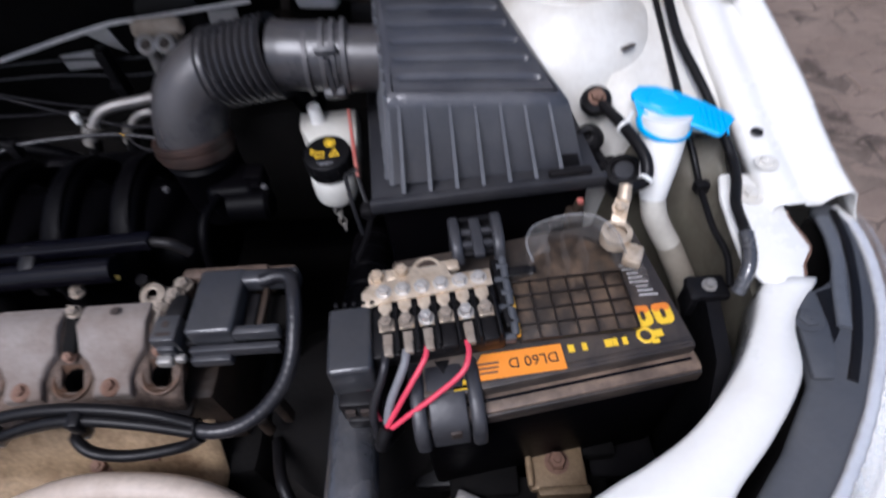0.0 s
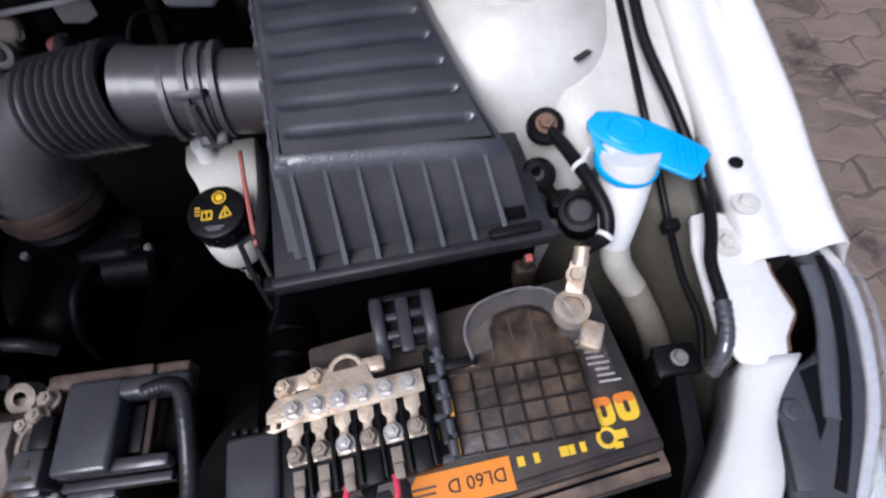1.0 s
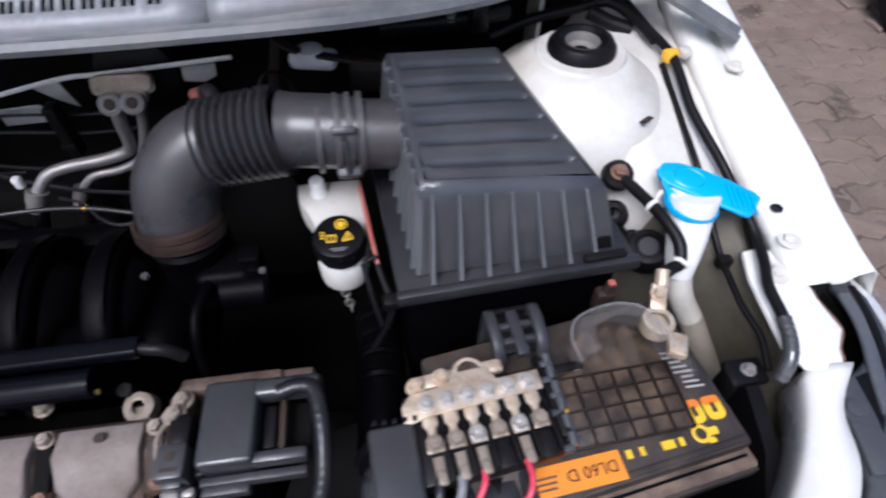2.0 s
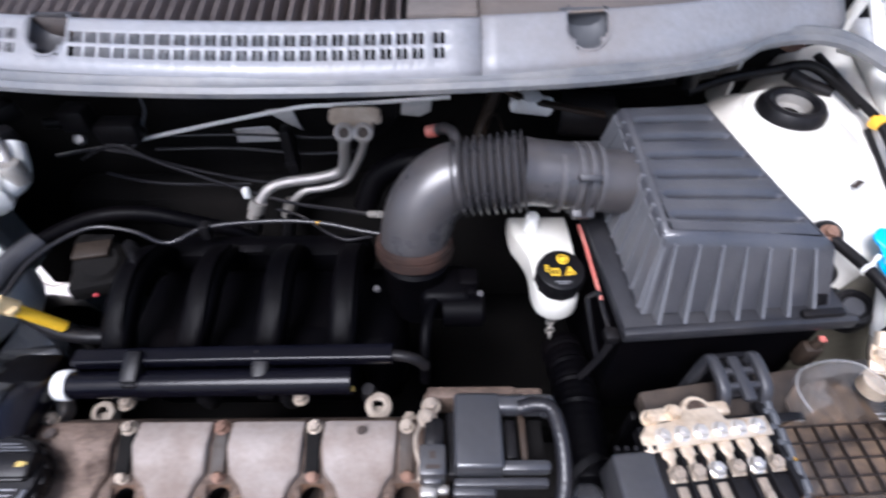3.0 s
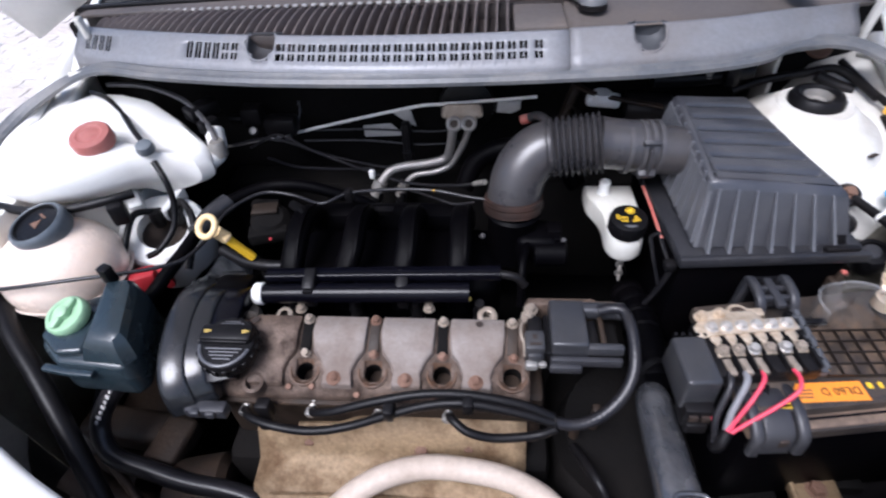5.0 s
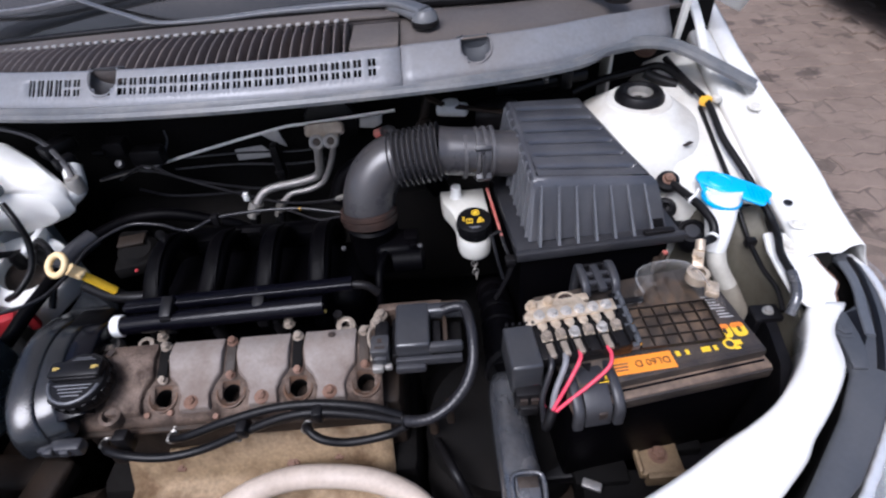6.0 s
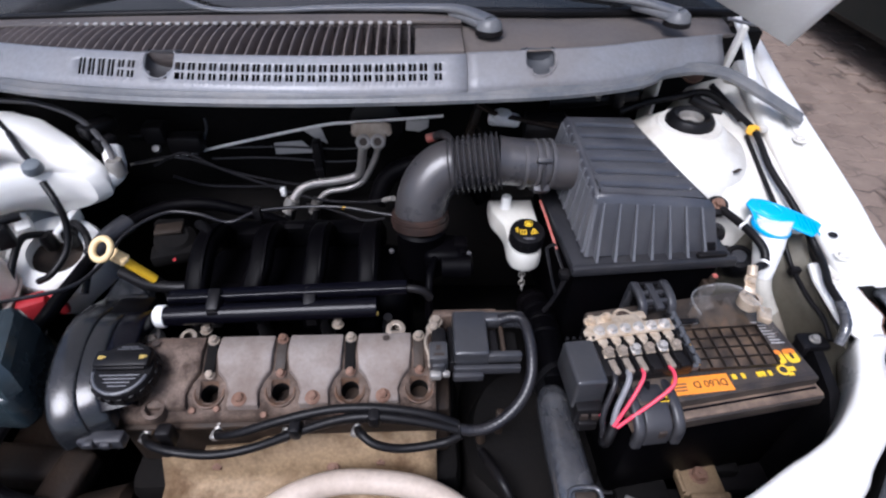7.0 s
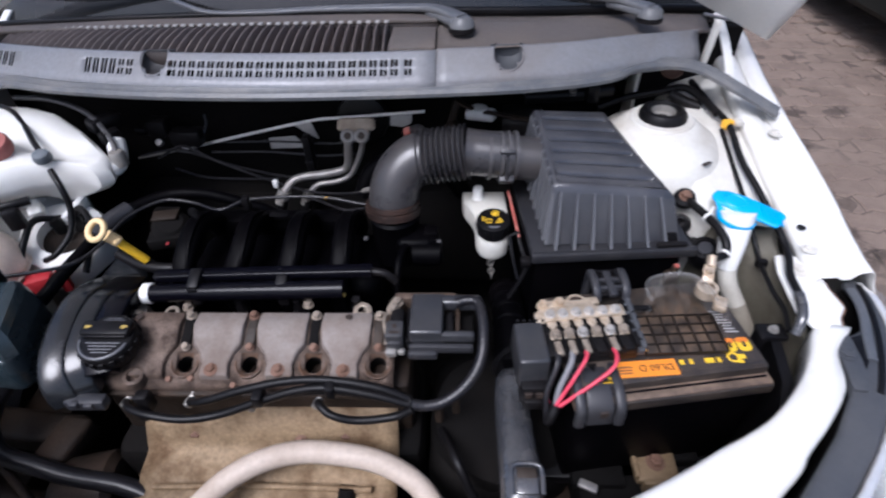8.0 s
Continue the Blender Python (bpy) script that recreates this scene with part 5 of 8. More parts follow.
rings = [[p for p in rim_foot], [p.lerp(q, 0.86) for p, q in zip(rim_foot, rim_top)], [p.lerp(q, 0.93) + (middle - q).normalized() * 0.0012 for p, q in zip(rim_foot, rim_top)], [q + (middle - q).normalized() * 0.0030 - V((0, 0, 0.0024)) for q in rim_top], [q + (middle - q).normalized() * 0.0060 - V((0, 0, 0.0008)) for q in rim_top], [q + (middle - q).normalized() * 0.0090 - V((0, 0, 0.0004)) for q in rim_top], [q + (middle - q).normalized() * 0.0105 - V((0, 0, 0.0060)) for q in rim_top]]
shell = loft(rings, False)
lid_ob = part("lid", join(shell, sheet(lid_top, us, vs)), M_BOX, airbox, "dark grey ribbed lid", sharp=1.1)
for i in range(7):
    u = 0.068 + 0.817 * i / 6
    a, b = quad(TOP, u, 0.0), quad(FOOT, u, 0.0)
    a = a.lerp(b, 0.10)
    part("rib", loft([[a + V((s, dy, 0)) for s, dy in ((-0.0014, -0.0015), (0.0014, -0.0015), (0.0014, 0.012), (-0.0014, 0.012))],
                      [b + V((s, dy, 0)) for s, dy in ((-0.0019, -0.0125), (0.0019, -0.0125), (0.0019, 0.004), (-0.0019, 0.004))]]), M_RIB, lid_ob)
for i in range(9):
    v = 0.03 + 0.85 * i / 8
    a, b = quad(TOP, 0.0, v), quad(FOOT, 0.0, v)
    a = a.lerp(b, 0.05)
    part("rib", loft([[a + V((dx, s, 0)) for dx, s in ((-0.001, -0.0016), (0.01, -0.0016), (0.01, 0.0016), (-0.001, 0.0016))],
                      [b + V((dx, s, 0.004)) for dx, s in ((-0.0050, -0.0015), (0.004, -0.0015), (0.004, 0.0015), (-0.0050, 0.0015))]]), M_RIB, lid_ob)
# Corner highlight as a paler strip; left wall paler for dust and sky light.
part("edge_highlight", sweep([TOP[0].lerp(FOOT[0], t) + V((0.0022, 0.0022, -0.001)) for t in (0.16, 0.5, 1.0)], 0.0026, 10, 4), M_RIB, lid_ob, "worn lid edge with its highlight painted paler")
part("side_panel", loft([[p + V((-0.0012, 0, 0)) for p in (TOP[0].lerp(FOOT[0], 0.14), TOP[3].lerp(FOOT[3], 0.14), FOOT[3], FOOT[0])], [p + V((0.003, 0, 0)) for p in (TOP[0].lerp(FOOT[0], 0.14), TOP[3].lerp(FOOT[3], 0.14), FOOT[3], FOOT[0])]]), M_RIB, lid_ob, "dusty side wall with left light in its paler colour")
part("pocket", loft([[quad(TOP, u, 0.0).lerp(quad(FOOT, u, 0.0), k) + V((0, -0.0012, 0)) for u, k in ((0.90, 0.80), (0.985, 0.80), (0.985, 0.97), (0.90, 0.97))], [quad(TOP, u, 0.0).lerp(quad(FOOT, u, 0.0), k) + V((0, 0.002, 0)) for u, k in ((0.90, 0.80), (0.985, 0.80), (0.985, 0.97), (0.90, 0.97))]]), M_BLACK, lid_ob, "dark pocket in the lid's corner")
BASE = [(-0.049, 0.310), (0.166, 0.324), (0.135, 0.60), (-0.068, 0.535)]
part("flange", join(prism(BASE, 0.826, 0.842, 0.003), prism([(-0.051, 0.3045), (0.169, 0.3185), (0.169, 0.328), (-0.051, 0.314)], 0.829, 0.8435, 0.003)), M_FLANGE, airbox, "black seam flange")
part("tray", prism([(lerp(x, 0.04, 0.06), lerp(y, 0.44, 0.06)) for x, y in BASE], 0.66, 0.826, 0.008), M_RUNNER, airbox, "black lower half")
part("outlet", sweep([(-0.030, 0.440, 0.906), (-0.055, 0.441, 0.908), (-0.078, 0.442, 0.910)], 0.031, 28, 4), M_HOSE, airbox)
part("latch", join(*[sweep(pts, 1.0, per=4, section=rrect(0.0045, 0.003, 0.001)) for pts in ([(-0.066, 0.352, 0.846), (-0.061, 0.335, 0.832), (-0.054, 0.316, 0.818)], [(-0.077, 0.348, 0.842), (-0.072, 0.328, 0.818), (-0.066, 0.312, 0.795)], [(-0.066, 0.352, 0.846), (-0.077, 0.348, 0.842)])],
                   sweep([(-0.054, 0.316, 0.818), (-0.060, 0.312, 0.800), (-0.070, 0.308, 0.778), (-0.078, 0.306, 0.764)], 1.0, per=4, section=rrect(0.007, 0.003, 0.001)), box((-0.056, 0.318, 0.822), (0.014, 0.014, 0.012), 0.003)), M_BLACK, airbox, "black clip with open frame")
part("spring_clip", sweep([(-0.075, 0.425, 0.862), (-0.071, 0.395, 0.856), (-0.067, 0.365, 0.848), (-0.064, 0.345, 0.842)], 0.0019, 8, 4), M_REDROD, airbox, "thin red clip rod")
part("spring_clip", box((0.135, 0.325, 0.8465), (0.04, 0.008, 0.006), 0.002, rz=4), M_BLACK, airbox)

# intake hose
hose = thing("intake_hose", (-0.17, 0.44, 0.8), "dark grey rubber intake hose with bellows and elbow", "intake hose")
part("sleeve", sweep([(-0.068, 0.442, 0.910), (-0.10, 0.445, 0.9125), (-0.122, 0.447, 0.914), (-0.136, 0.448, 0.9145)], lambda t: 0.0325 + 0.002 * max(0, t - 0.7) / 0.3, 32, 6), M_HOSE, hose)


def bellows_r(t):
    return 0.0325 + 0.0078 * (0.5 + 0.5 * math.cos(2 * math.pi * t * 9)) ** 0.75


part("bellows", sweep([(lerp(-0.134, -0.202, t), lerp(0.4480, 0.4510, t), lerp(0.9150, 0.9045, t)) for t in steps(0, 1, 108)], bellows_r, 36, 1, caps=False), M_HOSE, hose, "corrugated bellows")
part("elbow", sweep([(-0.196, 0.451, 0.9055), (-0.210, 0.449, 0.902), (-0.225, 0.443, 0.892), (-0.236, 0.435, 0.877), (-0.242, 0.427, 0.858), (-0.2445, 0.421, 0.838)], lambda t: 0.0366 - 0.0002 * t, 32, 6), M_HOSE, hose, "smooth elbow")
for z, r in ((0.846, 0.0395), (0.838, 0.041), (0.831, 0.0395)):
    part("collar", lathe([(r - 0.004, -0.004), (r, -0.003), (r, 0.003), (r - 0.004, 0.004)], toward((-0.2445, 0.4195, z), (0, 0.25, 1)), 32), M_COLLAR, hose, "rust-brown collar ring")
for x, r in ((-0.104, 0.0336), (-0.088, 0.0352), (-0.078, 0.0352), (-0.068, 0.0352)):
    part("clamp_band", lathe([(r - 0.003, -0.0026), (r, -0.0022), (r, 0.0022), (r - 0.003, 0.0026)], toward((x, 0.4425, 0.911), (-1, -0.05, 0.07)), 36), M_CLAMP, hose, "grey clamp band")
part("clamp_screw", join(box((-0.080, 0.413, 0.893), (0.022, 0.014, 0.012), 0.003, rx=35), box((-0.080, 0.418, 0.932), (0.020, 0.020, 0.006), 0.001, rx=-40), box((-0.080, 0.408, 0.912), (0.005, 0.006, 0.036), 0.001)), M_GREY, hose)
part("emboss", join(*[box((-0.2300 - 0.004 * k, 0.4215, 0.914 - 0.0018 * k), (0.0022, 0.007, 0.0016), 0.0004, rx=45) for k in range(3)]), M_HOSE, hose, "worn raised marks")
part("breather", sweep([(-0.198, 0.478, 0.920), (-0.203, 0.508, 0.917), (-0.212, 0.529, 0.909), (-0.223, 0.538, 0.900)], 0.0062, 12), M_HOSE, hose, "thin breather pipe")
part("breather_end", sweep([(-0.221, 0.537, 0.901), (-0.231, 0.541, 0.896)], 0.0072, 12, 3), M_REDROD, hose, "faded red breather end")

# throttle body below the elbow
throttle = thing("throttle_body", (-0.245, 0.41, 0.70), "dark throttle body with black motor housing", "throttle body")
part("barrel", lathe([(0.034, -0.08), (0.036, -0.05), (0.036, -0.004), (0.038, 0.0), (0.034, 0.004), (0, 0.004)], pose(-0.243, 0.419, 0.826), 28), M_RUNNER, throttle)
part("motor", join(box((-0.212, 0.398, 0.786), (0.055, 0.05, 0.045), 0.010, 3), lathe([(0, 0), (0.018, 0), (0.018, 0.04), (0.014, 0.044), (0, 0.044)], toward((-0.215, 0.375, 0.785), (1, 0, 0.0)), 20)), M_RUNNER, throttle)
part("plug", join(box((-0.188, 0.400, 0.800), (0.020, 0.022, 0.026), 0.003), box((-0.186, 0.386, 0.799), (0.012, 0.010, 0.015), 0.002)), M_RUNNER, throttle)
for x, y in ((-0.286, 0.392), (-0.234, 0.388), (-0.176, 0.384)):
    part("screw", nut((x, y, 0.800), (0, -0.2, 1), 0.004, 0.004), M_CLAMP, throttle)
part("hose", sweep([(-0.225, 0.376, 0.80), (-0.232, 0.345, 0.80), (-0.234, 0.322, 0.782), (-0.234, 0.310, 0.75)], 0.0055, 10), M_RUNNER, throttle, "thin black hose")

# brake fluid reservoir
brake = thing("brake_reservoir", (-0.105, 0.40, 0.72), "white plastic brake fluid reservoir with black cap", "fluid reservoir")
plan = [(p.x, p.y) for p in spline([(x, y, 0) for x, y in [(-0.136, 0.462), (-0.134, 0.438), (-0.125, 0.421), (-0.1185, 0.405), (-0.1165, 0.387), (-0.1160, 0.370), (-0.1100, 0.354), (-0.096, 0.346), (-0.081, 0.348), (-0.070, 0.360), (-0.066, 0.400), (-0.070, 0.462)]], 3)]
TANK_RINGS = ((0.40, 0.788), (0.14, 0.7885), (0.05, 0.790), (0.01, 0.794), (0.0, 0.799), (0.0, 0.810), (0.02, 0.8165), (0.06, 0.8205), (0.14, 0.8215), (0.55, 0.8220))
part("tank", loft([[(lerp(x, -0.10, k), lerp(y, 0.40, k), z + 0.10 * (y - 0.40)) for x, y in plan] for k, z in TANK_RINGS]), M_BRAKE, brake)
part("spout", lathe([(0.0, 0.020), (0.0066, 0.020), (0.0074, 0.017), (0.0078, 0.004), (0.0095, 0.0)], toward((-0.112, 0.442, 0.828), (0, -0.10, 1)), 18), M_TANK, brake, "pale round spout")
capm = toward((-0.0915, 0.371, 0.826), (0, -0.12, 1)) @ Matrix.Diagonal((0.87, 0.87, 1, 1))
bcap = part("cap", lathe([(0.027, -0.004), (0.028, 0.012), (0.0265, 0.0165), (0.024, 0.0175), (0.0, 0.0172)], capm, 40), M_BLACK, brake, "black screw cap with yellow symbols")
for k in range(24):
    a = 2 * math.pi * k / 24
    if k % 2 == 0:
        part("grip", turned(box((0.028 * math.cos(a), 0.028 * math.sin(a), 0.004), (0.0012, 0.003, 0.014), 0.0005, rz=math.degrees(a)), capm), M_BLACK, bcap)
part("symbol", turned(lathe([(0.0052, 0.0174), (0.0066, 0.0174), (0.0066, 0.0181), (0.0052, 0.0181)], pose(0.003, 0.0135, 0), 24), capm), M_SIGN, bcap, "yellow ring symbol")
part("symbol", turned(disc((0.003, 0.0135, 0.0174), (0, 0, 1), 0.0036, 0.0008, n=16), capm), M_SIGN, bcap, "yellow dot symbol")
part("symbol", turned(join(*[sweep([a, b], 1.0, per=1, section=rrect(0.0015, 0.001, 0.0003)) for a, b in (((0.004, -0.008, 0.0177), (0.015, -0.006, 0.0177)), ((0.015, -0.006, 0.0177), (0.0095, 0.003, 0.0177)), ((0.0095, 0.003, 0.0177), (0.004, -0.008, 0.0177)))], box((0.0095, -0.0035, 0.0177), (0.0014, 0.005, 0.0008), 0)), capm), M_SIGN, bcap, "yellow triangle symbol")
part("symbol", turned(join(*[box((-0.0075 + dx, -0.004 + dy, 0.0177), (w, d, 0.0009), 0) for dx, dy, w, d in ((0, 0.004, 0.010, 0.0014), (0, -0.004, 0.010, 0.0014), (-0.0045, 0, 0.0014, 0.008), (0, 0, 0.0012, 0.008), (0.0045, 0, 0.0014, 0.008))], *[box((-0.0165, 0.0045 - 0.0035 * k, 0.0177), (0.0045, 0.0014, 0.0009), 0) for k in range(3)]), capm), M_SIGN, bcap, "yellow book symbol")
for k in range(2):
    part("mark", turned(box((0.0, -0.0165 - 0.0025 * k, 0.0176), (0.018 - 0.006 * k, 0.0012, 0.0006), 0), capm), M_GREYW, bcap)
brake.location += V((-0.006, 0.011, 0.003))
for k in range(5):
    part("chain_link", sweep([(-0.101 + 0.0042 * math.cos(a) * (k % 2) + 0.0008 * k, 0.366 + 0.0042 * math.cos(a) * ((k + 1) % 2), 0.784 - 0.0085 * k + 0.0062 * math.sin(a)) for a in [2 * math.pi * i / 8 for i in range(9)]], 0.0011, 6, 2), M_STEEL, brake, "dull steel chain link")

# washer filler with blue cap
washer = thing("washer_filler", (0.225, 0.36, 0.6), "white washer fluid filler neck with blue snap cap", "washer filler")
part("neck", sweep([(0.2290, 0.3670, 0.868), (0.2285, 0.3600, 0.850), (0.2260, 0.3480, 0.834), (0.2225, 0.3360, 0.817), (0.2210, 0.3270, 0.800)], lambda t: 0.0228 - 0.0105 * t ** 1.3, 26, 6), M_TANK, washer, "milky white plastic neck")
part("neck_foot", sweep([(0.2212, 0.3275, 0.801), (0.2240, 0.3200, 0.785), (0.2320, 0.3150, 0.768), (0.2440, 0.3085, 0.748)], 0.0124, 24, 6), M_NECK, washer, "yellowed lower neck")
part("filler_tube", sweep([(0.2430, 0.3090, 0.750), (0.2500, 0.3030, 0.736), (0.2640, 0.2900, 0.708), (0.2740, 0.2680, 0.680), (0.2760, 0.2400, 0.640)], lambda t: 0.0127 + 0.001 * t, 24, 6), M_TUBE, washer, "dusty beige plastic tube")
cap_x = V((0.087, -0.0395, -0.008)).normalized()
cap_y = V((0.05, -0.22, 1)).cross(cap_x).normalized()
wm = Matrix.Translation((0.2389, 0.3810, 0.8690)) @ Matrix((cap_x, cap_y, cap_x.cross(cap_y))).transposed().to_4x4()
outline = [(-0.040, 0.000), (-0.035, 0.0105), (-0.020, 0.0150), (0.000, 0.0145), (0.026, 0.0095), (0.051, 0.0025), (0.0555, -0.002), (0.0480, -0.0245), (0.0445, -0.0270), (0.040, -0.0265), (0.020, -0.0225), (-0.005, -0.0180), (-0.028, -0.0135), (-0.038, -0.007)]
bluec = part("cap", turned(prism(outline, 0.0, 0.0045, 0.0018, 3), wm), M_BLUE, washer, "bright blue snap cap")
part("cap_rim", turned(lathe([(0.0105, 0.0045), (0.0115, 0.0054), (0.0128, 0.0045)], pose(-0.010, -0.001, 0) @ Matrix.Diagonal((1.25, 0.95, 1, 1)), 36), wm), M_BLUE, bluec)
RING = toward((0.2290, 0.3665, 0.8590), (0.10, -0.03, 1))
part("collar", lathe([(0.0232, -0.003), (0.0254, -0.003), (0.0262, 0.0), (0.0252, 0.0024), (0.0232, 0.0024)], RING, 44), M_BLUE, bluec, "blue ring round the neck")
part("neck_lip", lathe([(0.0232, -0.006), (0.0233, 0.005), (0.0218, 0.0078), (0.0, 0.0080)], RING, 40), M_TANK, washer, "white neck mouth below the cap")
for k in range(5):
    part("grip_rib", turned(box((0.0270 + 0.0052 * k, -0.0085 - 0.0008 * k, 0.0048), (0.0020, 0.026, 0.0024), 0.0008, rz=20), wm), M_BLUE, bluec)
part("hinge_band", loft([[RING @ V((0.0252 * math.cos(radians(a)), 0.0252 * math.sin(radians(a)), h)) for a, h in ((125, -0.003), (195, -0.003), (195, 0.002), (125, 0.002))],
                         [wm @ V(q) for q in ((-0.033, 0.0095, 0.001), (-0.036, -0.008, 0.001), (-0.036, -0.008, 0.004), (-0.033, 0.0095, 0.004))]]), M_BLUE, bluec)

# strut mount ring
MOUNT = pose(0.165, 0.541, 0.915)
mount = thing("strut_mount", (0.165, 0.541, 0.91), "black rubber strut mount ring on the tower", "strut mount")
part("ring", lathe([(0.0175, 0.006), (0.0185, 0.012), (0.0250, 0.0165), (0.0310, 0.0155), (0.0355, 0.009), (0.0362, 0.0), (0.0175, 0.0)], MOUNT, 44), M_RUBBER, mount)
part("cup", lathe([(0.0182, 0.0135), (0.0165, 0.004), (0.0100, 0.001), (0.0, 0.001)], MOUNT, 28), M_STEEL, mount, "bare metal cup")
part("cup_hole", disc((0.165, 0.541, 0.9165), (0, 0, 1), 0.0095, 0.0012), M_DARK, mount, "dark hole in the cup")
part("seat_ring", lathe([(0.036, 0.003), (0.046, 0.0025), (0.050, -0.004), (0.036, -0.004)], MOUNT, 40), M_BAY, mount)

# ---- battery ----
bcase = pose(0.0895, 0.209, 0) @ pose(0, 0, 0, 0, 0, 8.5)
battery = thing("battery", (0.09, 0.205, 0.62), "black car battery with orange label, dusty top", "battery")
brot = pose(0.0832, 0.2030, 0) @ pose(0, 0, 0, 0, 0, 5)
part("case", turned(box((0, 0.0, 0.70), (0.226, 0.144, 0.17), 0.006), bcase), M_RUNNER, battery)
part("lid", turned(join(box((0.0, 0.010, 0.789), (0.230, 0.142, 0.022), 0.004)), bcase), M_LID, battery, "black lid with brown dust")
part("ledge", turned(box((0.0, -0.0625, 0.780), (0.2335, 0.026, 0.0165), 0.004), bcase), M_LEDGE, battery, "brown dusty ledge")
part("ledge_front", turned(box((0.0, -0.0755, 0.7785), (0.230, 0.004, 0.0150), 0.0015), bcase), M_LID, battery, "dark front edge")
part("lid_ridge", turned(box((0.0, -0.0555, 0.799), (0.224, 0.005, 0.004), 0.0012), bcase), M_LID, battery)
part("handle_slot", turned(box((0.01, -0.0655, 0.7885), (0.20, 0.0022, 0.003), 0.0006), bcase), M_BLACK_GLOSS, battery)
blabel = part("label", turned(prism([(-0.062, -0.052), (-0.046, -0.030), (0.0185, -0.030), (0.0185, -0.052)], 0.8003, 0.8012, 0.0), brot), M_ORANGE, battery, "orange printed label")


def words(text, size, m, material, parent, name="lettering"):
    cu = bpy.data.curves.new(name, "FONT")
    cu.body, cu.size, cu.extrude, cu.resolution_u = text, size, 0.0002, 3
    cu.align_x, cu.align_y = "CENTER", "CENTER"
    ob = bpy.data.objects.new(name, cu)
    scene.collection.objects.link(ob)
    bpy.context.view_layer.update()
    me = bpy.data.meshes.new_from_object(ob.evaluated_get(bpy.context.evaluated_depsgraph_get()))
    bpy.data.objects.remove(ob)
    bm = bmesh.new()
    bm.from_mesh(me)
    bpy.data.meshes.remove(me)
    return part(name, turned(bm, m), material, parent)


words("DL60 D", 0.0125, brot @ pose(-0.006, -0.0405, 0.8016, 0, 0, 180), M_INK, blabel)
for k in range(3):
    part("print_bar", turned(box((-0.0425, -0.0385 - 0.004 * k, 0.8014), (0.018 - 0.002 * k, 0.0016, 0.0005), 0), brot), M_RUST, blabel)
# yellow and red brand block and the ticks beside it, small pale print
for x, w in ((0.0915, 0.0145), (0.1085, 0.0155)):
    part("brand_shape", turned(prism([(x + px, -0.0160 + py) for px, py in rrect(w, 0.0195, 0.0055)], 0.8003, 0.8011, 0), brot), M_SIGN, battery, "yellow print shape")
    part("brand_shape", turned(prism([(x + px, -0.0098 + py) for px, py in rrect(w * 0.98, 0.0072, 0.0034)], 0.8003, 0.8014, 0), brot), M_SIGN_RED, battery, "red print shape")
    part("brand_shape", turned(prism([(x + px, -0.0160 + py) for px, py in rrect(0.0036, 0.0085, 0.0016)], 0.8003, 0.8017, 0), brot), M_INK, battery, "dark print shape")
part("brand_emblem", turned(join(lathe([(0.0045, 0.8004), (0.0065, 0.8009), (0.0075, 0.8004)], pose(0.088, -0.033, 0), 16), box((0.098, -0.033, 0.8006), (0.008, 0.006, 0.0009), 0), box((0.094, -0.0395, 0.8006), (0.006, 0.004, 0.0009), 0)), brot), M_SIGN, battery, "yellow print shape")
for x, w in ((0.026, 0.005), (0.037, 0.004), (0.0565, 0.006), (0.062, 0.004), (0.070, 0.004)):
    part("tick", turned(box((x, -0.0355, 0.8006), (w, 0.0065, 0.0009), 0), brot), M_SIGN, battery, "yellow print tick")
for k in range(8):
    part("print_bar", turned(box((0.104 - 0.0012 * k, 0.004 + 0.0047 * k, 0.8006), (0.016 - 0.003 * (k % 3), 0.0015, 0.0008), 0, rz=-4), brot), M_PALE, battery, "pale small print bar")
for x, y in ((-0.045, -0.045), (-0.012, 0.002)):
    part("print_bar", turned(box((x - 0.02, y - 0.008, 0.8006), (0.014, 0.008, 0.0008), 0), brot), M_SIGN, battery, "yellow print bar")

# hold-down brackets, ribbed black plastic
def holder(at, rz, drop, h):
    b = thing("battery_holder", at, "ribbed black plastic battery strap holder", "battery holder", "battery holders")
    m = pose(*at, 0, 0, rz)
    for k in (-1, 1):
        pts = [(k * 0.018, -0.020, h - 0.012), (k * 0.0185, -0.012, h), (k * 0.019, 0.010, h + 0.003), (k * 0.019, 0.018, h - 0.008), (k * 0.019, 0.022, -drop)]
        part("rail", turned(sweep(pts, 1.0, per=5, section=rrect(0.010, 0.010, 0.003)), m), M_GREY, b)
    part("web", turned(join(box((0, 0.0, h - 0.008), (0.032, 0.036, 0.006), 0.002), box((0, 0.020, (h - drop) / 2), (0.034, 0.005, h + drop), 0.001)), m), M_BLACK, b)
    for k in (-0.010, 0.004):
        part("bar", turned(box((0, k, h - 0.002), (0.034, 0.006, 0.008), 0.002), m), M_GREY, b)
    part("tongue", turned(box((0.0, -0.004, h), (0.010, 0.042, 0.008), 0.002), m), M_GREY, b)


holder((0.044, 0.272, 0.80), 4, 0.05, 0.030)


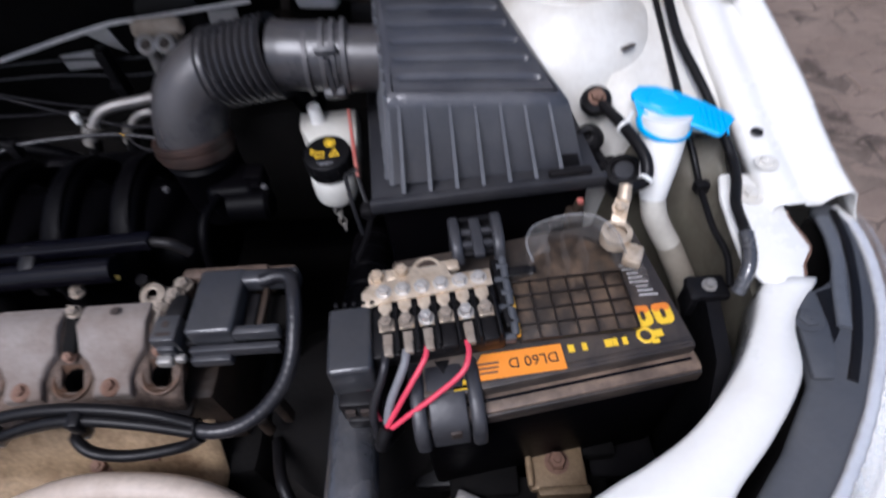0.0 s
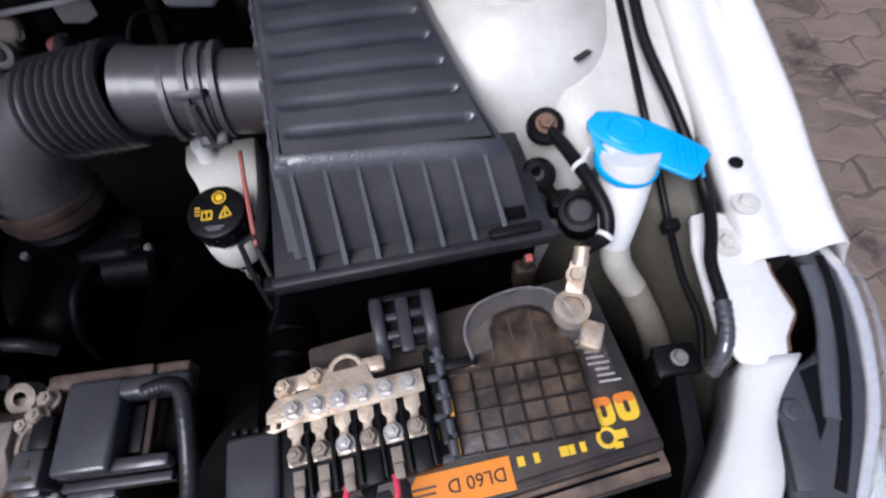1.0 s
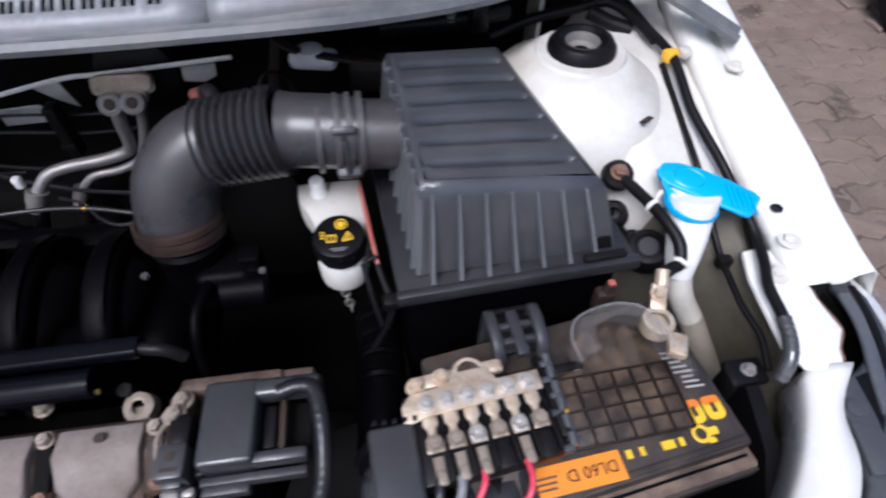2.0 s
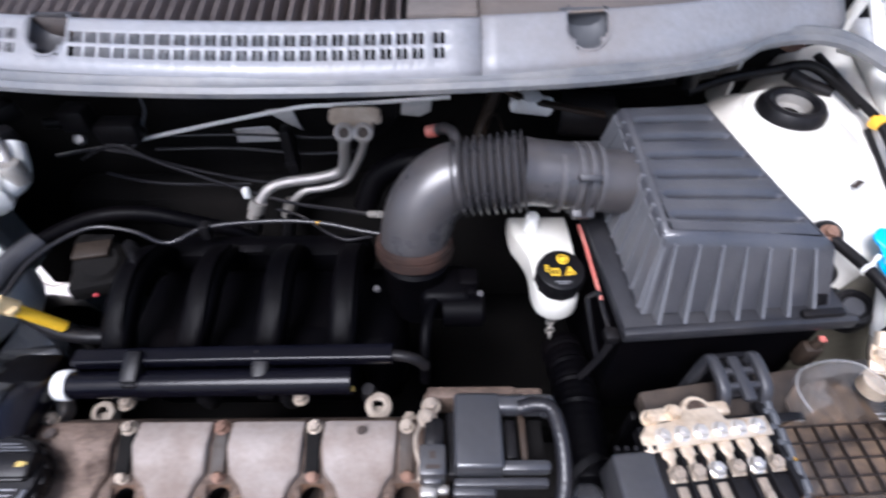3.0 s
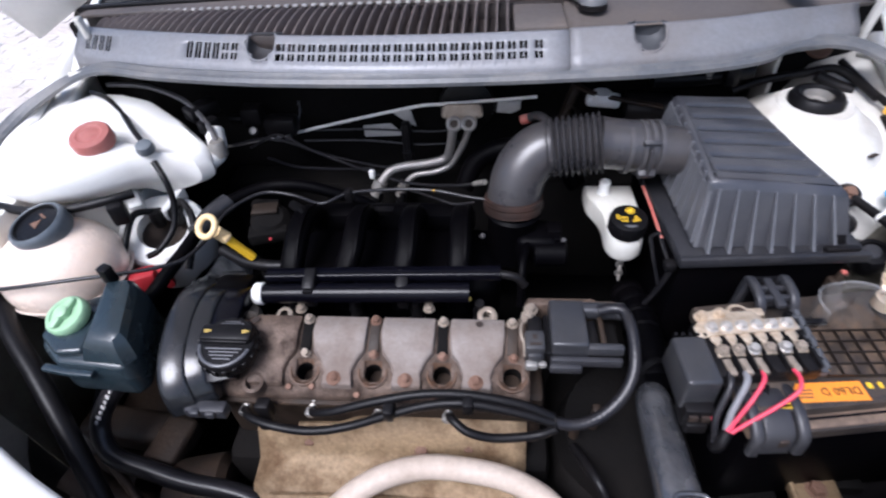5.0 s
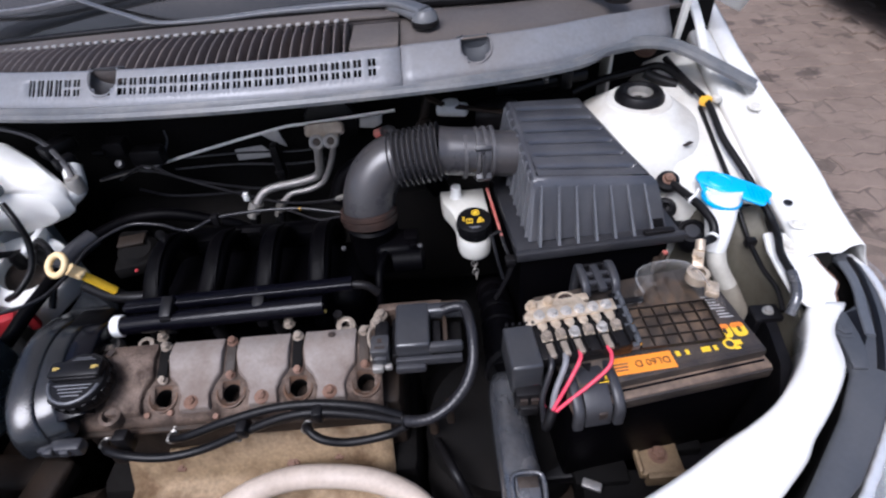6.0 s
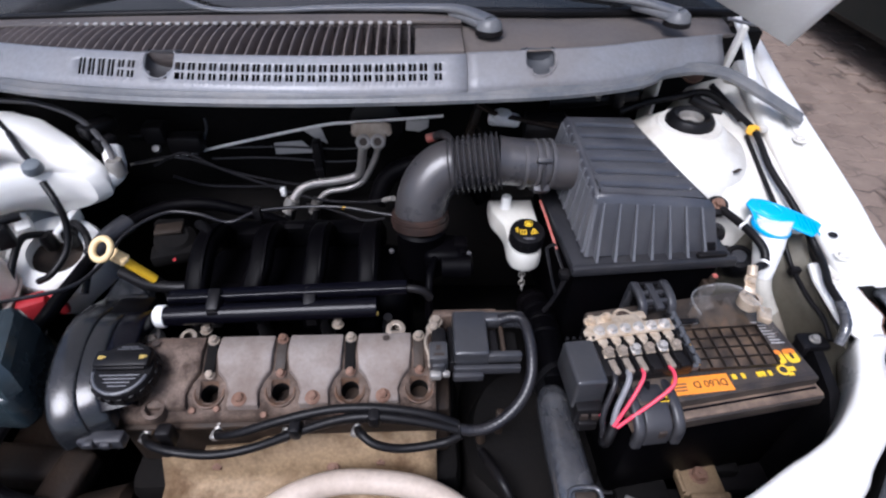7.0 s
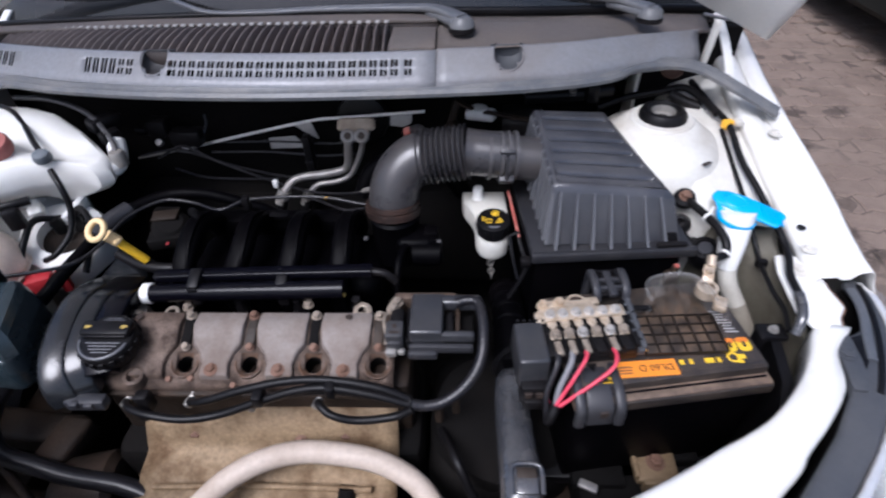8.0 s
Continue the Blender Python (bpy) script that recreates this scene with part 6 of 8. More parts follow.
def front_holder():
    at = (0.010, 0.140, 0.790)
    b = thing("battery_holder", at, "black plastic battery holder with a square window", "battery holder", "battery holders")
    m = pose(*at, 0, 0, 185)
    arc = [(0, -0.032, 0.003), (0, -0.016, 0.008), (0, 0.000, 0.007), (0, 0.013, 0.002), (0, 0.0225, -0.008), (0, 0.0240, -0.030)]
    part("plate", turned(sweep(arc, 1.0, per=6, section=rrect(0.030, 0.007, 0.002)), m), M_GREY, b)
    for k in (-1, 1):
        part("rail", turned(sweep([(x + k * 0.0225, y + 0.002, z + 0.001) for x, y, z in arc], 1.0, per=6, section=rrect(0.012, 0.010, 0.004)), m), M_GREY, b)
    part("web", turned(box((0, 0.020, -0.018), (0.052, 0.005, 0.028), 0.002), m), M_BLACK, b)
    part("window", turned(box((-0.004, 0.0250, -0.012), (0.009, 0.006, 0.011), 0.001), m), M_INK, b, "dark square window")
    part("tongue", turned(prism([(-0.006, -0.026), (0.006, -0.026), (0.0, -0.014)], 0.0085, 0.0125, 0.0008), m), M_BLACK, b)


front_holder()

# ---- fuse carrier on the battery ----
fuses = thing("fuse_carrier", (0.0, 0.20, 0.80), "battery fuse carrier with tinned busbar and bolted fuses", "fuse carrier")
fr = pose(0.0015, 0.212, 0.818, 0, 0, 6)
part("base", turned(join(box((0.0, -0.012, -0.004), (0.108, 0.070, 0.018), 0.003), box((0.061, 0.0, -0.004), (0.010, 0.070, 0.010), 0.003)), fr), M_BLACK, fuses)
part("busbar", turned(prism([(-0.056, -0.004), (-0.056, 0.012), (-0.048, 0.020), (-0.020, 0.022), (-0.010, 0.030), (0.016, 0.030), (0.020, 0.018), (0.053, 0.018), (0.053, 0.002), (-0.040, 0.000)], 0.0075, 0.0105, 0.0008), fr), M_TIN, fuses, "tinned brass busbar")
for i in range(6):
    x = -0.0375 + 0.0160 * i
    part("nut", turned(nut((x, 0.010, 0.0112), (0, 0, 1), 0.0052, 0.0045, 0.0068), fr), M_NUT, fuses, "shiny flanged nut")
    part("fuse_strip", turned(prism([(x - 0.0055, 0.004), (x - 0.0055, -0.006), (x - 0.003, -0.009), (x - 0.003, -0.013), (x - 0.0062, -0.016), (x - 0.0062, -0.026), (x + 0.0062, -0.026), (x + 0.0062, -0.016), (x + 0.003, -0.013), (x + 0.003, -0.009), (x + 0.0055, -0.006), (x + 0.0055, 0.004)],
                                     0.006, 0.0085, 0.0006), fr), M_TIN, fuses, "tinned fuse strip")
    part("nut", turned(nut((x, -0.020, 0.0095), (0, 0, 1), 0.0055, 0.006, 0.0066), fr), M_NUT if i in (2, 4) else M_LUG, fuses, "shiny flanged nut" if i in (2, 4) else "tarnished flanged nut")
    part("divider", turned(box((x + 0.0080, -0.026, 0.006), (0.0022, 0.040, 0.012), 0.0006), fr), M_BLACK, fuses)
    if i in (0, 1, 2, 4):
        part("lug", turned(join(box((x, -0.036, 0.0075), (0.0075, 0.014, 0.0025), 0.0006), box((x, -0.044, 0.008), (0.007, 0.010, 0.006), 0.0015)), fr), M_LUG, fuses, "crimped cable lug")
    else:
        part("cell", turned(box((x, -0.038, 0.004), (0.012, 0.020, 0.010), 0.0015), fr), M_BLACK, fuses)
part("terminal_clamp", turned(join(lathe([(0.0092, 0.000), (0.0135, 0.000), (0.0135, 0.007), (0.0120, 0.0085), (0.0092, 0.0085)], pose(0.001, 0.029, 0.000), 24), box((-0.026, 0.029, 0.005), (0.036, 0.012, 0.006), 0.002), box((0.020, 0.030, 0.005), (0.018, 0.012, 0.007), 0.003)), fr), M_TIN, fuses, "tinned pole clamp")
part("pole", turned(disc((0.001, 0.029, -0.003), (0, 0, 1), 0.0094, 0.0115), fr), M_ALU_DIRTY, fuses, "dull brown battery pole")
part("nut", turned(nut((-0.021, 0.029, 0.0085), (0, 0, 1), 0.0060, 0.006, 0.0078), fr), M_TIN, fuses)
part("nut", turned(nut((-0.042, 0.026, 0.0085), (0, 0, 1), 0.0060, 0.007, 0.0078), fr), M_TIN, fuses)

# open clear cover with its cells
cover = thing("fuse_cover", (0.12, 0.22, 0.80), "clear scratched fuse cover, folded open over the battery", "fuse cover")
cm = pose(0.121, 0.215, 0.8125, 2.0, 0, 3)
part("floor", turned(prism([(-0.050, -0.036), (0.046, -0.036), (0.046, 0.020), (0.040, 0.050), (0.020, 0.062), (-0.012, 0.060), (-0.028, 0.046), (-0.031, 0.026), (-0.050, 0.022)], -0.010, -0.007, 0.0008), cm), M_CELL, cover, "brown dusty cover bottom")
for i in range(7):
    part("wall", turned(box((-0.050 + 0.016 * i, -0.008, -0.0052), (0.0010, 0.056, 0.0055), 0.0003), cm), M_CELLWALL, cover)
for j in range(5):
    part("wall", turned(box((-0.002, -0.036 + 0.014 * j, -0.0056), (0.096, 0.0010, 0.0045), 0.0003), cm), M_CELLWALL, cover)
for i in range(3):
    part("wall", turned(box((-0.016 + 0.016 * i, 0.036, 0.004), (0.0014, 0.030, 0.024), 0.0004), cm), M_CLEAR, cover)
DOME = [(-0.031, 0.022), (-0.033, 0.042), (-0.024, 0.058), (-0.006, 0.065), (0.016, 0.067), (0.035, 0.060), (0.045, 0.042), (0.046, 0.020)]
part("hood", turned(loft([[(x, y, -0.008) for x, y in DOME], [(x, y, 0.022) for x, y in DOME], [(lerp(x, 0.006, 0.10), lerp(y, 0.030, 0.10), 0.028) for x, y in DOME], [(lerp(x, 0.006, 0.4), lerp(y, 0.028, 0.4), 0.030) for x, y in DOME]], False, False), cm), M_DOME, cover, "clear rounded cover end")
part("edge", turned(sweep([(x, y, 0.021) for x, y in DOME], 0.0011, 8, 4), cm), M_EDGE, cover, "cloudy moulded edge")
part("edge", turned(sweep([(-0.050, 0.024, 0.001), (-0.036, 0.024, 0.002), (-0.030, 0.022, 0.004)], 0.0012, 8, 4), cm), M_EDGE, cover)
for k in range(6):
    part("hinge", turned(join(box((-0.0595 + 0.004 * (k % 2), -0.036 + 0.0135 * k, 0.002), (0.011, 0.0060, 0.010), 0.002), lathe([(0, -0.005), (0.0032, -0.005), (0.0036, 0.0), (0.0032, 0.005), (0, 0.005)], toward((-0.0545, -0.030 + 0.0135 * k, 0.006), (0, 1, 0.2)), 12)), cm), M_GREY2, cover, "grey folded hinge link")
for k in (-0.012, 0.012):
    part("tab", turned(box((-0.0530, k - 0.016, 0.0), (0.006, 0.012, 0.007), 0.001), cm), M_GOLD, cover, "orange plastic tab")
part("strap", turned(box((-0.040, 0.026, 0.004), (0.026, 0.007, 0.004), 0.001), cm), M_BLACK, cover)
part("flap", turned(box((0.060, 0.016, -0.004), (0.014, 0.030, 0.012), 0.004), cm), M_CLEAR, cover)

# module beside the battery
module = thing("relay_module", (-0.062, 0.18, 0.76), "dark grey plastic relay module beside the battery", "relay module")
part("lid", box((-0.0625, 0.177, 0.806), (0.037, 0.062, 0.046), 0.004, 3, rz=4, taper=0.94), M_MODULE, module)
part("socket", join(box((-0.0605, 0.148, 0.781), (0.030, 0.026, 0.030), 0.003), box((-0.0605, 0.140, 0.768), (0.022, 0.02, 0.016), 0.003)), M_BLACK, module)
part("teeth", join(*[box((-0.076 + 0.0075 * k, 0.2085, 0.826), (0.0035, 0.004, 0.006), 0.0006) for k in range(5)]), M_BLACK, module)
part("socket_hole", join(box((-0.0665, 0.1335, 0.785), (0.008, 0.003, 0.008), 0.0), box((-0.0545, 0.1335, 0.785), (0.008, 0.003, 0.008), 0.0)), M_INK, module)

# wires from the fuses
wires = thing("fuse_wires", (-0.02, 0.14, 0.76), "pink, grey and black wires from the battery fuses", "wires")
for pts, m, r, lbl in (([(-0.0015, 0.166, 0.826), (-0.004, 0.155, 0.826), (-0.016, 0.140, 0.815), (-0.028, 0.129, 0.799), (-0.038, 0.120, 0.785)], M_PINK, 0.0022, "pink wire"),
                       ([(0.0295, 0.169, 0.826), (0.030, 0.156, 0.828), (0.024, 0.144, 0.824), (0.003, 0.134, 0.809), (-0.020, 0.125, 0.795), (-0.036, 0.119, 0.783)], M_PINK, 0.0022, "pink wire"),
                       ([(-0.0175, 0.165, 0.825), (-0.020, 0.153, 0.822), (-0.033, 0.134, 0.800), (-0.038, 0.122, 0.782), (-0.042, 0.118, 0.772)], M_GREYW, 0.0034, "grey wire"),
                       ([(-0.0335, 0.164, 0.825), (-0.036, 0.150, 0.820), (-0.047, 0.132, 0.795), (-0.047, 0.122, 0.778), (-0.046, 0.118, 0.768)], M_CABLE, 0.0034, "black wire"),
                       ([(-0.052, 0.150, 0.795), (-0.050, 0.140, 0.79), (-0.044, 0.128, 0.78)], M_PINK, 0.0022, "pink wire"),
                       ([(-0.037, 0.121, 0.786), (-0.043, 0.113, 0.773), (-0.043, 0.118, 0.758), (-0.035, 0.135, 0.745)], M_RUBBER, 0.0058, "black wire sleeve")):
    part("wire", sweep(pts, r, 10, 8), m, wires, lbl)

# negative pole clamp and earth cable
earth = thing("earth_cable", (0.18, 0.3, 0.80), "black earth cable with tinned pole clamp", "battery cable")
part("clamp", join(lathe([(0.0085, 0.0), (0.0135, 0.0), (0.0135, 0.013), (0.0085, 0.013)], pose(0.167, 0.266, 0.814), 24), lathe([(0.0085, 0.009), (0.0, 0.0095)], pose(0.167, 0.266, 0.814), 20), box((0.177, 0.245, 0.818), (0.016, 0.022, 0.010), 0.003, rz=-25)), M_TIN, earth, "tinned pole clamp")
part("lug", join(box((0.174, 0.286, 0.829), (0.013, 0.026, 0.005), 0.001, rz=-20, rx=25), nut((0.1735, 0.288, 0.833), (0, -0.3, 1), 0.005, 0.005, 0.007), sweep([(0.178, 0.294, 0.835), (0.182, 0.306, 0.842)], 0.0062, 10, 3)), M_TIN, earth, "crimped cable lug")
part("cable", sweep([(0.181, 0.302, 0.840), (0.192, 0.309, 0.838), (0.2020, 0.3140, 0.840), (0.2040, 0.3285, 0.850), (0.1985, 0.3490, 0.856), (0.1930, 0.3680, 0.857), (0.186, 0.392, 0.856), (0.178, 0.412, 0.856)], 0.0056, 12, 8), M_RUBBER, earth)
for p, w in (((0.2015, 0.3132, 0.8395), (0.6, 0.6, 0.3)), ((0.1930, 0.3680, 0.857), (-0.3, 0.9, 0.0))):
    part("tie", lathe([(0.0062, -0.0018), (0.0074, -0.0018), (0.0074, 0.0018), (0.0062, 0.0018)], toward(p, w), 18), M_TANK, earth, "white cable tie")
part("tie_tail", box((0.196, 0.371, 0.866), (0.003, 0.003, 0.014), 0.0005, rx=-20, ry=25), M_TANK, earth, "white cable tie end")
plugb = thing("sensor_plug", (0.172, 0.33, 0.80), "black connector beside the filler neck", "connector")
part("shell", join(lathe([(0, 0), (0.018, 0), (0.0205, 0.006), (0.0205, 0.028), (0.018, 0.033), (0.013, 0.0335), (0.012, 0.031), (0, 0.031)], toward((0.2050, 0.3640, 0.784), (-0.25, -0.3, 1)), 26), box((0.186, 0.372, 0.802), (0.022, 0.020, 0.022), 0.005)), M_BLACK, plugb)
part("face", disc(V((0.2050, 0.3640, 0.784)) + V((-0.25, -0.3, 1)).normalized() * 0.0310, (-0.25, -0.3, 1), 0.0100, 0.002), M_GREY, plugb, "grey end face")
part("lead", sweep([(0.188, 0.370, 0.802), (0.176, 0.378, 0.815), (0.168, 0.384, 0.828), (0.163, 0.388, 0.836)], 0.0055, 10), M_RUBBER, plugb)
grom = thing("grommet", (0.176, 0.416, 0.85), "black rubber grommet with cable through the inner wing", "grommet")
part("ring", lathe([(0.006, 0.004), (0.010, 0.006), (0.0145, 0.003), (0.016, -0.004), (0.0, -0.004)], toward((0.176, 0.414, 0.857), (-0.15, -0.5, 1)), 24), M_RUBBER, grom)
part("bolt", nut((0.176, 0.4125, 0.8625), (-0.15, -0.5, 1), 0.0065, 0.006, 0.009), M_RUST, grom, "brown bolt head")
part("ring", lathe([(0.006, 0.004), (0.010, 0.006), (0.014, 0.002), (0.015, -0.004), (0.0, -0.004)], toward((0.164, 0.380, 0.838), (-0.3, -0.5, 1)), 20), M_RUBBER, grom)

# ---- left side: tanks ----
wtank = thing("washer_tank", (-0.84, 0.48, 0.70), "white plastic washer tank with dull red cap", "fluid tank")
WT = [(-0.985, 0.500), (-0.965, 0.560), (-0.925, 0.605), (-0.870, 0.600), (-0.810, 0.578), (-0.750, 0.540), (-0.715, 0.512), (-0.690, 0.490), (-0.686, 0.470), (-0.700, 0.455), (-0.728, 0.454), (-0.756, 0.446),
      (-0.782, 0.428), (-0.806, 0.408), (-0.850, 0.386), (-0.905, 0.372), (-0.955, 0.385), (-0.982, 0.430)]


def wt_ring(k, z):
    return [(lerp(x, -0.84, k), lerp(y, 0.48, k), z - 0.22 * max(0, x + 0.80) + 0.05 * (y - 0.48)) for x, y in WT]


part("body", loft([wt_ring(0.6, 0.84), wt_ring(0.30, 0.855), wt_ring(0.12, 0.866), wt_ring(0.02, 0.876), wt_ring(0.0, 0.884), wt_ring(0.0, 0.897), wt_ring(0.025, 0.909), wt_ring(0.09, 0.916), wt_ring(0.4, 0.921), wt_ring(0.8, 0.923)]), M_TANK, wtank, "milky white tank")
rc = toward((-0.833, 0.452, 0.917), (0.05, -0.25, 1))
part("stem", box((-0.88, 0.50, 0.74), (0.12, 0.12, 0.16), 0.02), M_TANK, wtank)
part("cap", lathe([(0.027, 0.0), (0.0285, 0.004), (0.0285, 0.016), (0.026, 0.0195), (0.018, 0.0205), (0.0165, 0.0195), (0.012, 0.0195), (0.010, 0.0205), (0.0, 0.0205)], rc, 36), M_RED, wtank, "dull red screw cap")
part("corner_pipe", sweep([(-0.712, 0.470, 0.868), (-0.694, 0.492, 0.866), (-0.690, 0.505, 0.874), (-0.700, 0.530, 0.89)], 0.014, 14), M_TANK, wtank)
for i, pts in enumerate(([(-0.926, 0.600, 0.922), (-0.880, 0.570, 0.926), (-0.829, 0.523, 0.924), (-0.790, 0.480, 0.921), (-0.762, 0.452, 0.916)],)):
    part("lead", sweep(pts, 0.0042, 10), M_RUBBER, wtank, "black sensor lead")
part("lead_plug", lathe([(0, 0), (0.012, 0), (0.013, 0.004), (0.011, 0.012), (0.006, 0.014), (0, 0.014)], toward((-0.760, 0.448, 0.908), (0.1, -0.2, 1)), 18), M_CAPBAND, wtank, "grey sensor plug")
part("drop_lead", sweep([(-0.745, 0.432, 0.900), (-0.728, 0.414, 0.880), (-0.725, 0.405, 0.850), (-0.728, 0.385, 0.82), (-0.745, 0.36, 0.80), (-0.765, 0.355, 0.79)], 0.0045, 10), M_RUBBER, wtank, "black sensor lead")
part("edge_seal", sweep([(-0.96, 0.372, 0.868), (-0.90, 0.360, 0.868), (-0.85, 0.366, 0.868), (-0.80, 0.384, 0.87), (-0.775, 0.402, 0.868)], 0.0065, 10), M_RUBBER, wtank, "black rubber edging")
part("buckle", box((-0.792, 0.378, 0.852), (0.022, 0.02, 0.034), 0.005, rz=30), M_BLACK, wtank, "black strap buckle")

stay = thing("hood_stay_holder", (-0.70, 0.53, 0.88), "grey metal and black plastic stay beside the tank", "bracket")
part("arm", sweep([(-0.890, 0.600, 0.935), (-0.820, 0.590, 0.935), (-0.75, 0.562, 0.925), (-0.70, 0.520, 0.905), (-0.684, 0.497, 0.888)], 1.0, per=6, section=rrect(0.008, 0.006, 0.002)), M_CLAMP, stay, "grey metal arm")
part("block", join(box((-0.725, 0.560, 0.91), (0.030, 0.05, 0.022), 0.005, rz=-35), box((-0.705, 0.530, 0.900), (0.018, 0.03, 0.02), 0.004, rz=-35)), M_BLACK, stay)
part("foot", lathe([(0, 0.004), (0.010, 0.004), (0.012, 0.0), (0.012, -0.02), (0, -0.02)], pose(-0.684, 0.497, 0.888), 16), M_STEEL, stay)

ring = thing("tank_bracket", (-0.775, 0.425, 0.72), "white plastic bracket ring below the washer tank", "bracket")
rm = toward((-0.772, 0.415, 0.792), (0.25, -0.35, 1))
part("ring", lathe([(0.036, 0.0), (0.060, -0.002), (0.064, -0.012), (0.062, -0.09), (0.040, -0.09), (0.034, -0.015), (0.036, 0.0)], rm, 36), M_TANK, ring)
part("inner", lathe([(0.0345, -0.02), (0.0, -0.03)], rm, 28), M_OILY, ring)
part("rib", turned(join(box((0.03, 0.03, 0.006), (0.05, 0.010, 0.03), 0.003, rz=40), box((-0.02, 0.05, 0.004), (0.02, 0.03, 0.04), 0.004)), rm), M_TANK, ring)
for k, (x, y) in enumerate(((-0.786, 0.432), (-0.758, 0.438))):
    part("plug", join(lathe([(0, 0), (0.009, 0), (0.010, 0.02), (0.007, 0.03), (0, 0.03)], toward((x, y, 0.785), (0.1, -0.2, 1)), 14), box((x, y + 0.004, 0.80), (0.014, 0.02, 0.016), 0.003)), M_BLACK, ring, "black plug")
for pts in ([(-0.786, 0.430, 0.812), (-0.80, 0.41, 0.822), (-0.802, 0.38, 0.81), (-0.80, 0.35, 0.79), (-0.80, 0.32, 0.76)], [(-0.758, 0.438, 0.812), (-0.735, 0.432, 0.83), (-0.712, 0.41, 0.82), (-0.705, 0.38, 0.80), (-0.71, 0.35, 0.77)]):
    part("lead", sweep(pts, 0.005, 10), M_RUBBER, ring, "black lead")

coolant = thing("coolant_tank", (-0.86, 0.31, 0.70), "pinkish translucent coolant tank with dark screw cap", "fluid tank")
bm = bmesh.new()
bmesh.ops.create_uvsphere(bm, u_segments=36, v_segments=20, radius=1)
part("bowl", turned(bm, Matrix.Translation((-0.873, 0.328, 0.792)) @ Matrix.Diagonal((0.084, 0.076, 0.070, 1))), M_COOLANT, coolant)
part("seam", turned(lathe([(0.099, -0.003), (0.1015, 0.0), (0.099, 0.003)], None, 44), Matrix.Translation((-0.873, 0.328, 0.782)) @ Matrix.Diagonal((0.86, 0.78, 1, 1))), M_COOLANT, coolant)
cc = toward((-0.872, 0.336, 0.853), (-0.12, -0.18, 1))
part("cap", lathe([(0.030, -0.006), (0.035, 0.0), (0.036, 0.016), (0.033, 0.021), (0.029, 0.0215), (0.0275, 0.018), (0.0, 0.018)], cc, 40), M_BLACK, coolant, "dark screw cap with red sign")
part("cap_band", lathe([(0.0345, -0.004), (0.0375, 0.0), (0.0375, 0.015), (0.0365, 0.0195), (0.0335, 0.0225), (0.0315, 0.0215)], cc, 40), M_CAPBAND, coolant)
part("sign", turned(join(prism([(-0.008, -0.006), (0.008, -0.006), (0, 0.008)], 0.0182, 0.0188, 0), box((-0.004, 0.012, 0.0185), (0.014, 0.003, 0.0006), 0)), cc), M_RUST, coolant, "faded red warning sign")
part("foot", box((-0.875, 0.335, 0.70), (0.11, 0.10, 0.10), 0.02, 3), M_TANK, coolant, "white lower half")
redp = thing("relay_holder", (-0.79, 0.325, 0.74), "red plastic holder below the coolant tank", "relay holder")
part("body", box((-0.772, 0.334, 0.764), (0.036, 0.026, 0.03), 0.005, rz=25), M_REDW, redp)
part("leg", box((-0.749, 0.348, 0.756), (0.014, 0.014, 0.04), 0.004, rz=25), M_REDW, redp)

steer = thing("steering_reservoir", (-0.745, 0.19, 0.66), "dark blue-black steering fluid reservoir with pale green cap", "fluid tank")
part("tank", prism([(-0.818, 0.192), (-0.820, 0.244), (-0.765, 0.282), (-0.728, 0.282), (-0.719, 0.270), (-0.688, 0.176), (-0.696, 0.160), (-0.782, 0.166)], 0.742, 0.802, 0.008, 3), M_STEER, steer)
part("crown", loft([[(-0.762, 0.268, 0.798), (-0.722, 0.275, 0.798), (-0.712, 0.266, 0.798), (-0.686, 0.178, 0.798), (-0.694, 0.164, 0.798), (-0.748, 0.168, 0.798)],
                    [(-0.752, 0.262, 0.832), (-0.722, 0.268, 0.832), (-0.711, 0.258, 0.830), (-0.690, 0.184, 0.824), (-0.697, 0.170, 0.822), (-0.738, 0.174, 0.824)],
                    [(-0.747, 0.257, 0.841), (-0.724, 0.262, 0.841), (-0.716, 0.254, 0.839), (-0.697, 0.188, 0.833), (-0.701, 0.178, 0.831), (-0.733, 0.181, 0.832)],
                    [(-0.742, 0.250, 0.844), (-0.727, 0.253, 0.844), (-0.722, 0.248, 0.842), (-0.706, 0.194, 0.836), (-0.708, 0.188, 0.835), (-0.728, 0.190, 0.835)]]), M_STEER, steer, sharp=0.5)
part("catch", box((-0.748, 0.266, 0.846), (0.016, 0.014, 0.026), 0.003, rz=-20), M_BLACK, steer)
part("shoulder", prism([(-0.814, 0.196), (-0.815, 0.240), (-0.764, 0.268), (-0.748, 0.176), (-0.780, 0.172)], 0.800, 0.812, 0.005, 3), M_STEER, steer)
part("front_bar", sweep([(-0.800, 0.166, 0.790), (-0.770, 0.161, 0.790), (-0.735, 0.159, 0.789)], 1.0, per=4, section=rrect(0.010, 0.008, 0.003)), M_STEER, steer, "worn raised bar")
gm = toward((-0.787, 0.222, 0.812), (-0.08, -0.26, 1))
part("cap", turned(join(lathe([(0.023, 0), (0.0255, 0.003), (0.0255, 0.012), (0.023, 0.015), (0.019, 0.0155), (0.017, 0.0135), (0, 0.0135)], None, 32), box((0.0, 0.0, 0.0165), (0.010, 0.042, 0.008), 0.003), lathe([(0.0085, 0.013), (0.008, 0.0215), (0.005, 0.023), (0, 0.0225)], None, 18)), gm), M_GREEN, steer, "pale green cap")
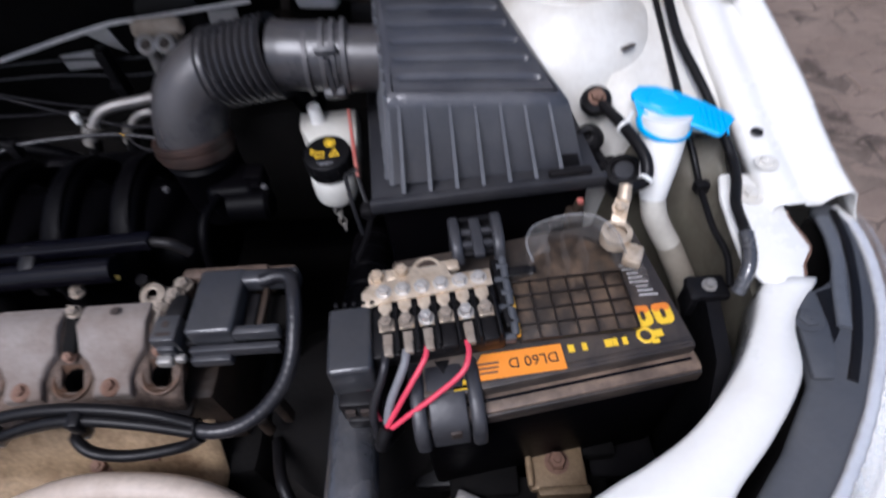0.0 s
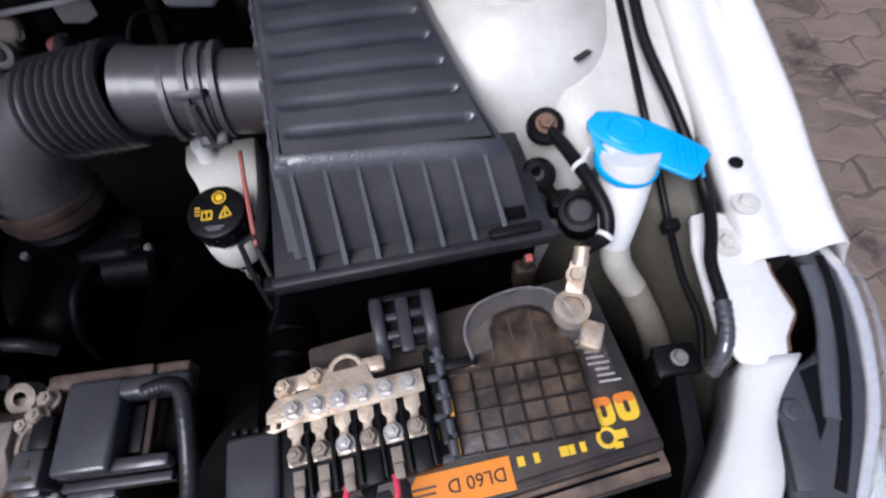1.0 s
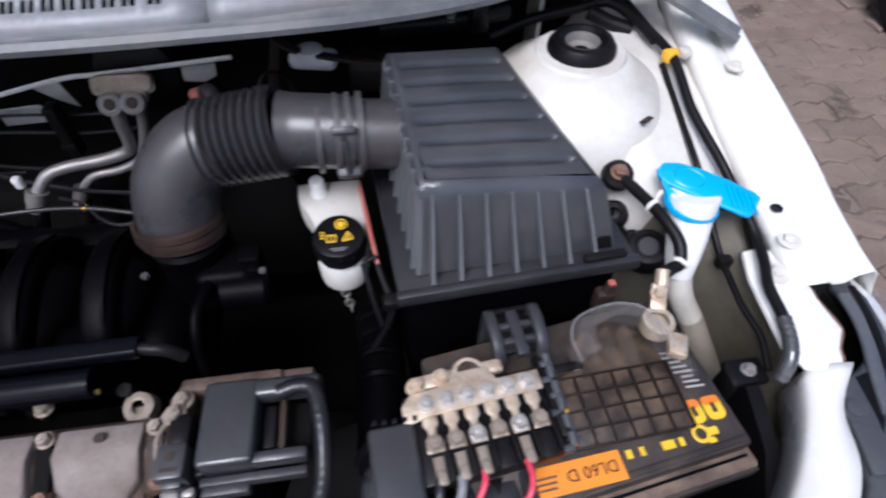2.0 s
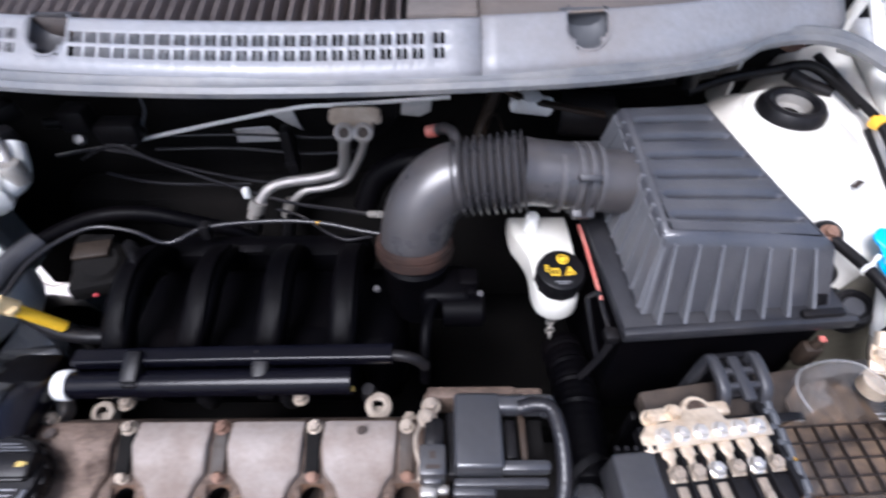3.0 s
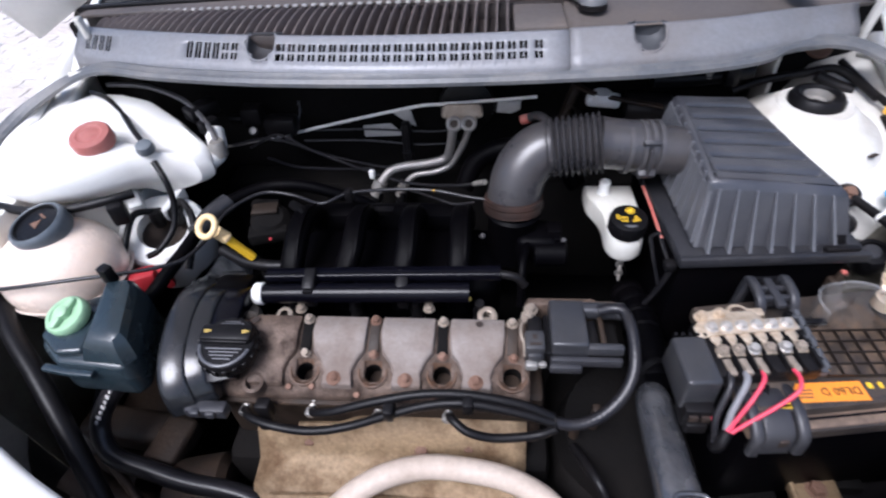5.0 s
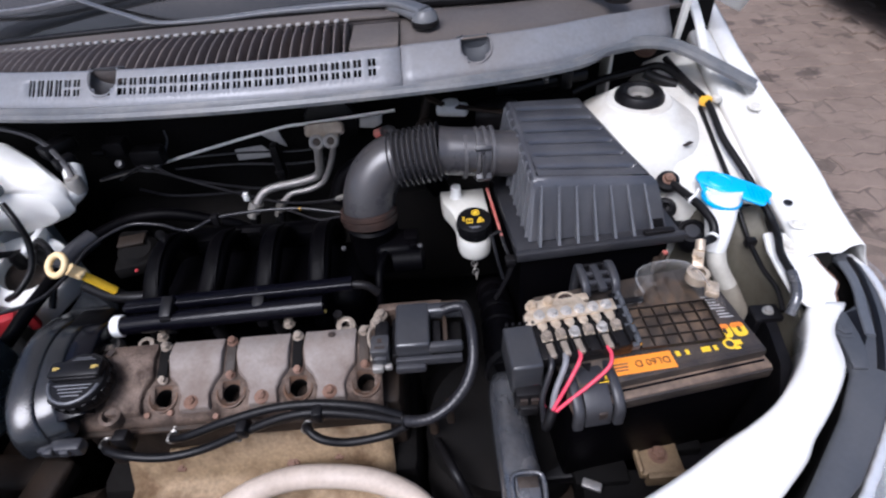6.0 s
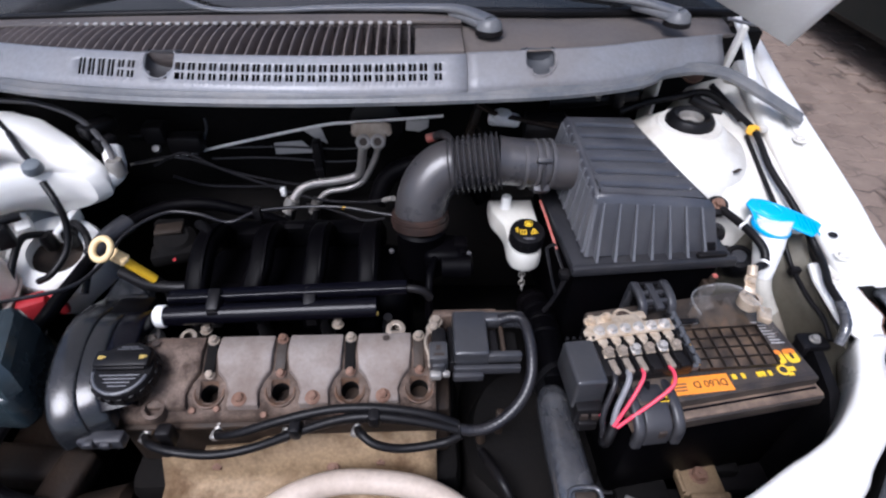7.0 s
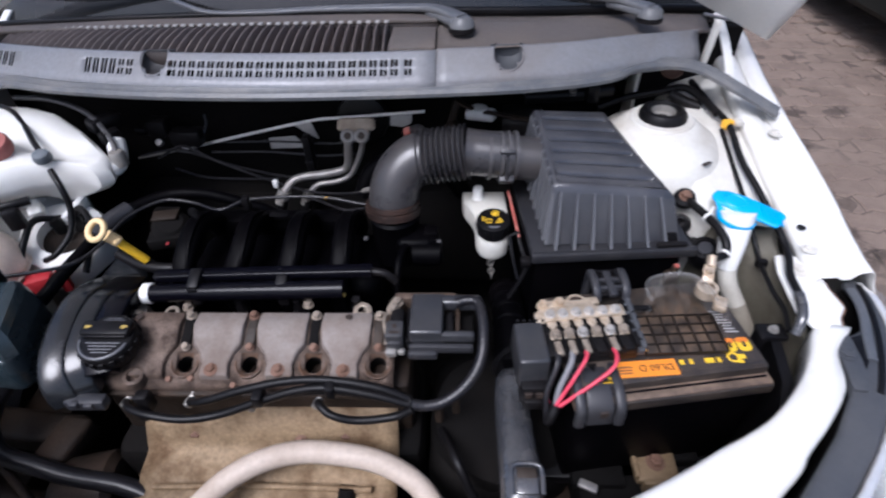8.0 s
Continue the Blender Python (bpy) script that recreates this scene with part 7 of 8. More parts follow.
HOSE = [(-0.735, 0.200, 0.745), (-0.756, 0.187, 0.72), (-0.780, 0.175, 0.692), (-0.790, 0.158, 0.67), (-0.782, 0.138, 0.652), (-0.763, 0.126, 0.64), (-0.713, 0.116, 0.63), (-0.667, 0.108, 0.62), (-0.584, 0.098, 0.61), (-0.50, 0.07, 0.58)]
part("hose", sweep(HOSE, 0.0125, 14), M_CABLE, steer, "dark hose with pale print")
for k in range(7):
    a, b = V(HOSE[1]), V(HOSE[3])
    q = a.lerp(b, 0.10 + 0.13 * k) + V((0.002, -0.0095, 0.0090))
    part("print_bar", box(q, (0.0075 if k % 2 else 0.005, 0.0045, 0.003), 0.0008, rx=50, rz=-25), M_PALE, steer, "pale printed bar")

pipes = thing("cooling_pipes", (-0.85, 0.15, 0.6), "black cooling pipes in the bay's corner", "pipe")
part("pipe", sweep([(-0.965, 0.320, 0.79), (-0.935, 0.270, 0.785), (-0.894, 0.224, 0.775), (-0.845, 0.180, 0.755), (-0.800, 0.135, 0.725), (-0.755, 0.085, 0.68), (-0.70, 0.03, 0.63), (-0.60, 0.00, 0.60), (-0.52, 0.005, 0.585)], 0.0125, 16), M_RUBBER, pipes)
part("pipe_clip", join(box((-0.955, 0.300, 0.80), (0.025, 0.035, 0.025), 0.006, rz=40)), M_BLACK, pipes)
part("rod", sweep([(-0.80, 0.15, 0.66), (-0.765, 0.115, 0.62), (-0.73, 0.085, 0.57)], 0.006, 10), M_OILY, pipes, "pale rod")
part("elbow", sweep([(-0.85, 0.12, 0.60), (-0.78, 0.10, 0.56), (-0.72, 0.10, 0.54), (-0.66, 0.12, 0.54)], 0.022, 14), M_OILY, pipes, "oily hose")
part("alternator", join(lathe([(0, 0), (0.055, 0), (0.06, 0.01), (0.06, 0.07), (0.05, 0.08), (0, 0.08)], toward((-0.70, 0.10, 0.56), (0.9, 0.2, 0)), 26)), M_OILY, pipes, "oily alternator casing")
part("rail", join(box((-0.790, 0.195, 0.585), (0.17, 0.05, 0.05), 0.012, 3, rz=-6), box((-0.722, 0.170, 0.600), (0.05, 0.07, 0.03), 0.008, 3, rz=-10)), M_OILY, pipes, "dirty brown chassis bracket")

# ---- looms, dipstick and parts behind the engine ----
loom = thing("wiring_loom", (-0.70, 0.35, 0.70), "black taped wiring loom beside the engine", "wiring")
part("trunk", sweep([(-0.755, 0.225, 0.70), (-0.742, 0.265, 0.765), (-0.722, 0.305, 0.790), (-0.708, 0.350, 0.800), (-0.700, 0.405, 0.803), (-0.684, 0.455, 0.805), (-0.640, 0.498, 0.805), (-0.585, 0.512, 0.800), (-0.53, 0.515, 0.782), (-0.47, 0.52, 0.75), (-0.43, 0.51, 0.70)], 0.0095, 14), M_RUNNER, loom)
part("sleeve", sweep([(-0.7025, 0.392, 0.803), (-0.695, 0.430, 0.805), (-0.680, 0.460, 0.806)], 0.0145, 14), M_GREY, loom, "grey taped sleeve")
part("branch", sweep([(-1.01, 0.275, 0.80), (-0.96, 0.262, 0.815), (-0.91, 0.252, 0.828), (-0.85, 0.254, 0.836), (-0.796, 0.268, 0.834), (-0.735, 0.288, 0.828), (-0.689, 0.319, 0.818), (-0.675, 0.370, 0.812), (-0.668, 0.43, 0.812), (-0.63, 0.475, 0.812), (-0.58, 0.475, 0.808), (-0.53, 0.455, 0.808), (-0.49, 0.476, 0.812), (-0.42, 0.487, 0.810), (-0.362, 0.484, 0.810), (-0.31, 0.474, 0.806), (-0.285, 0.468, 0.806)], 0.0026, 10), M_CABLE, loom)
part("clip", box((-0.492, 0.475, 0.808), (0.012, 0.014, 0.022), 0.003), M_BLACK, loom)
part("clip", box((-0.362, 0.484, 0.810), (0.0045, 0.0045, 0.0045), 0.001), M_GOLD, loom, "amber clip")
for pts, r in (([(-0.575, 0.455, 0.805), (-0.548, 0.42, 0.82), (-0.538, 0.385, 0.812), (-0.545, 0.345, 0.79), (-0.56, 0.33, 0.77)], 0.007), ([(-0.66, 0.37, 0.79), (-0.62, 0.352, 0.785), (-0.585, 0.345, 0.785), (-0.55, 0.345, 0.785)], 0.008),
               ([(-0.70, 0.34, 0.74), (-0.67, 0.36, 0.76), (-0.63, 0.37, 0.75), (-0.58, 0.37, 0.74)], 0.011)):
    part("hose", sweep(pts, r, 12), M_RUBBER, loom, "black hose")

dip = thing("dipstick", (-0.62, 0.345, 0.75), "yellow oil dipstick with cream ring handle", "dipstick")
dm = toward((-0.640, 0.334, 0.866), (-0.1, -0.62, 0.78))
rg = []
for i in range(28):
    a = 2 * math.pi * i / 28
    rg.append([V(((0.0118 + 0.0042 * math.cos(b)) * math.cos(a), (0.0135 + 0.0042 * math.cos(b)) * math.sin(a), 0.0042 * math.sin(b))) for b in [2 * math.pi * j / 10 for j in range(10)]])
rg.append(rg[0])
part("ring", turned(loft(rg, False), dm), M_CREAM, dip, "cream ring handle")
part("collar", join(sweep([(-0.634, 0.339, 0.853), (-0.626, 0.343, 0.838)], 0.0085, 12, 3), box((-0.628, 0.340, 0.844), (0.022, 0.010, 0.006), 0.002, rz=-30)), M_CREAM, dip)
part("shaft", sweep([(-0.630, 0.341, 0.845), (-0.618, 0.346, 0.820), (-0.606, 0.351, 0.795)], 0.0062, 12), M_YELLOW, dip, "yellow shaft")
part("tube", sweep([(-0.607, 0.351, 0.797), (-0.598, 0.352, 0.775), (-0.59, 0.34, 0.70)], 0.0055, 10), M_DARK, dip, "dark guide tube")

thermo = thing("thermostat_housing", (-0.62, 0.44, 0.70), "grey metal thermostat housing, its shade painted near black", "thermostat")
part("body", join(lathe([(0, 0), (0.026, 0), (0.030, 0.01), (0.030, 0.03), (0.02, 0.04), (0, 0.04)], toward((-0.62, 0.455, 0.755), (0.2, -0.3, 1)), 20), box((-0.615, 0.43, 0.77), (0.06, 0.03, 0.02), 0.004, rz=15), box((-0.63, 0.475, 0.785), (0.045, 0.02, 0.02), 0.005)), M_DARK, thermo)
part("flange", box((-0.622, 0.455, 0.7975), (0.04, 0.025, 0.005), 0.002, rz=10), M_OILY, thermo)
part("led", disc((-0.598, 0.398, 0.786), (0, -0.3, 1), 0.0028, 0.002, n=10), M_REDW, thermo, "small red plug pin")

aircon = thing("aircon_pipes", (-0.33, 0.60, 0.72), "bare aluminium air conditioning pipes at the bulkhead", "pipes")
part("gasket", lathe([(0.046, 0.0), (0.044, 0.012), (0.034, 0.016), (0.0, 0.016)], toward((-0.316, 0.640, 0.870), (0, -1, 0.1)), 32), M_RUBBER, aircon, "black rubber gasket")
part("block", join(prism([(-0.354, 0.006), (-0.354, 0.016), (-0.346, 0.020), (-0.298, 0.020), (-0.290, 0.016), (-0.290, 0.006), (-0.298, 0.000), (-0.300, -0.012), (-0.345, -0.012), (-0.347, 0.000)], 0.014, 0.026, 0.003, 3, m=pose(0, 0.615, 0.862, 65)), *[nut((x, 0.597, 0.876), (0, -0.9, 0.45), 0.005, 0.004, 0.007) for x in (-0.348, -0.296)]), M_LUG, aircon, "aluminium flange block")
for x in (-0.334, -0.311):
    part("port", lathe([(0.012, -0.004), (0.0125, 0.006), (0.009, 0.008), (0.006, 0.006), (0.0, 0.006)], toward((x, 0.582, 0.866), (0, -0.8, 0.6)), 20), M_PIPE, aircon)
    part("port_hole", disc((x, 0.5768, 0.8698), (0, -0.8, 0.6), 0.0062, 0.0015, n=16), M_OILY, aircon, "dark threaded hole")
part("pipe", sweep([(-0.336, 0.590, 0.862), (-0.340, 0.590, 0.835), (-0.346, 0.597, 0.805), (-0.356, 0.600, 0.789), (-0.385, 0.596, 0.783), (-0.425, 0.590, 0.781), (-0.447, 0.583, 0.777), (-0.461, 0.575, 0.764), (-0.469, 0.570, 0.752)], 0.0073, 14), M_PIPE, aircon)
part("pipe", sweep([(-0.310, 0.590, 0.862), (-0.318, 0.592, 0.832), (-0.332, 0.597, 0.800), (-0.348, 0.600, 0.775), (-0.375, 0.598, 0.764), (-0.405, 0.596, 0.760), (-0.422, 0.592, 0.748), (-0.432, 0.590, 0.735)], 0.0054, 14), M_PIPE, aircon)
for p, w, r in (((-0.469, 0.570, 0.752), (-0.4, -0.25, -0.8), 0.012), ((-0.432, 0.590, 0.735), (-0.4, -0.2, -0.8), 0.0095)):
    part("fitting", lathe([(0, -0.012), (r, -0.012), (r, 0.004), (r * 0.85, 0.006), (r * 0.85, 0.016), (0, 0.016)], toward(p, w), 14), M_STEEL, aircon, "dull steel fitting")
part("bleeder", box((-0.478, 0.575, 0.776), (0.010, 0.010, 0.016), 0.003), M_TANK, aircon, "white plastic bleeder cap")
for a, b in (((-0.469, 0.568, 0.745), (-0.50, 0.55, 0.66)), ((-0.432, 0.588, 0.728), (-0.45, 0.57, 0.66))):
    part("hose", sweep([a, tuple(lerp(p, q, 0.5) for p, q in zip(a, b)), b], 0.009, 12), M_RUBBER, aircon, "black hose")

strake = thing("bulkhead_strip", (-0.45, 0.62, 0.80), "bare metal strip along the bulkhead", "metal strip")
part("strip", sweep([(-0.66, 0.630, 0.815), (-0.631, 0.627, 0.823), (-0.517, 0.625, 0.850), (-0.402, 0.622, 0.8755), (-0.360, 0.619, 0.881), (-0.318, 0.617, 0.8845), (-0.205, 0.616, 0.893)], 1.0, per=5, section=rrect(0.0036, 0.0050, 0.0012)), M_BRIGHT, strake)
part("tail", sweep([(-0.75, 0.635, 0.795), (-0.66, 0.630, 0.815)], 0.0022, 8, 3), M_STEEL, strake)
for at, poly in (((-0.42, 0.648, 0.80), [(-0.498, 0.806), (-0.498, 0.828), (-0.449, 0.832), (-0.428, 0.808)]),
                 ((-0.41, 0.650, 0.83), [(-0.450, 0.856), (-0.414, 0.859), (-0.405, 0.824), (-0.424, 0.835)]),
                 ((-0.25, 0.628, 0.86), [(-0.268, 0.862), (-0.266, 0.880), (-0.228, 0.882), (-0.230, 0.866), (-0.245, 0.859)])):
    pad = thing("foil_patch", at, "pale foil patch stuck on the bulkhead", "foil patch", "foil patches")
    part("foil", prism(poly, 0.0, 0.003, 0.001, m=pose(0, at[1], 0, 90)), M_FOIL, pad)
sensor = thing("level_sensor", (0.13, 0.30, 0.78), "small dirty sensor with red tip behind the battery", "sensor")
part("body", join(box((0.143, 0.316, 0.790), (0.018, 0.014, 0.03), 0.004), lathe([(0, 0), (0.005, 0), (0.005, 0.012), (0, 0.012)], toward((0.144, 0.316, 0.803), (0.2, 0, 1)), 14)), M_OILY, sensor)
part("tip", box((0.146, 0.316, 0.816), (0.006, 0.006, 0.004), 0.001), M_REDROD, sensor, "dull red tip")
valve = thing("vacuum_valve", (-0.66, 0.61, 0.83), "black vacuum valve on the bulkhead", "valve")
part("body", join(box((-0.672, 0.612, 0.872), (0.034, 0.03, 0.030), 0.005), box((-0.630, 0.615, 0.850), (0.055, 0.028, 0.030), 0.006), lathe([(0, 0), (0.007, 0), (0.007, 0.02), (0, 0.02)], toward((-0.690, 0.605, 0.868), (-1, 0, 0)), 12)), M_BLACK, valve)
part("cap", lathe([(0, 0.008), (0.006, 0.007), (0.007, 0), (0, 0)], toward((-0.67, 0.594, 0.85), (0, -0.6, 0.6)), 14), M_CLAMP, valve)
cables = thing("bulkhead_cables", (-0.5, 0.58, 0.70), "thin black cables along the bulkhead", "cables")
for pts, r in (([(-0.69, 0.60, 0.815), (-0.63, 0.590, 0.845), (-0.58, 0.585, 0.82), (-0.50, 0.58, 0.785), (-0.42, 0.57, 0.762), (-0.34, 0.53, 0.785), (-0.287, 0.47, 0.835)], 0.0022),
               ([(-0.64, 0.592, 0.84), (-0.56, 0.60, 0.80), (-0.47, 0.60, 0.775), (-0.38, 0.60, 0.765)], 0.0020),
               ([(-0.60, 0.62, 0.815), (-0.50, 0.625, 0.812), (-0.40, 0.62, 0.806), (-0.33, 0.615, 0.812)], 0.0020),
               ([(-0.58, 0.63, 0.83), (-0.48, 0.632, 0.829), (-0.38, 0.628, 0.826), (-0.33, 0.62, 0.835)], 0.0020),
               ([(-0.66, 0.59, 0.80), (-0.62, 0.60, 0.775), (-0.56, 0.60, 0.77), (-0.48, 0.60, 0.77)], 0.0022),
               ([(-0.72, 0.60, 0.82), (-0.66, 0.595, 0.835), (-0.62, 0.60, 0.83), (-0.60, 0.63, 0.86), (-0.60, 0.64, 0.88)], 0.0020),
               ([(-0.44, 0.565, 0.755), (-0.40, 0.54, 0.765), (-0.36, 0.49, 0.79), (-0.33, 0.47, 0.795), (-0.30, 0.475, 0.795)], 0.0018)):
    part("cable", sweep(pts, r, 8), M_CABLE, cables)
part("cable_guide", join(box((-0.418, 0.615, 0.815), (0.014, 0.02, 0.07), 0.003), box((-0.418, 0.604, 0.80), (0.016, 0.006, 0.006), 0.001)), M_BLACK, cables)
part("tin_tip", sweep([(-0.30, 0.485, 0.822), (-0.284, 0.468, 0.838)], 0.0042, 10, 3), M_STEEL, cables)
booster = thing("bulkhead_hose", (-0.25, 0.55, 0.80), "thick black hose behind the intake", "hose")
part("hose", sweep([(-0.32, 0.56, 0.76), (-0.30, 0.575, 0.80), (-0.26, 0.575, 0.825), (-0.21, 0.565, 0.83), (-0.17, 0.55, 0.82), (-0.14, 0.54, 0.78)], 0.016, 16), M_RUNNER, booster)
motor = thing("wiper_linkage", (-0.08, 0.59, 0.86), "wiper linkage with pale cast part behind the intake hose", "wiper linkage")
part("casting", join(box((-0.112, 0.575, 0.908), (0.050, 0.024, 0.018), 0.007, 3, rz=-12), lathe([(0, 0), (0.016, 0), (0.014, 0.008), (0, 0.01)], pose(-0.115, 0.575, 0.912), 16)), M_TANK, motor, "pale casting")
part("arm", sweep([(-0.150, 0.590, 0.925), (-0.125, 0.572, 0.919), (-0.07, 0.560, 0.912), (-0.03, 0.558, 0.905)], 1.0, per=5, section=rrect(0.010, 0.004, 0.001)), M_OILY, motor, "brown metal arm")
part("motor", lathe([(0, 0), (0.024, 0), (0.027, 0.006), (0.027, 0.06), (0.02, 0.066), (0, 0.066)], toward((-0.075, 0.592, 0.885), (1, -0.1, 0.0)), 22), M_BLACK, motor)
part("bracket", join(box((-0.16, 0.60, 0.88), (0.012, 0.02, 0.08), 0.003, ry=15), sweep([(-0.18, 0.54, 0.875), (-0.165, 0.56, 0.90), (-0.15, 0.58, 0.89), (-0.14, 0.59, 0.86)], 0.002, 8)), M_OILY, motor)
part("screw", nut((0.035, 0.595, 0.935), (0, -0.5, 1), 0.006, 0.005, 0.008), M_STEEL, motor)
part("cross_tube", sweep([(-0.04, 0.600, 0.925), (0.03, 0.600, 0.928), (0.10, 0.610, 0.932)], 0.012, 12), M_BLACK, motor)
part("link", box((0.065, 0.60, 0.935), (0.02, 0.04, 0.03), 0.005), M_BLACK, motor)

# ---- right inner wing: cables, clips, bracket ----
wing = thing("wing_cables", (0.28, 0.4, 0.78), "black bonnet cable and hose along the inner wing", "cables")
part("hose", sweep([(0.236, 0.640, 0.930), (0.252, 0.580, 0.917), (0.264, 0.528, 0.908), (0.268, 0.470, 0.884), (0.279, 0.415, 0.864), (0.288, 0.372, 0.845), (0.293, 0.340, 0.831), (0.286, 0.312, 0.830), (0.276, 0.285, 0.829), (0.274, 0.255, 0.826), (0.270, 0.238, 0.823)], 0.0048, 12), M_RUBBER, wing)
part("hose_end", sweep([(0.274, 0.255, 0.826), (0.271, 0.236, 0.822), (0.266, 0.222, 0.816), (0.260, 0.212, 0.800)], lambda t: 0.0062 + 0.0004 * math.sin(t * 60), 12), M_DUCT, wing, "ribbed hose end")
part("cable", sweep([(0.258, 0.535, 0.898), (0.258, 0.470, 0.876), (0.257, 0.410, 0.858), (0.268, 0.375, 0.822), (0.271, 0.345, 0.803), (0.268, 0.315, 0.800), (0.266, 0.285, 0.798), (0.268, 0.255, 0.796), (0.262, 0.225, 0.79)], 0.0033, 10), M_RUBBER, wing)
part("cable_clip", box((0.270, 0.335, 0.803), (0.014, 0.010, 0.012), 0.002), M_BLACK, wing)
part("clip", box((0.2635, 0.534, 0.908), (0.016, 0.014, 0.014), 0.004, rz=20), M_GOLD, wing, "yellow plastic clip")
part("clip", box((0.281, 0.538, 0.908), (0.012, 0.014, 0.010), 0.003, rz=20), M_BAY, wing, "pale clip")
part("rear_cable", sweep([(0.085, 0.620, 0.895), (0.122, 0.628, 0.905), (0.150, 0.630, 0.911), (0.185, 0.630, 0.917), (0.222, 0.626, 0.925), (0.245, 0.600, 0.918), (0.256, 0.560, 0.912)], 0.0062, 12), M_RUBBER, wing)
part("rear_sleeve", sweep([(0.200, 0.622, 0.917), (0.222, 0.612, 0.908), (0.246, 0.600, 0.903)], 0.0085, 12), M_BLACK, wing)
part("rear_hole", lathe([(0.014, 0.003), (0.018, 0.004), (0.019, 0.0), (0.0, -0.001)], toward((0.208, 0.660, 0.943), (-0.1, -0.6, 0.8)), 20), M_RUST, wing)
part("data_sticker", box((0.213, 0.457, 0.8865), (0.017, 0.006, 0.0012), 0.0002, rz=35, rx=-8, ry=3), M_INK, wing, "small dark sticker")
guard = thing("side_guard", (0.24, 0.17, 0.55), "black plastic guard beside the battery", "guard panel")
part("panel", loft([[(0.232, 0.245, 0.50), (0.222, 0.16, 0.50), (0.190, 0.085, 0.50), (0.12, 0.035, 0.50), (0.13, 0.025, 0.50), (0.20, 0.075, 0.50), (0.235, 0.155, 0.50), (0.245, 0.245, 0.50)],
                    [(0.244, 0.240, 0.785), (0.236, 0.165, 0.770), (0.205, 0.10, 0.76), (0.135, 0.048, 0.75), (0.145, 0.038, 0.75), (0.215, 0.09, 0.76), (0.248, 0.16, 0.770), (0.256, 0.24, 0.785)]]), M_BLACK, guard)
part("bracket", join(box((0.245, 0.229, 0.783), (0.034, 0.024, 0.010), 0.003), box((0.231, 0.226, 0.772), (0.008, 0.02, 0.03), 0.002)), M_BLACK, guard)
part("nut", nut((0.246, 0.229, 0.789), (0, 0, 1), 0.0050, 0.005, 0.0066), M_STEEL, guard, "shiny nut")
mountr = thing("mount_bracket", (0.12, 0.135, 0.58), "rusty steel mount bracket below the battery", "bracket")
part("plate", join(box((0.132, 0.144, 0.610), (0.056, 0.050, 0.012), 0.003), box((0.136, 0.116, 0.610), (0.050, 0.008, 0.024), 0.002), box((0.128, 0.172, 0.616), (0.050, 0.008, 0.016), 0.002), box((0.105, 0.146, 0.618), (0.006, 0.05, 0.010), 0.002)), M_BRACKET, mountr)
part("bolt", nut((0.133, 0.144, 0.617), (0, 0, 1), 0.009, 0.008, 0.012), M_RUST, mountr)
part("arm", join(box((0.060, 0.135, 0.590), (0.07, 0.03, 0.02), 0.004), box((0.17, 0.16, 0.600), (0.05, 0.02, 0.02), 0.004), box((0.12, 0.19, 0.60), (0.10, 0.02, 0.03), 0.004)), M_DARK, mountr)
MOUNT_SHIFT = V((-0.024, -0.014, 0.024))
part("tag", box((0.043, 0.116, 0.606), (0.024, 0.012, 0.006), 0.002, rz=-25), M_PIPE, mountr, "pale metal tag")
part("support", box((0.11, 0.15, 0.47), (0.16, 0.12, 0.24), 0.02), M_DARK, mountr)
mountr.location += MOUNT_SHIFT
subframe = thing("subframe_beam", (0.04, 0.12, 0.45), "brown dusty steel beam low in the bay", "steel beam")
part("beam", sweep([(-0.13, 0.128, 0.530), (-0.03, 0.116, 0.538), (0.06, 0.104, 0.536), (0.14, 0.078, 0.530)], 1.0, per=5, section=rrect(0.05, 0.06, 0.018, 4)), M_OILY, subframe)
part("foot", box((0.0, 0.112, 0.42), (0.06, 0.05, 0.20), 0.01), M_DARK, subframe)
tray = thing("battery_tray", (0.09, 0.21, 0.58), "black plastic battery tray, dirty", "battery tray")
part("tray", join(box((0.09, 0.205, 0.604), (0.25, 0.17, 0.02), 0.004), box((0.09, 0.285, 0.66), (0.22, 0.010, 0.12), 0.003)), M_BLACK, tray)
part("leg", box((0.09, 0.22, 0.47), (0.10, 0.10, 0.26), 0.01), M_DARK, tray)
gearbox = thing("gearbox", (-0.08, 0.25, 0.4), "dark oily gearbox casing", "gearbox")
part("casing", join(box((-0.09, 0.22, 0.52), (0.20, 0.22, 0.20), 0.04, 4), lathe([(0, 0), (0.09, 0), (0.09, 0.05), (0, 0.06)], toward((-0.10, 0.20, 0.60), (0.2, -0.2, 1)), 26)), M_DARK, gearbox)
part("cable", sweep([(-0.17, 0.16, 0.66), (-0.15, 0.11, 0.68), (-0.13, 0.08, 0.65), (-0.10, 0.05, 0.60)], 0.006, 10), M_RUBBER, gearbox)
part("sensor", join(box((-0.150, 0.172, 0.712), (0.010, 0.012, 0.045), 0.003), lathe([(0, 0), (0.006, 0), (0.006, 0.03), (0, 0.03)], pose(-0.172, 0.165, 0.68), 12)), M_OILY, gearbox, "rusty sensor")

# ---- the next car, dark, on the paving ----
other = thing("parked_car", (3.05, 3.2, 0.0), "dark green parked car, dusty", "car")
side = [(2.30, 0.20), (2.22, 0.26), (2.20, 0.50), (2.18, 0.70), (2.22, 0.92), (2.40, 1.0), (3.7, 1.0), (3.88, 0.9), (3.9, 0.3), (3.8, 0.20)]
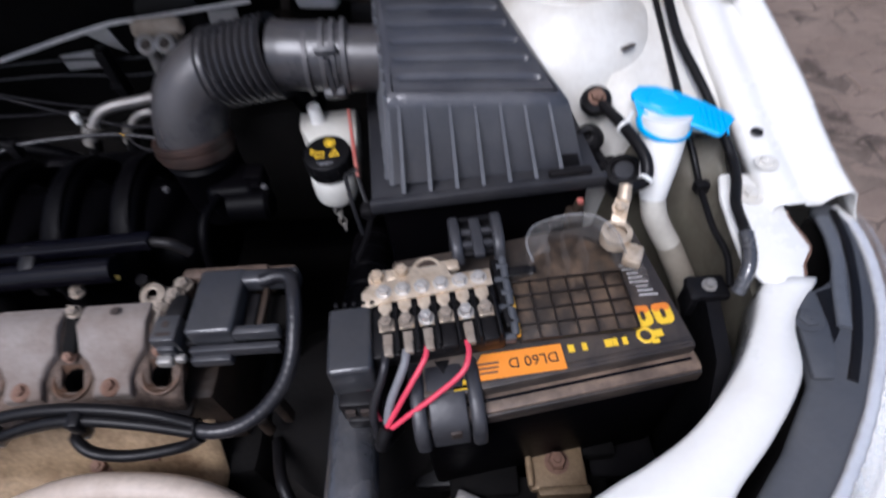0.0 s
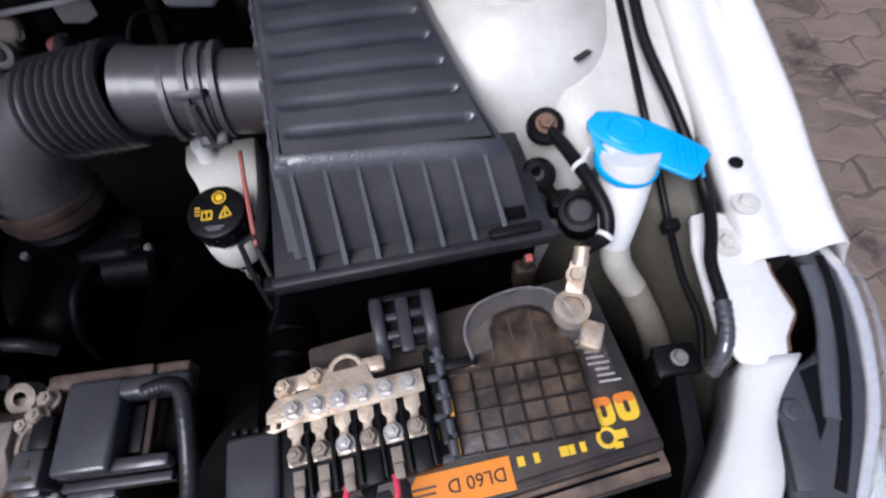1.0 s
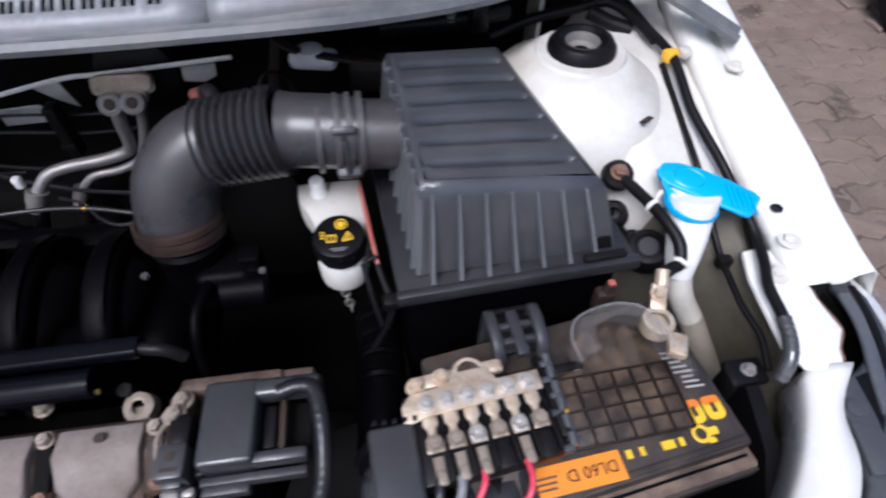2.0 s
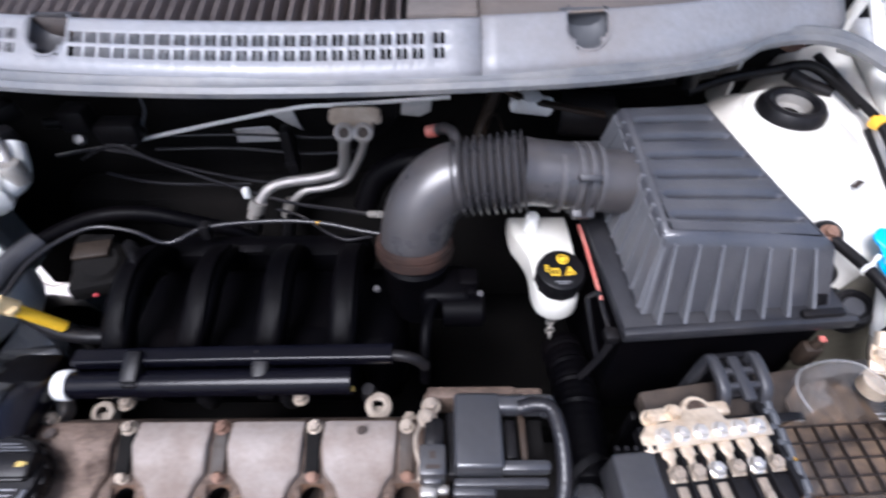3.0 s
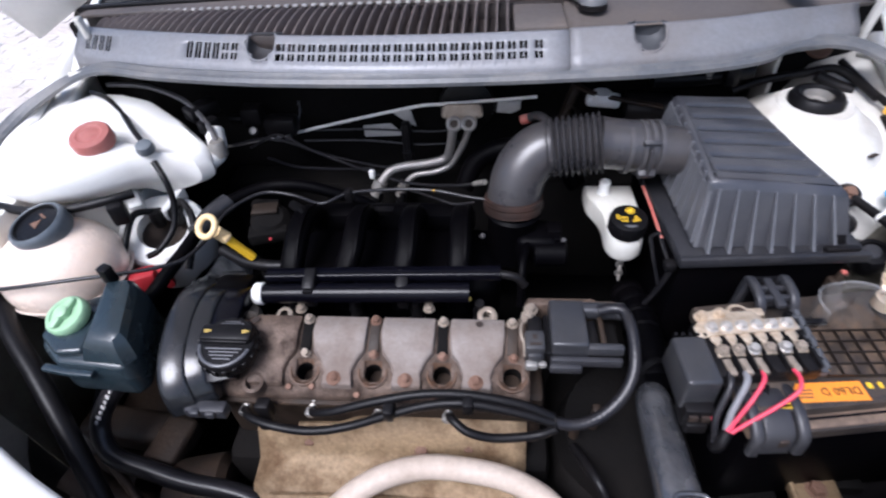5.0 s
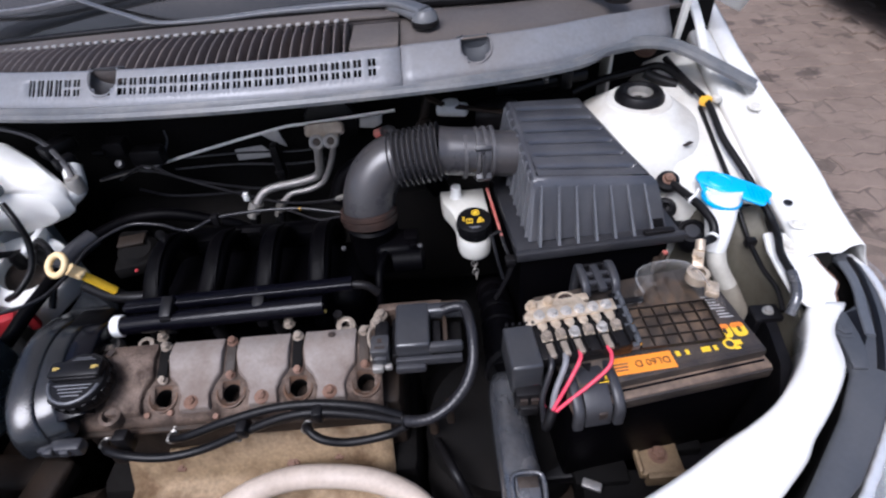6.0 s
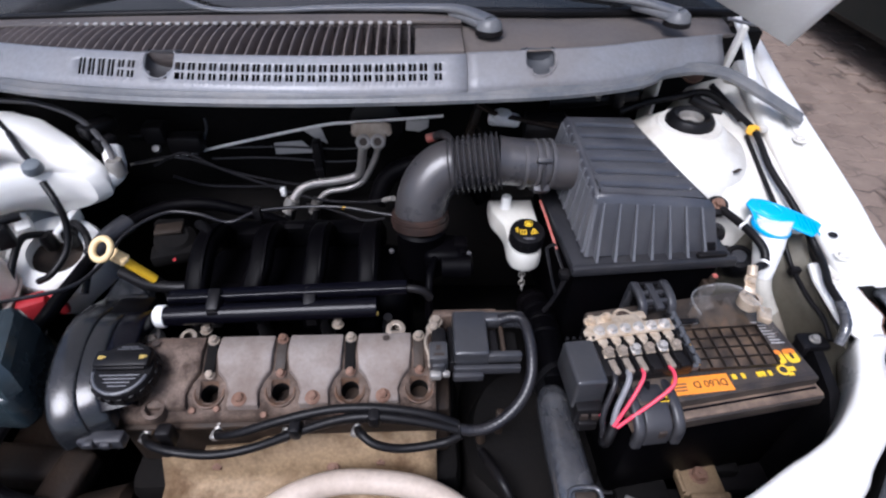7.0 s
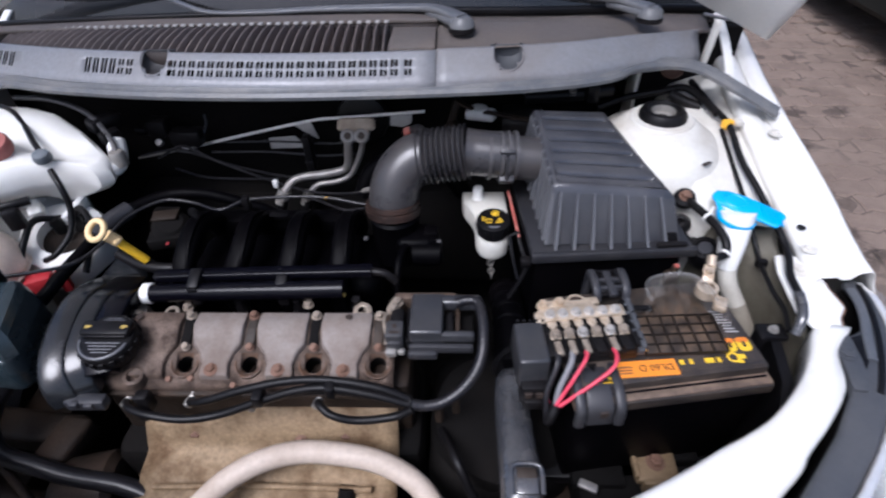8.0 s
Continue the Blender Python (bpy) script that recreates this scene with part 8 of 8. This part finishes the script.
part("body", loft([[(lerp(x, 3.05, 0.12), y, z) for x, z in side] if y in (1.35, 5.3) else [(x, y, z) for x, z in side] for y in (1.35, 1.6, 2.4, 4.4, 5.1, 5.3)]), M_DARKCAR, other)
part("cabin", loft([[(2.42, y0, 0.98), (2.6, y1, 1.45), (3.5, y1, 1.45), (3.68, y0, 0.98)] for y0, y1 in ((2.3, 2.9), (4.9, 4.5))]), M_GLASS, other)
for x in (2.32, 3.78):
    for y in (1.95, 4.45):
        w = part("wheel", lathe([(0.10, -0.09), (0.17, -0.095), (0.28, -0.09), (0.30, -0.06), (0.30, 0.06), (0.28, 0.09), (0.17, 0.095), (0.10, 0.09)], toward((x, y, 0.30), (1, 0, 0)), 28), M_RUBBER, other, "black tyre")
        part("rim", lathe([(0, -0.05), (0.17, -0.07), (0.17, 0.07), (0, 0.05)], toward((x, y, 0.30), (1, 0, 0)), 20), M_STEEL, w)
for x in (2 * MID - 0.36, 0.36):
    for y in (0.42, 2.75):
        xx = x - 0.02 if x > 0 else x + 0.02
        w = part("wheel", lathe([(0.10, -0.08), (0.17, -0.085), (0.27, -0.08), (0.29, -0.05), (0.29, 0.05), (0.27, 0.08), (0.17, 0.085), (0.10, 0.08)], toward((xx, y, 0.28), (1, 0, 0)), 28), M_RUBBER, car, "black tyre")
        part("rim", lathe([(0, -0.05), (0.17, -0.07), (0.17, 0.07), (0, 0.05)], toward((xx, y, 0.28), (1, 0, 0)), 20), M_STEEL, w)

# ---- paving blocks of the yard ----
rnd = random.Random(4)
PL, PW = 0.222, 0.112


def paver_outline(inset):
    """A block whose long sides wave so that rows lock into one another."""
    l, w = PL / 2 - inset, PW / 2 - inset
    low = [(lerp(-l, l, t), -w + 0.011 * math.sin(4 * math.pi * t)) for t in steps(0, 1, 8)]
    high = [(lerp(l, -l, t), w - 0.011 * math.sin(4 * math.pi * t)) for t in steps(0, 1, 8)]
    return low + [(l + 0.004, 0.0)] + high + [(-l + 0.004, 0.0)]


blocks = []
for k in range(4):
    lowr = [(x, y, -0.02) for x, y in paver_outline(0.0012)]
    midr = [(x + rnd.uniform(-0.0015, 0.0015), y + rnd.uniform(-0.0015, 0.0015), 0.016 + rnd.uniform(-0.002, 0.001)) for x, y in paver_outline(0.002)]
    topr = [(x + rnd.uniform(-0.003, 0.003), y + rnd.uniform(-0.002, 0.002), 0.020 + rnd.uniform(-0.0025, 0.0015)) for x, y in paver_outline(0.0085)]
    bm = loft([lowr, midr, topr])
    me = bpy.data.meshes.new("paver")
    bm.to_mesh(me)
    bm.free()
    me.materials.append(M_PAVER)
    blocks.append(me)
near, far = [], []
for i in range(34):
    for j in range(60):
        y = -0.6 + PW * j
        x = 0.55 + PL * (i % 17) + (PL / 2 if j % 2 else 0)
        if i >= 17:
            x = -1.35 - PL * (i % 17) - (PL / 2 if j % 2 else 0)
        (near if (0.8 < x < 2.25 and 0.2 < y < 3.7 and len(near) < 300) else far).append((x, y))
for x, y in near:
    ob = new("paver", blocks[rnd.randrange(4)])
    ob.parent = ground
    ob.location = (x + rnd.uniform(-0.002, 0.002), y + rnd.uniform(-0.002, 0.002), -0.009 + rnd.uniform(-0.003, 0.003))
    ob.rotation_euler = (rnd.uniform(-0.015, 0.015), rnd.uniform(-0.015, 0.015), rnd.uniform(-0.02, 0.02))
vt, fc = [], []
for x, y in far:
    m = pose(x, y, -0.009 + rnd.uniform(-0.003, 0.003), rnd.uniform(-0.8, 0.8), rnd.uniform(-0.8, 0.8), rnd.uniform(-1, 1))
    b0 = len(vt)
    src = blocks[rnd.randrange(4)]
    vt += [tuple(m @ v.co) for v in src.vertices]
    fc += [[b0 + q for q in p.vertices] for p in src.polygons]
me = bpy.data.meshes.new("pavers")
me.from_pydata(vt, [], fc)
me.materials.append(M_PAVER)
me.materials.append(M_SUNPAVER)
# Blocks left of the car get the copy with sun in its colour.
for q in me.polygons:
    q.material_index = 1 if me.vertices[q.vertices[0]].co.x < -1.0 else 0
rest = new("pavers", me)
rest.parent = ground
rest.location = (0, 0, 0.012)
tagged(rest, kind="stuff")
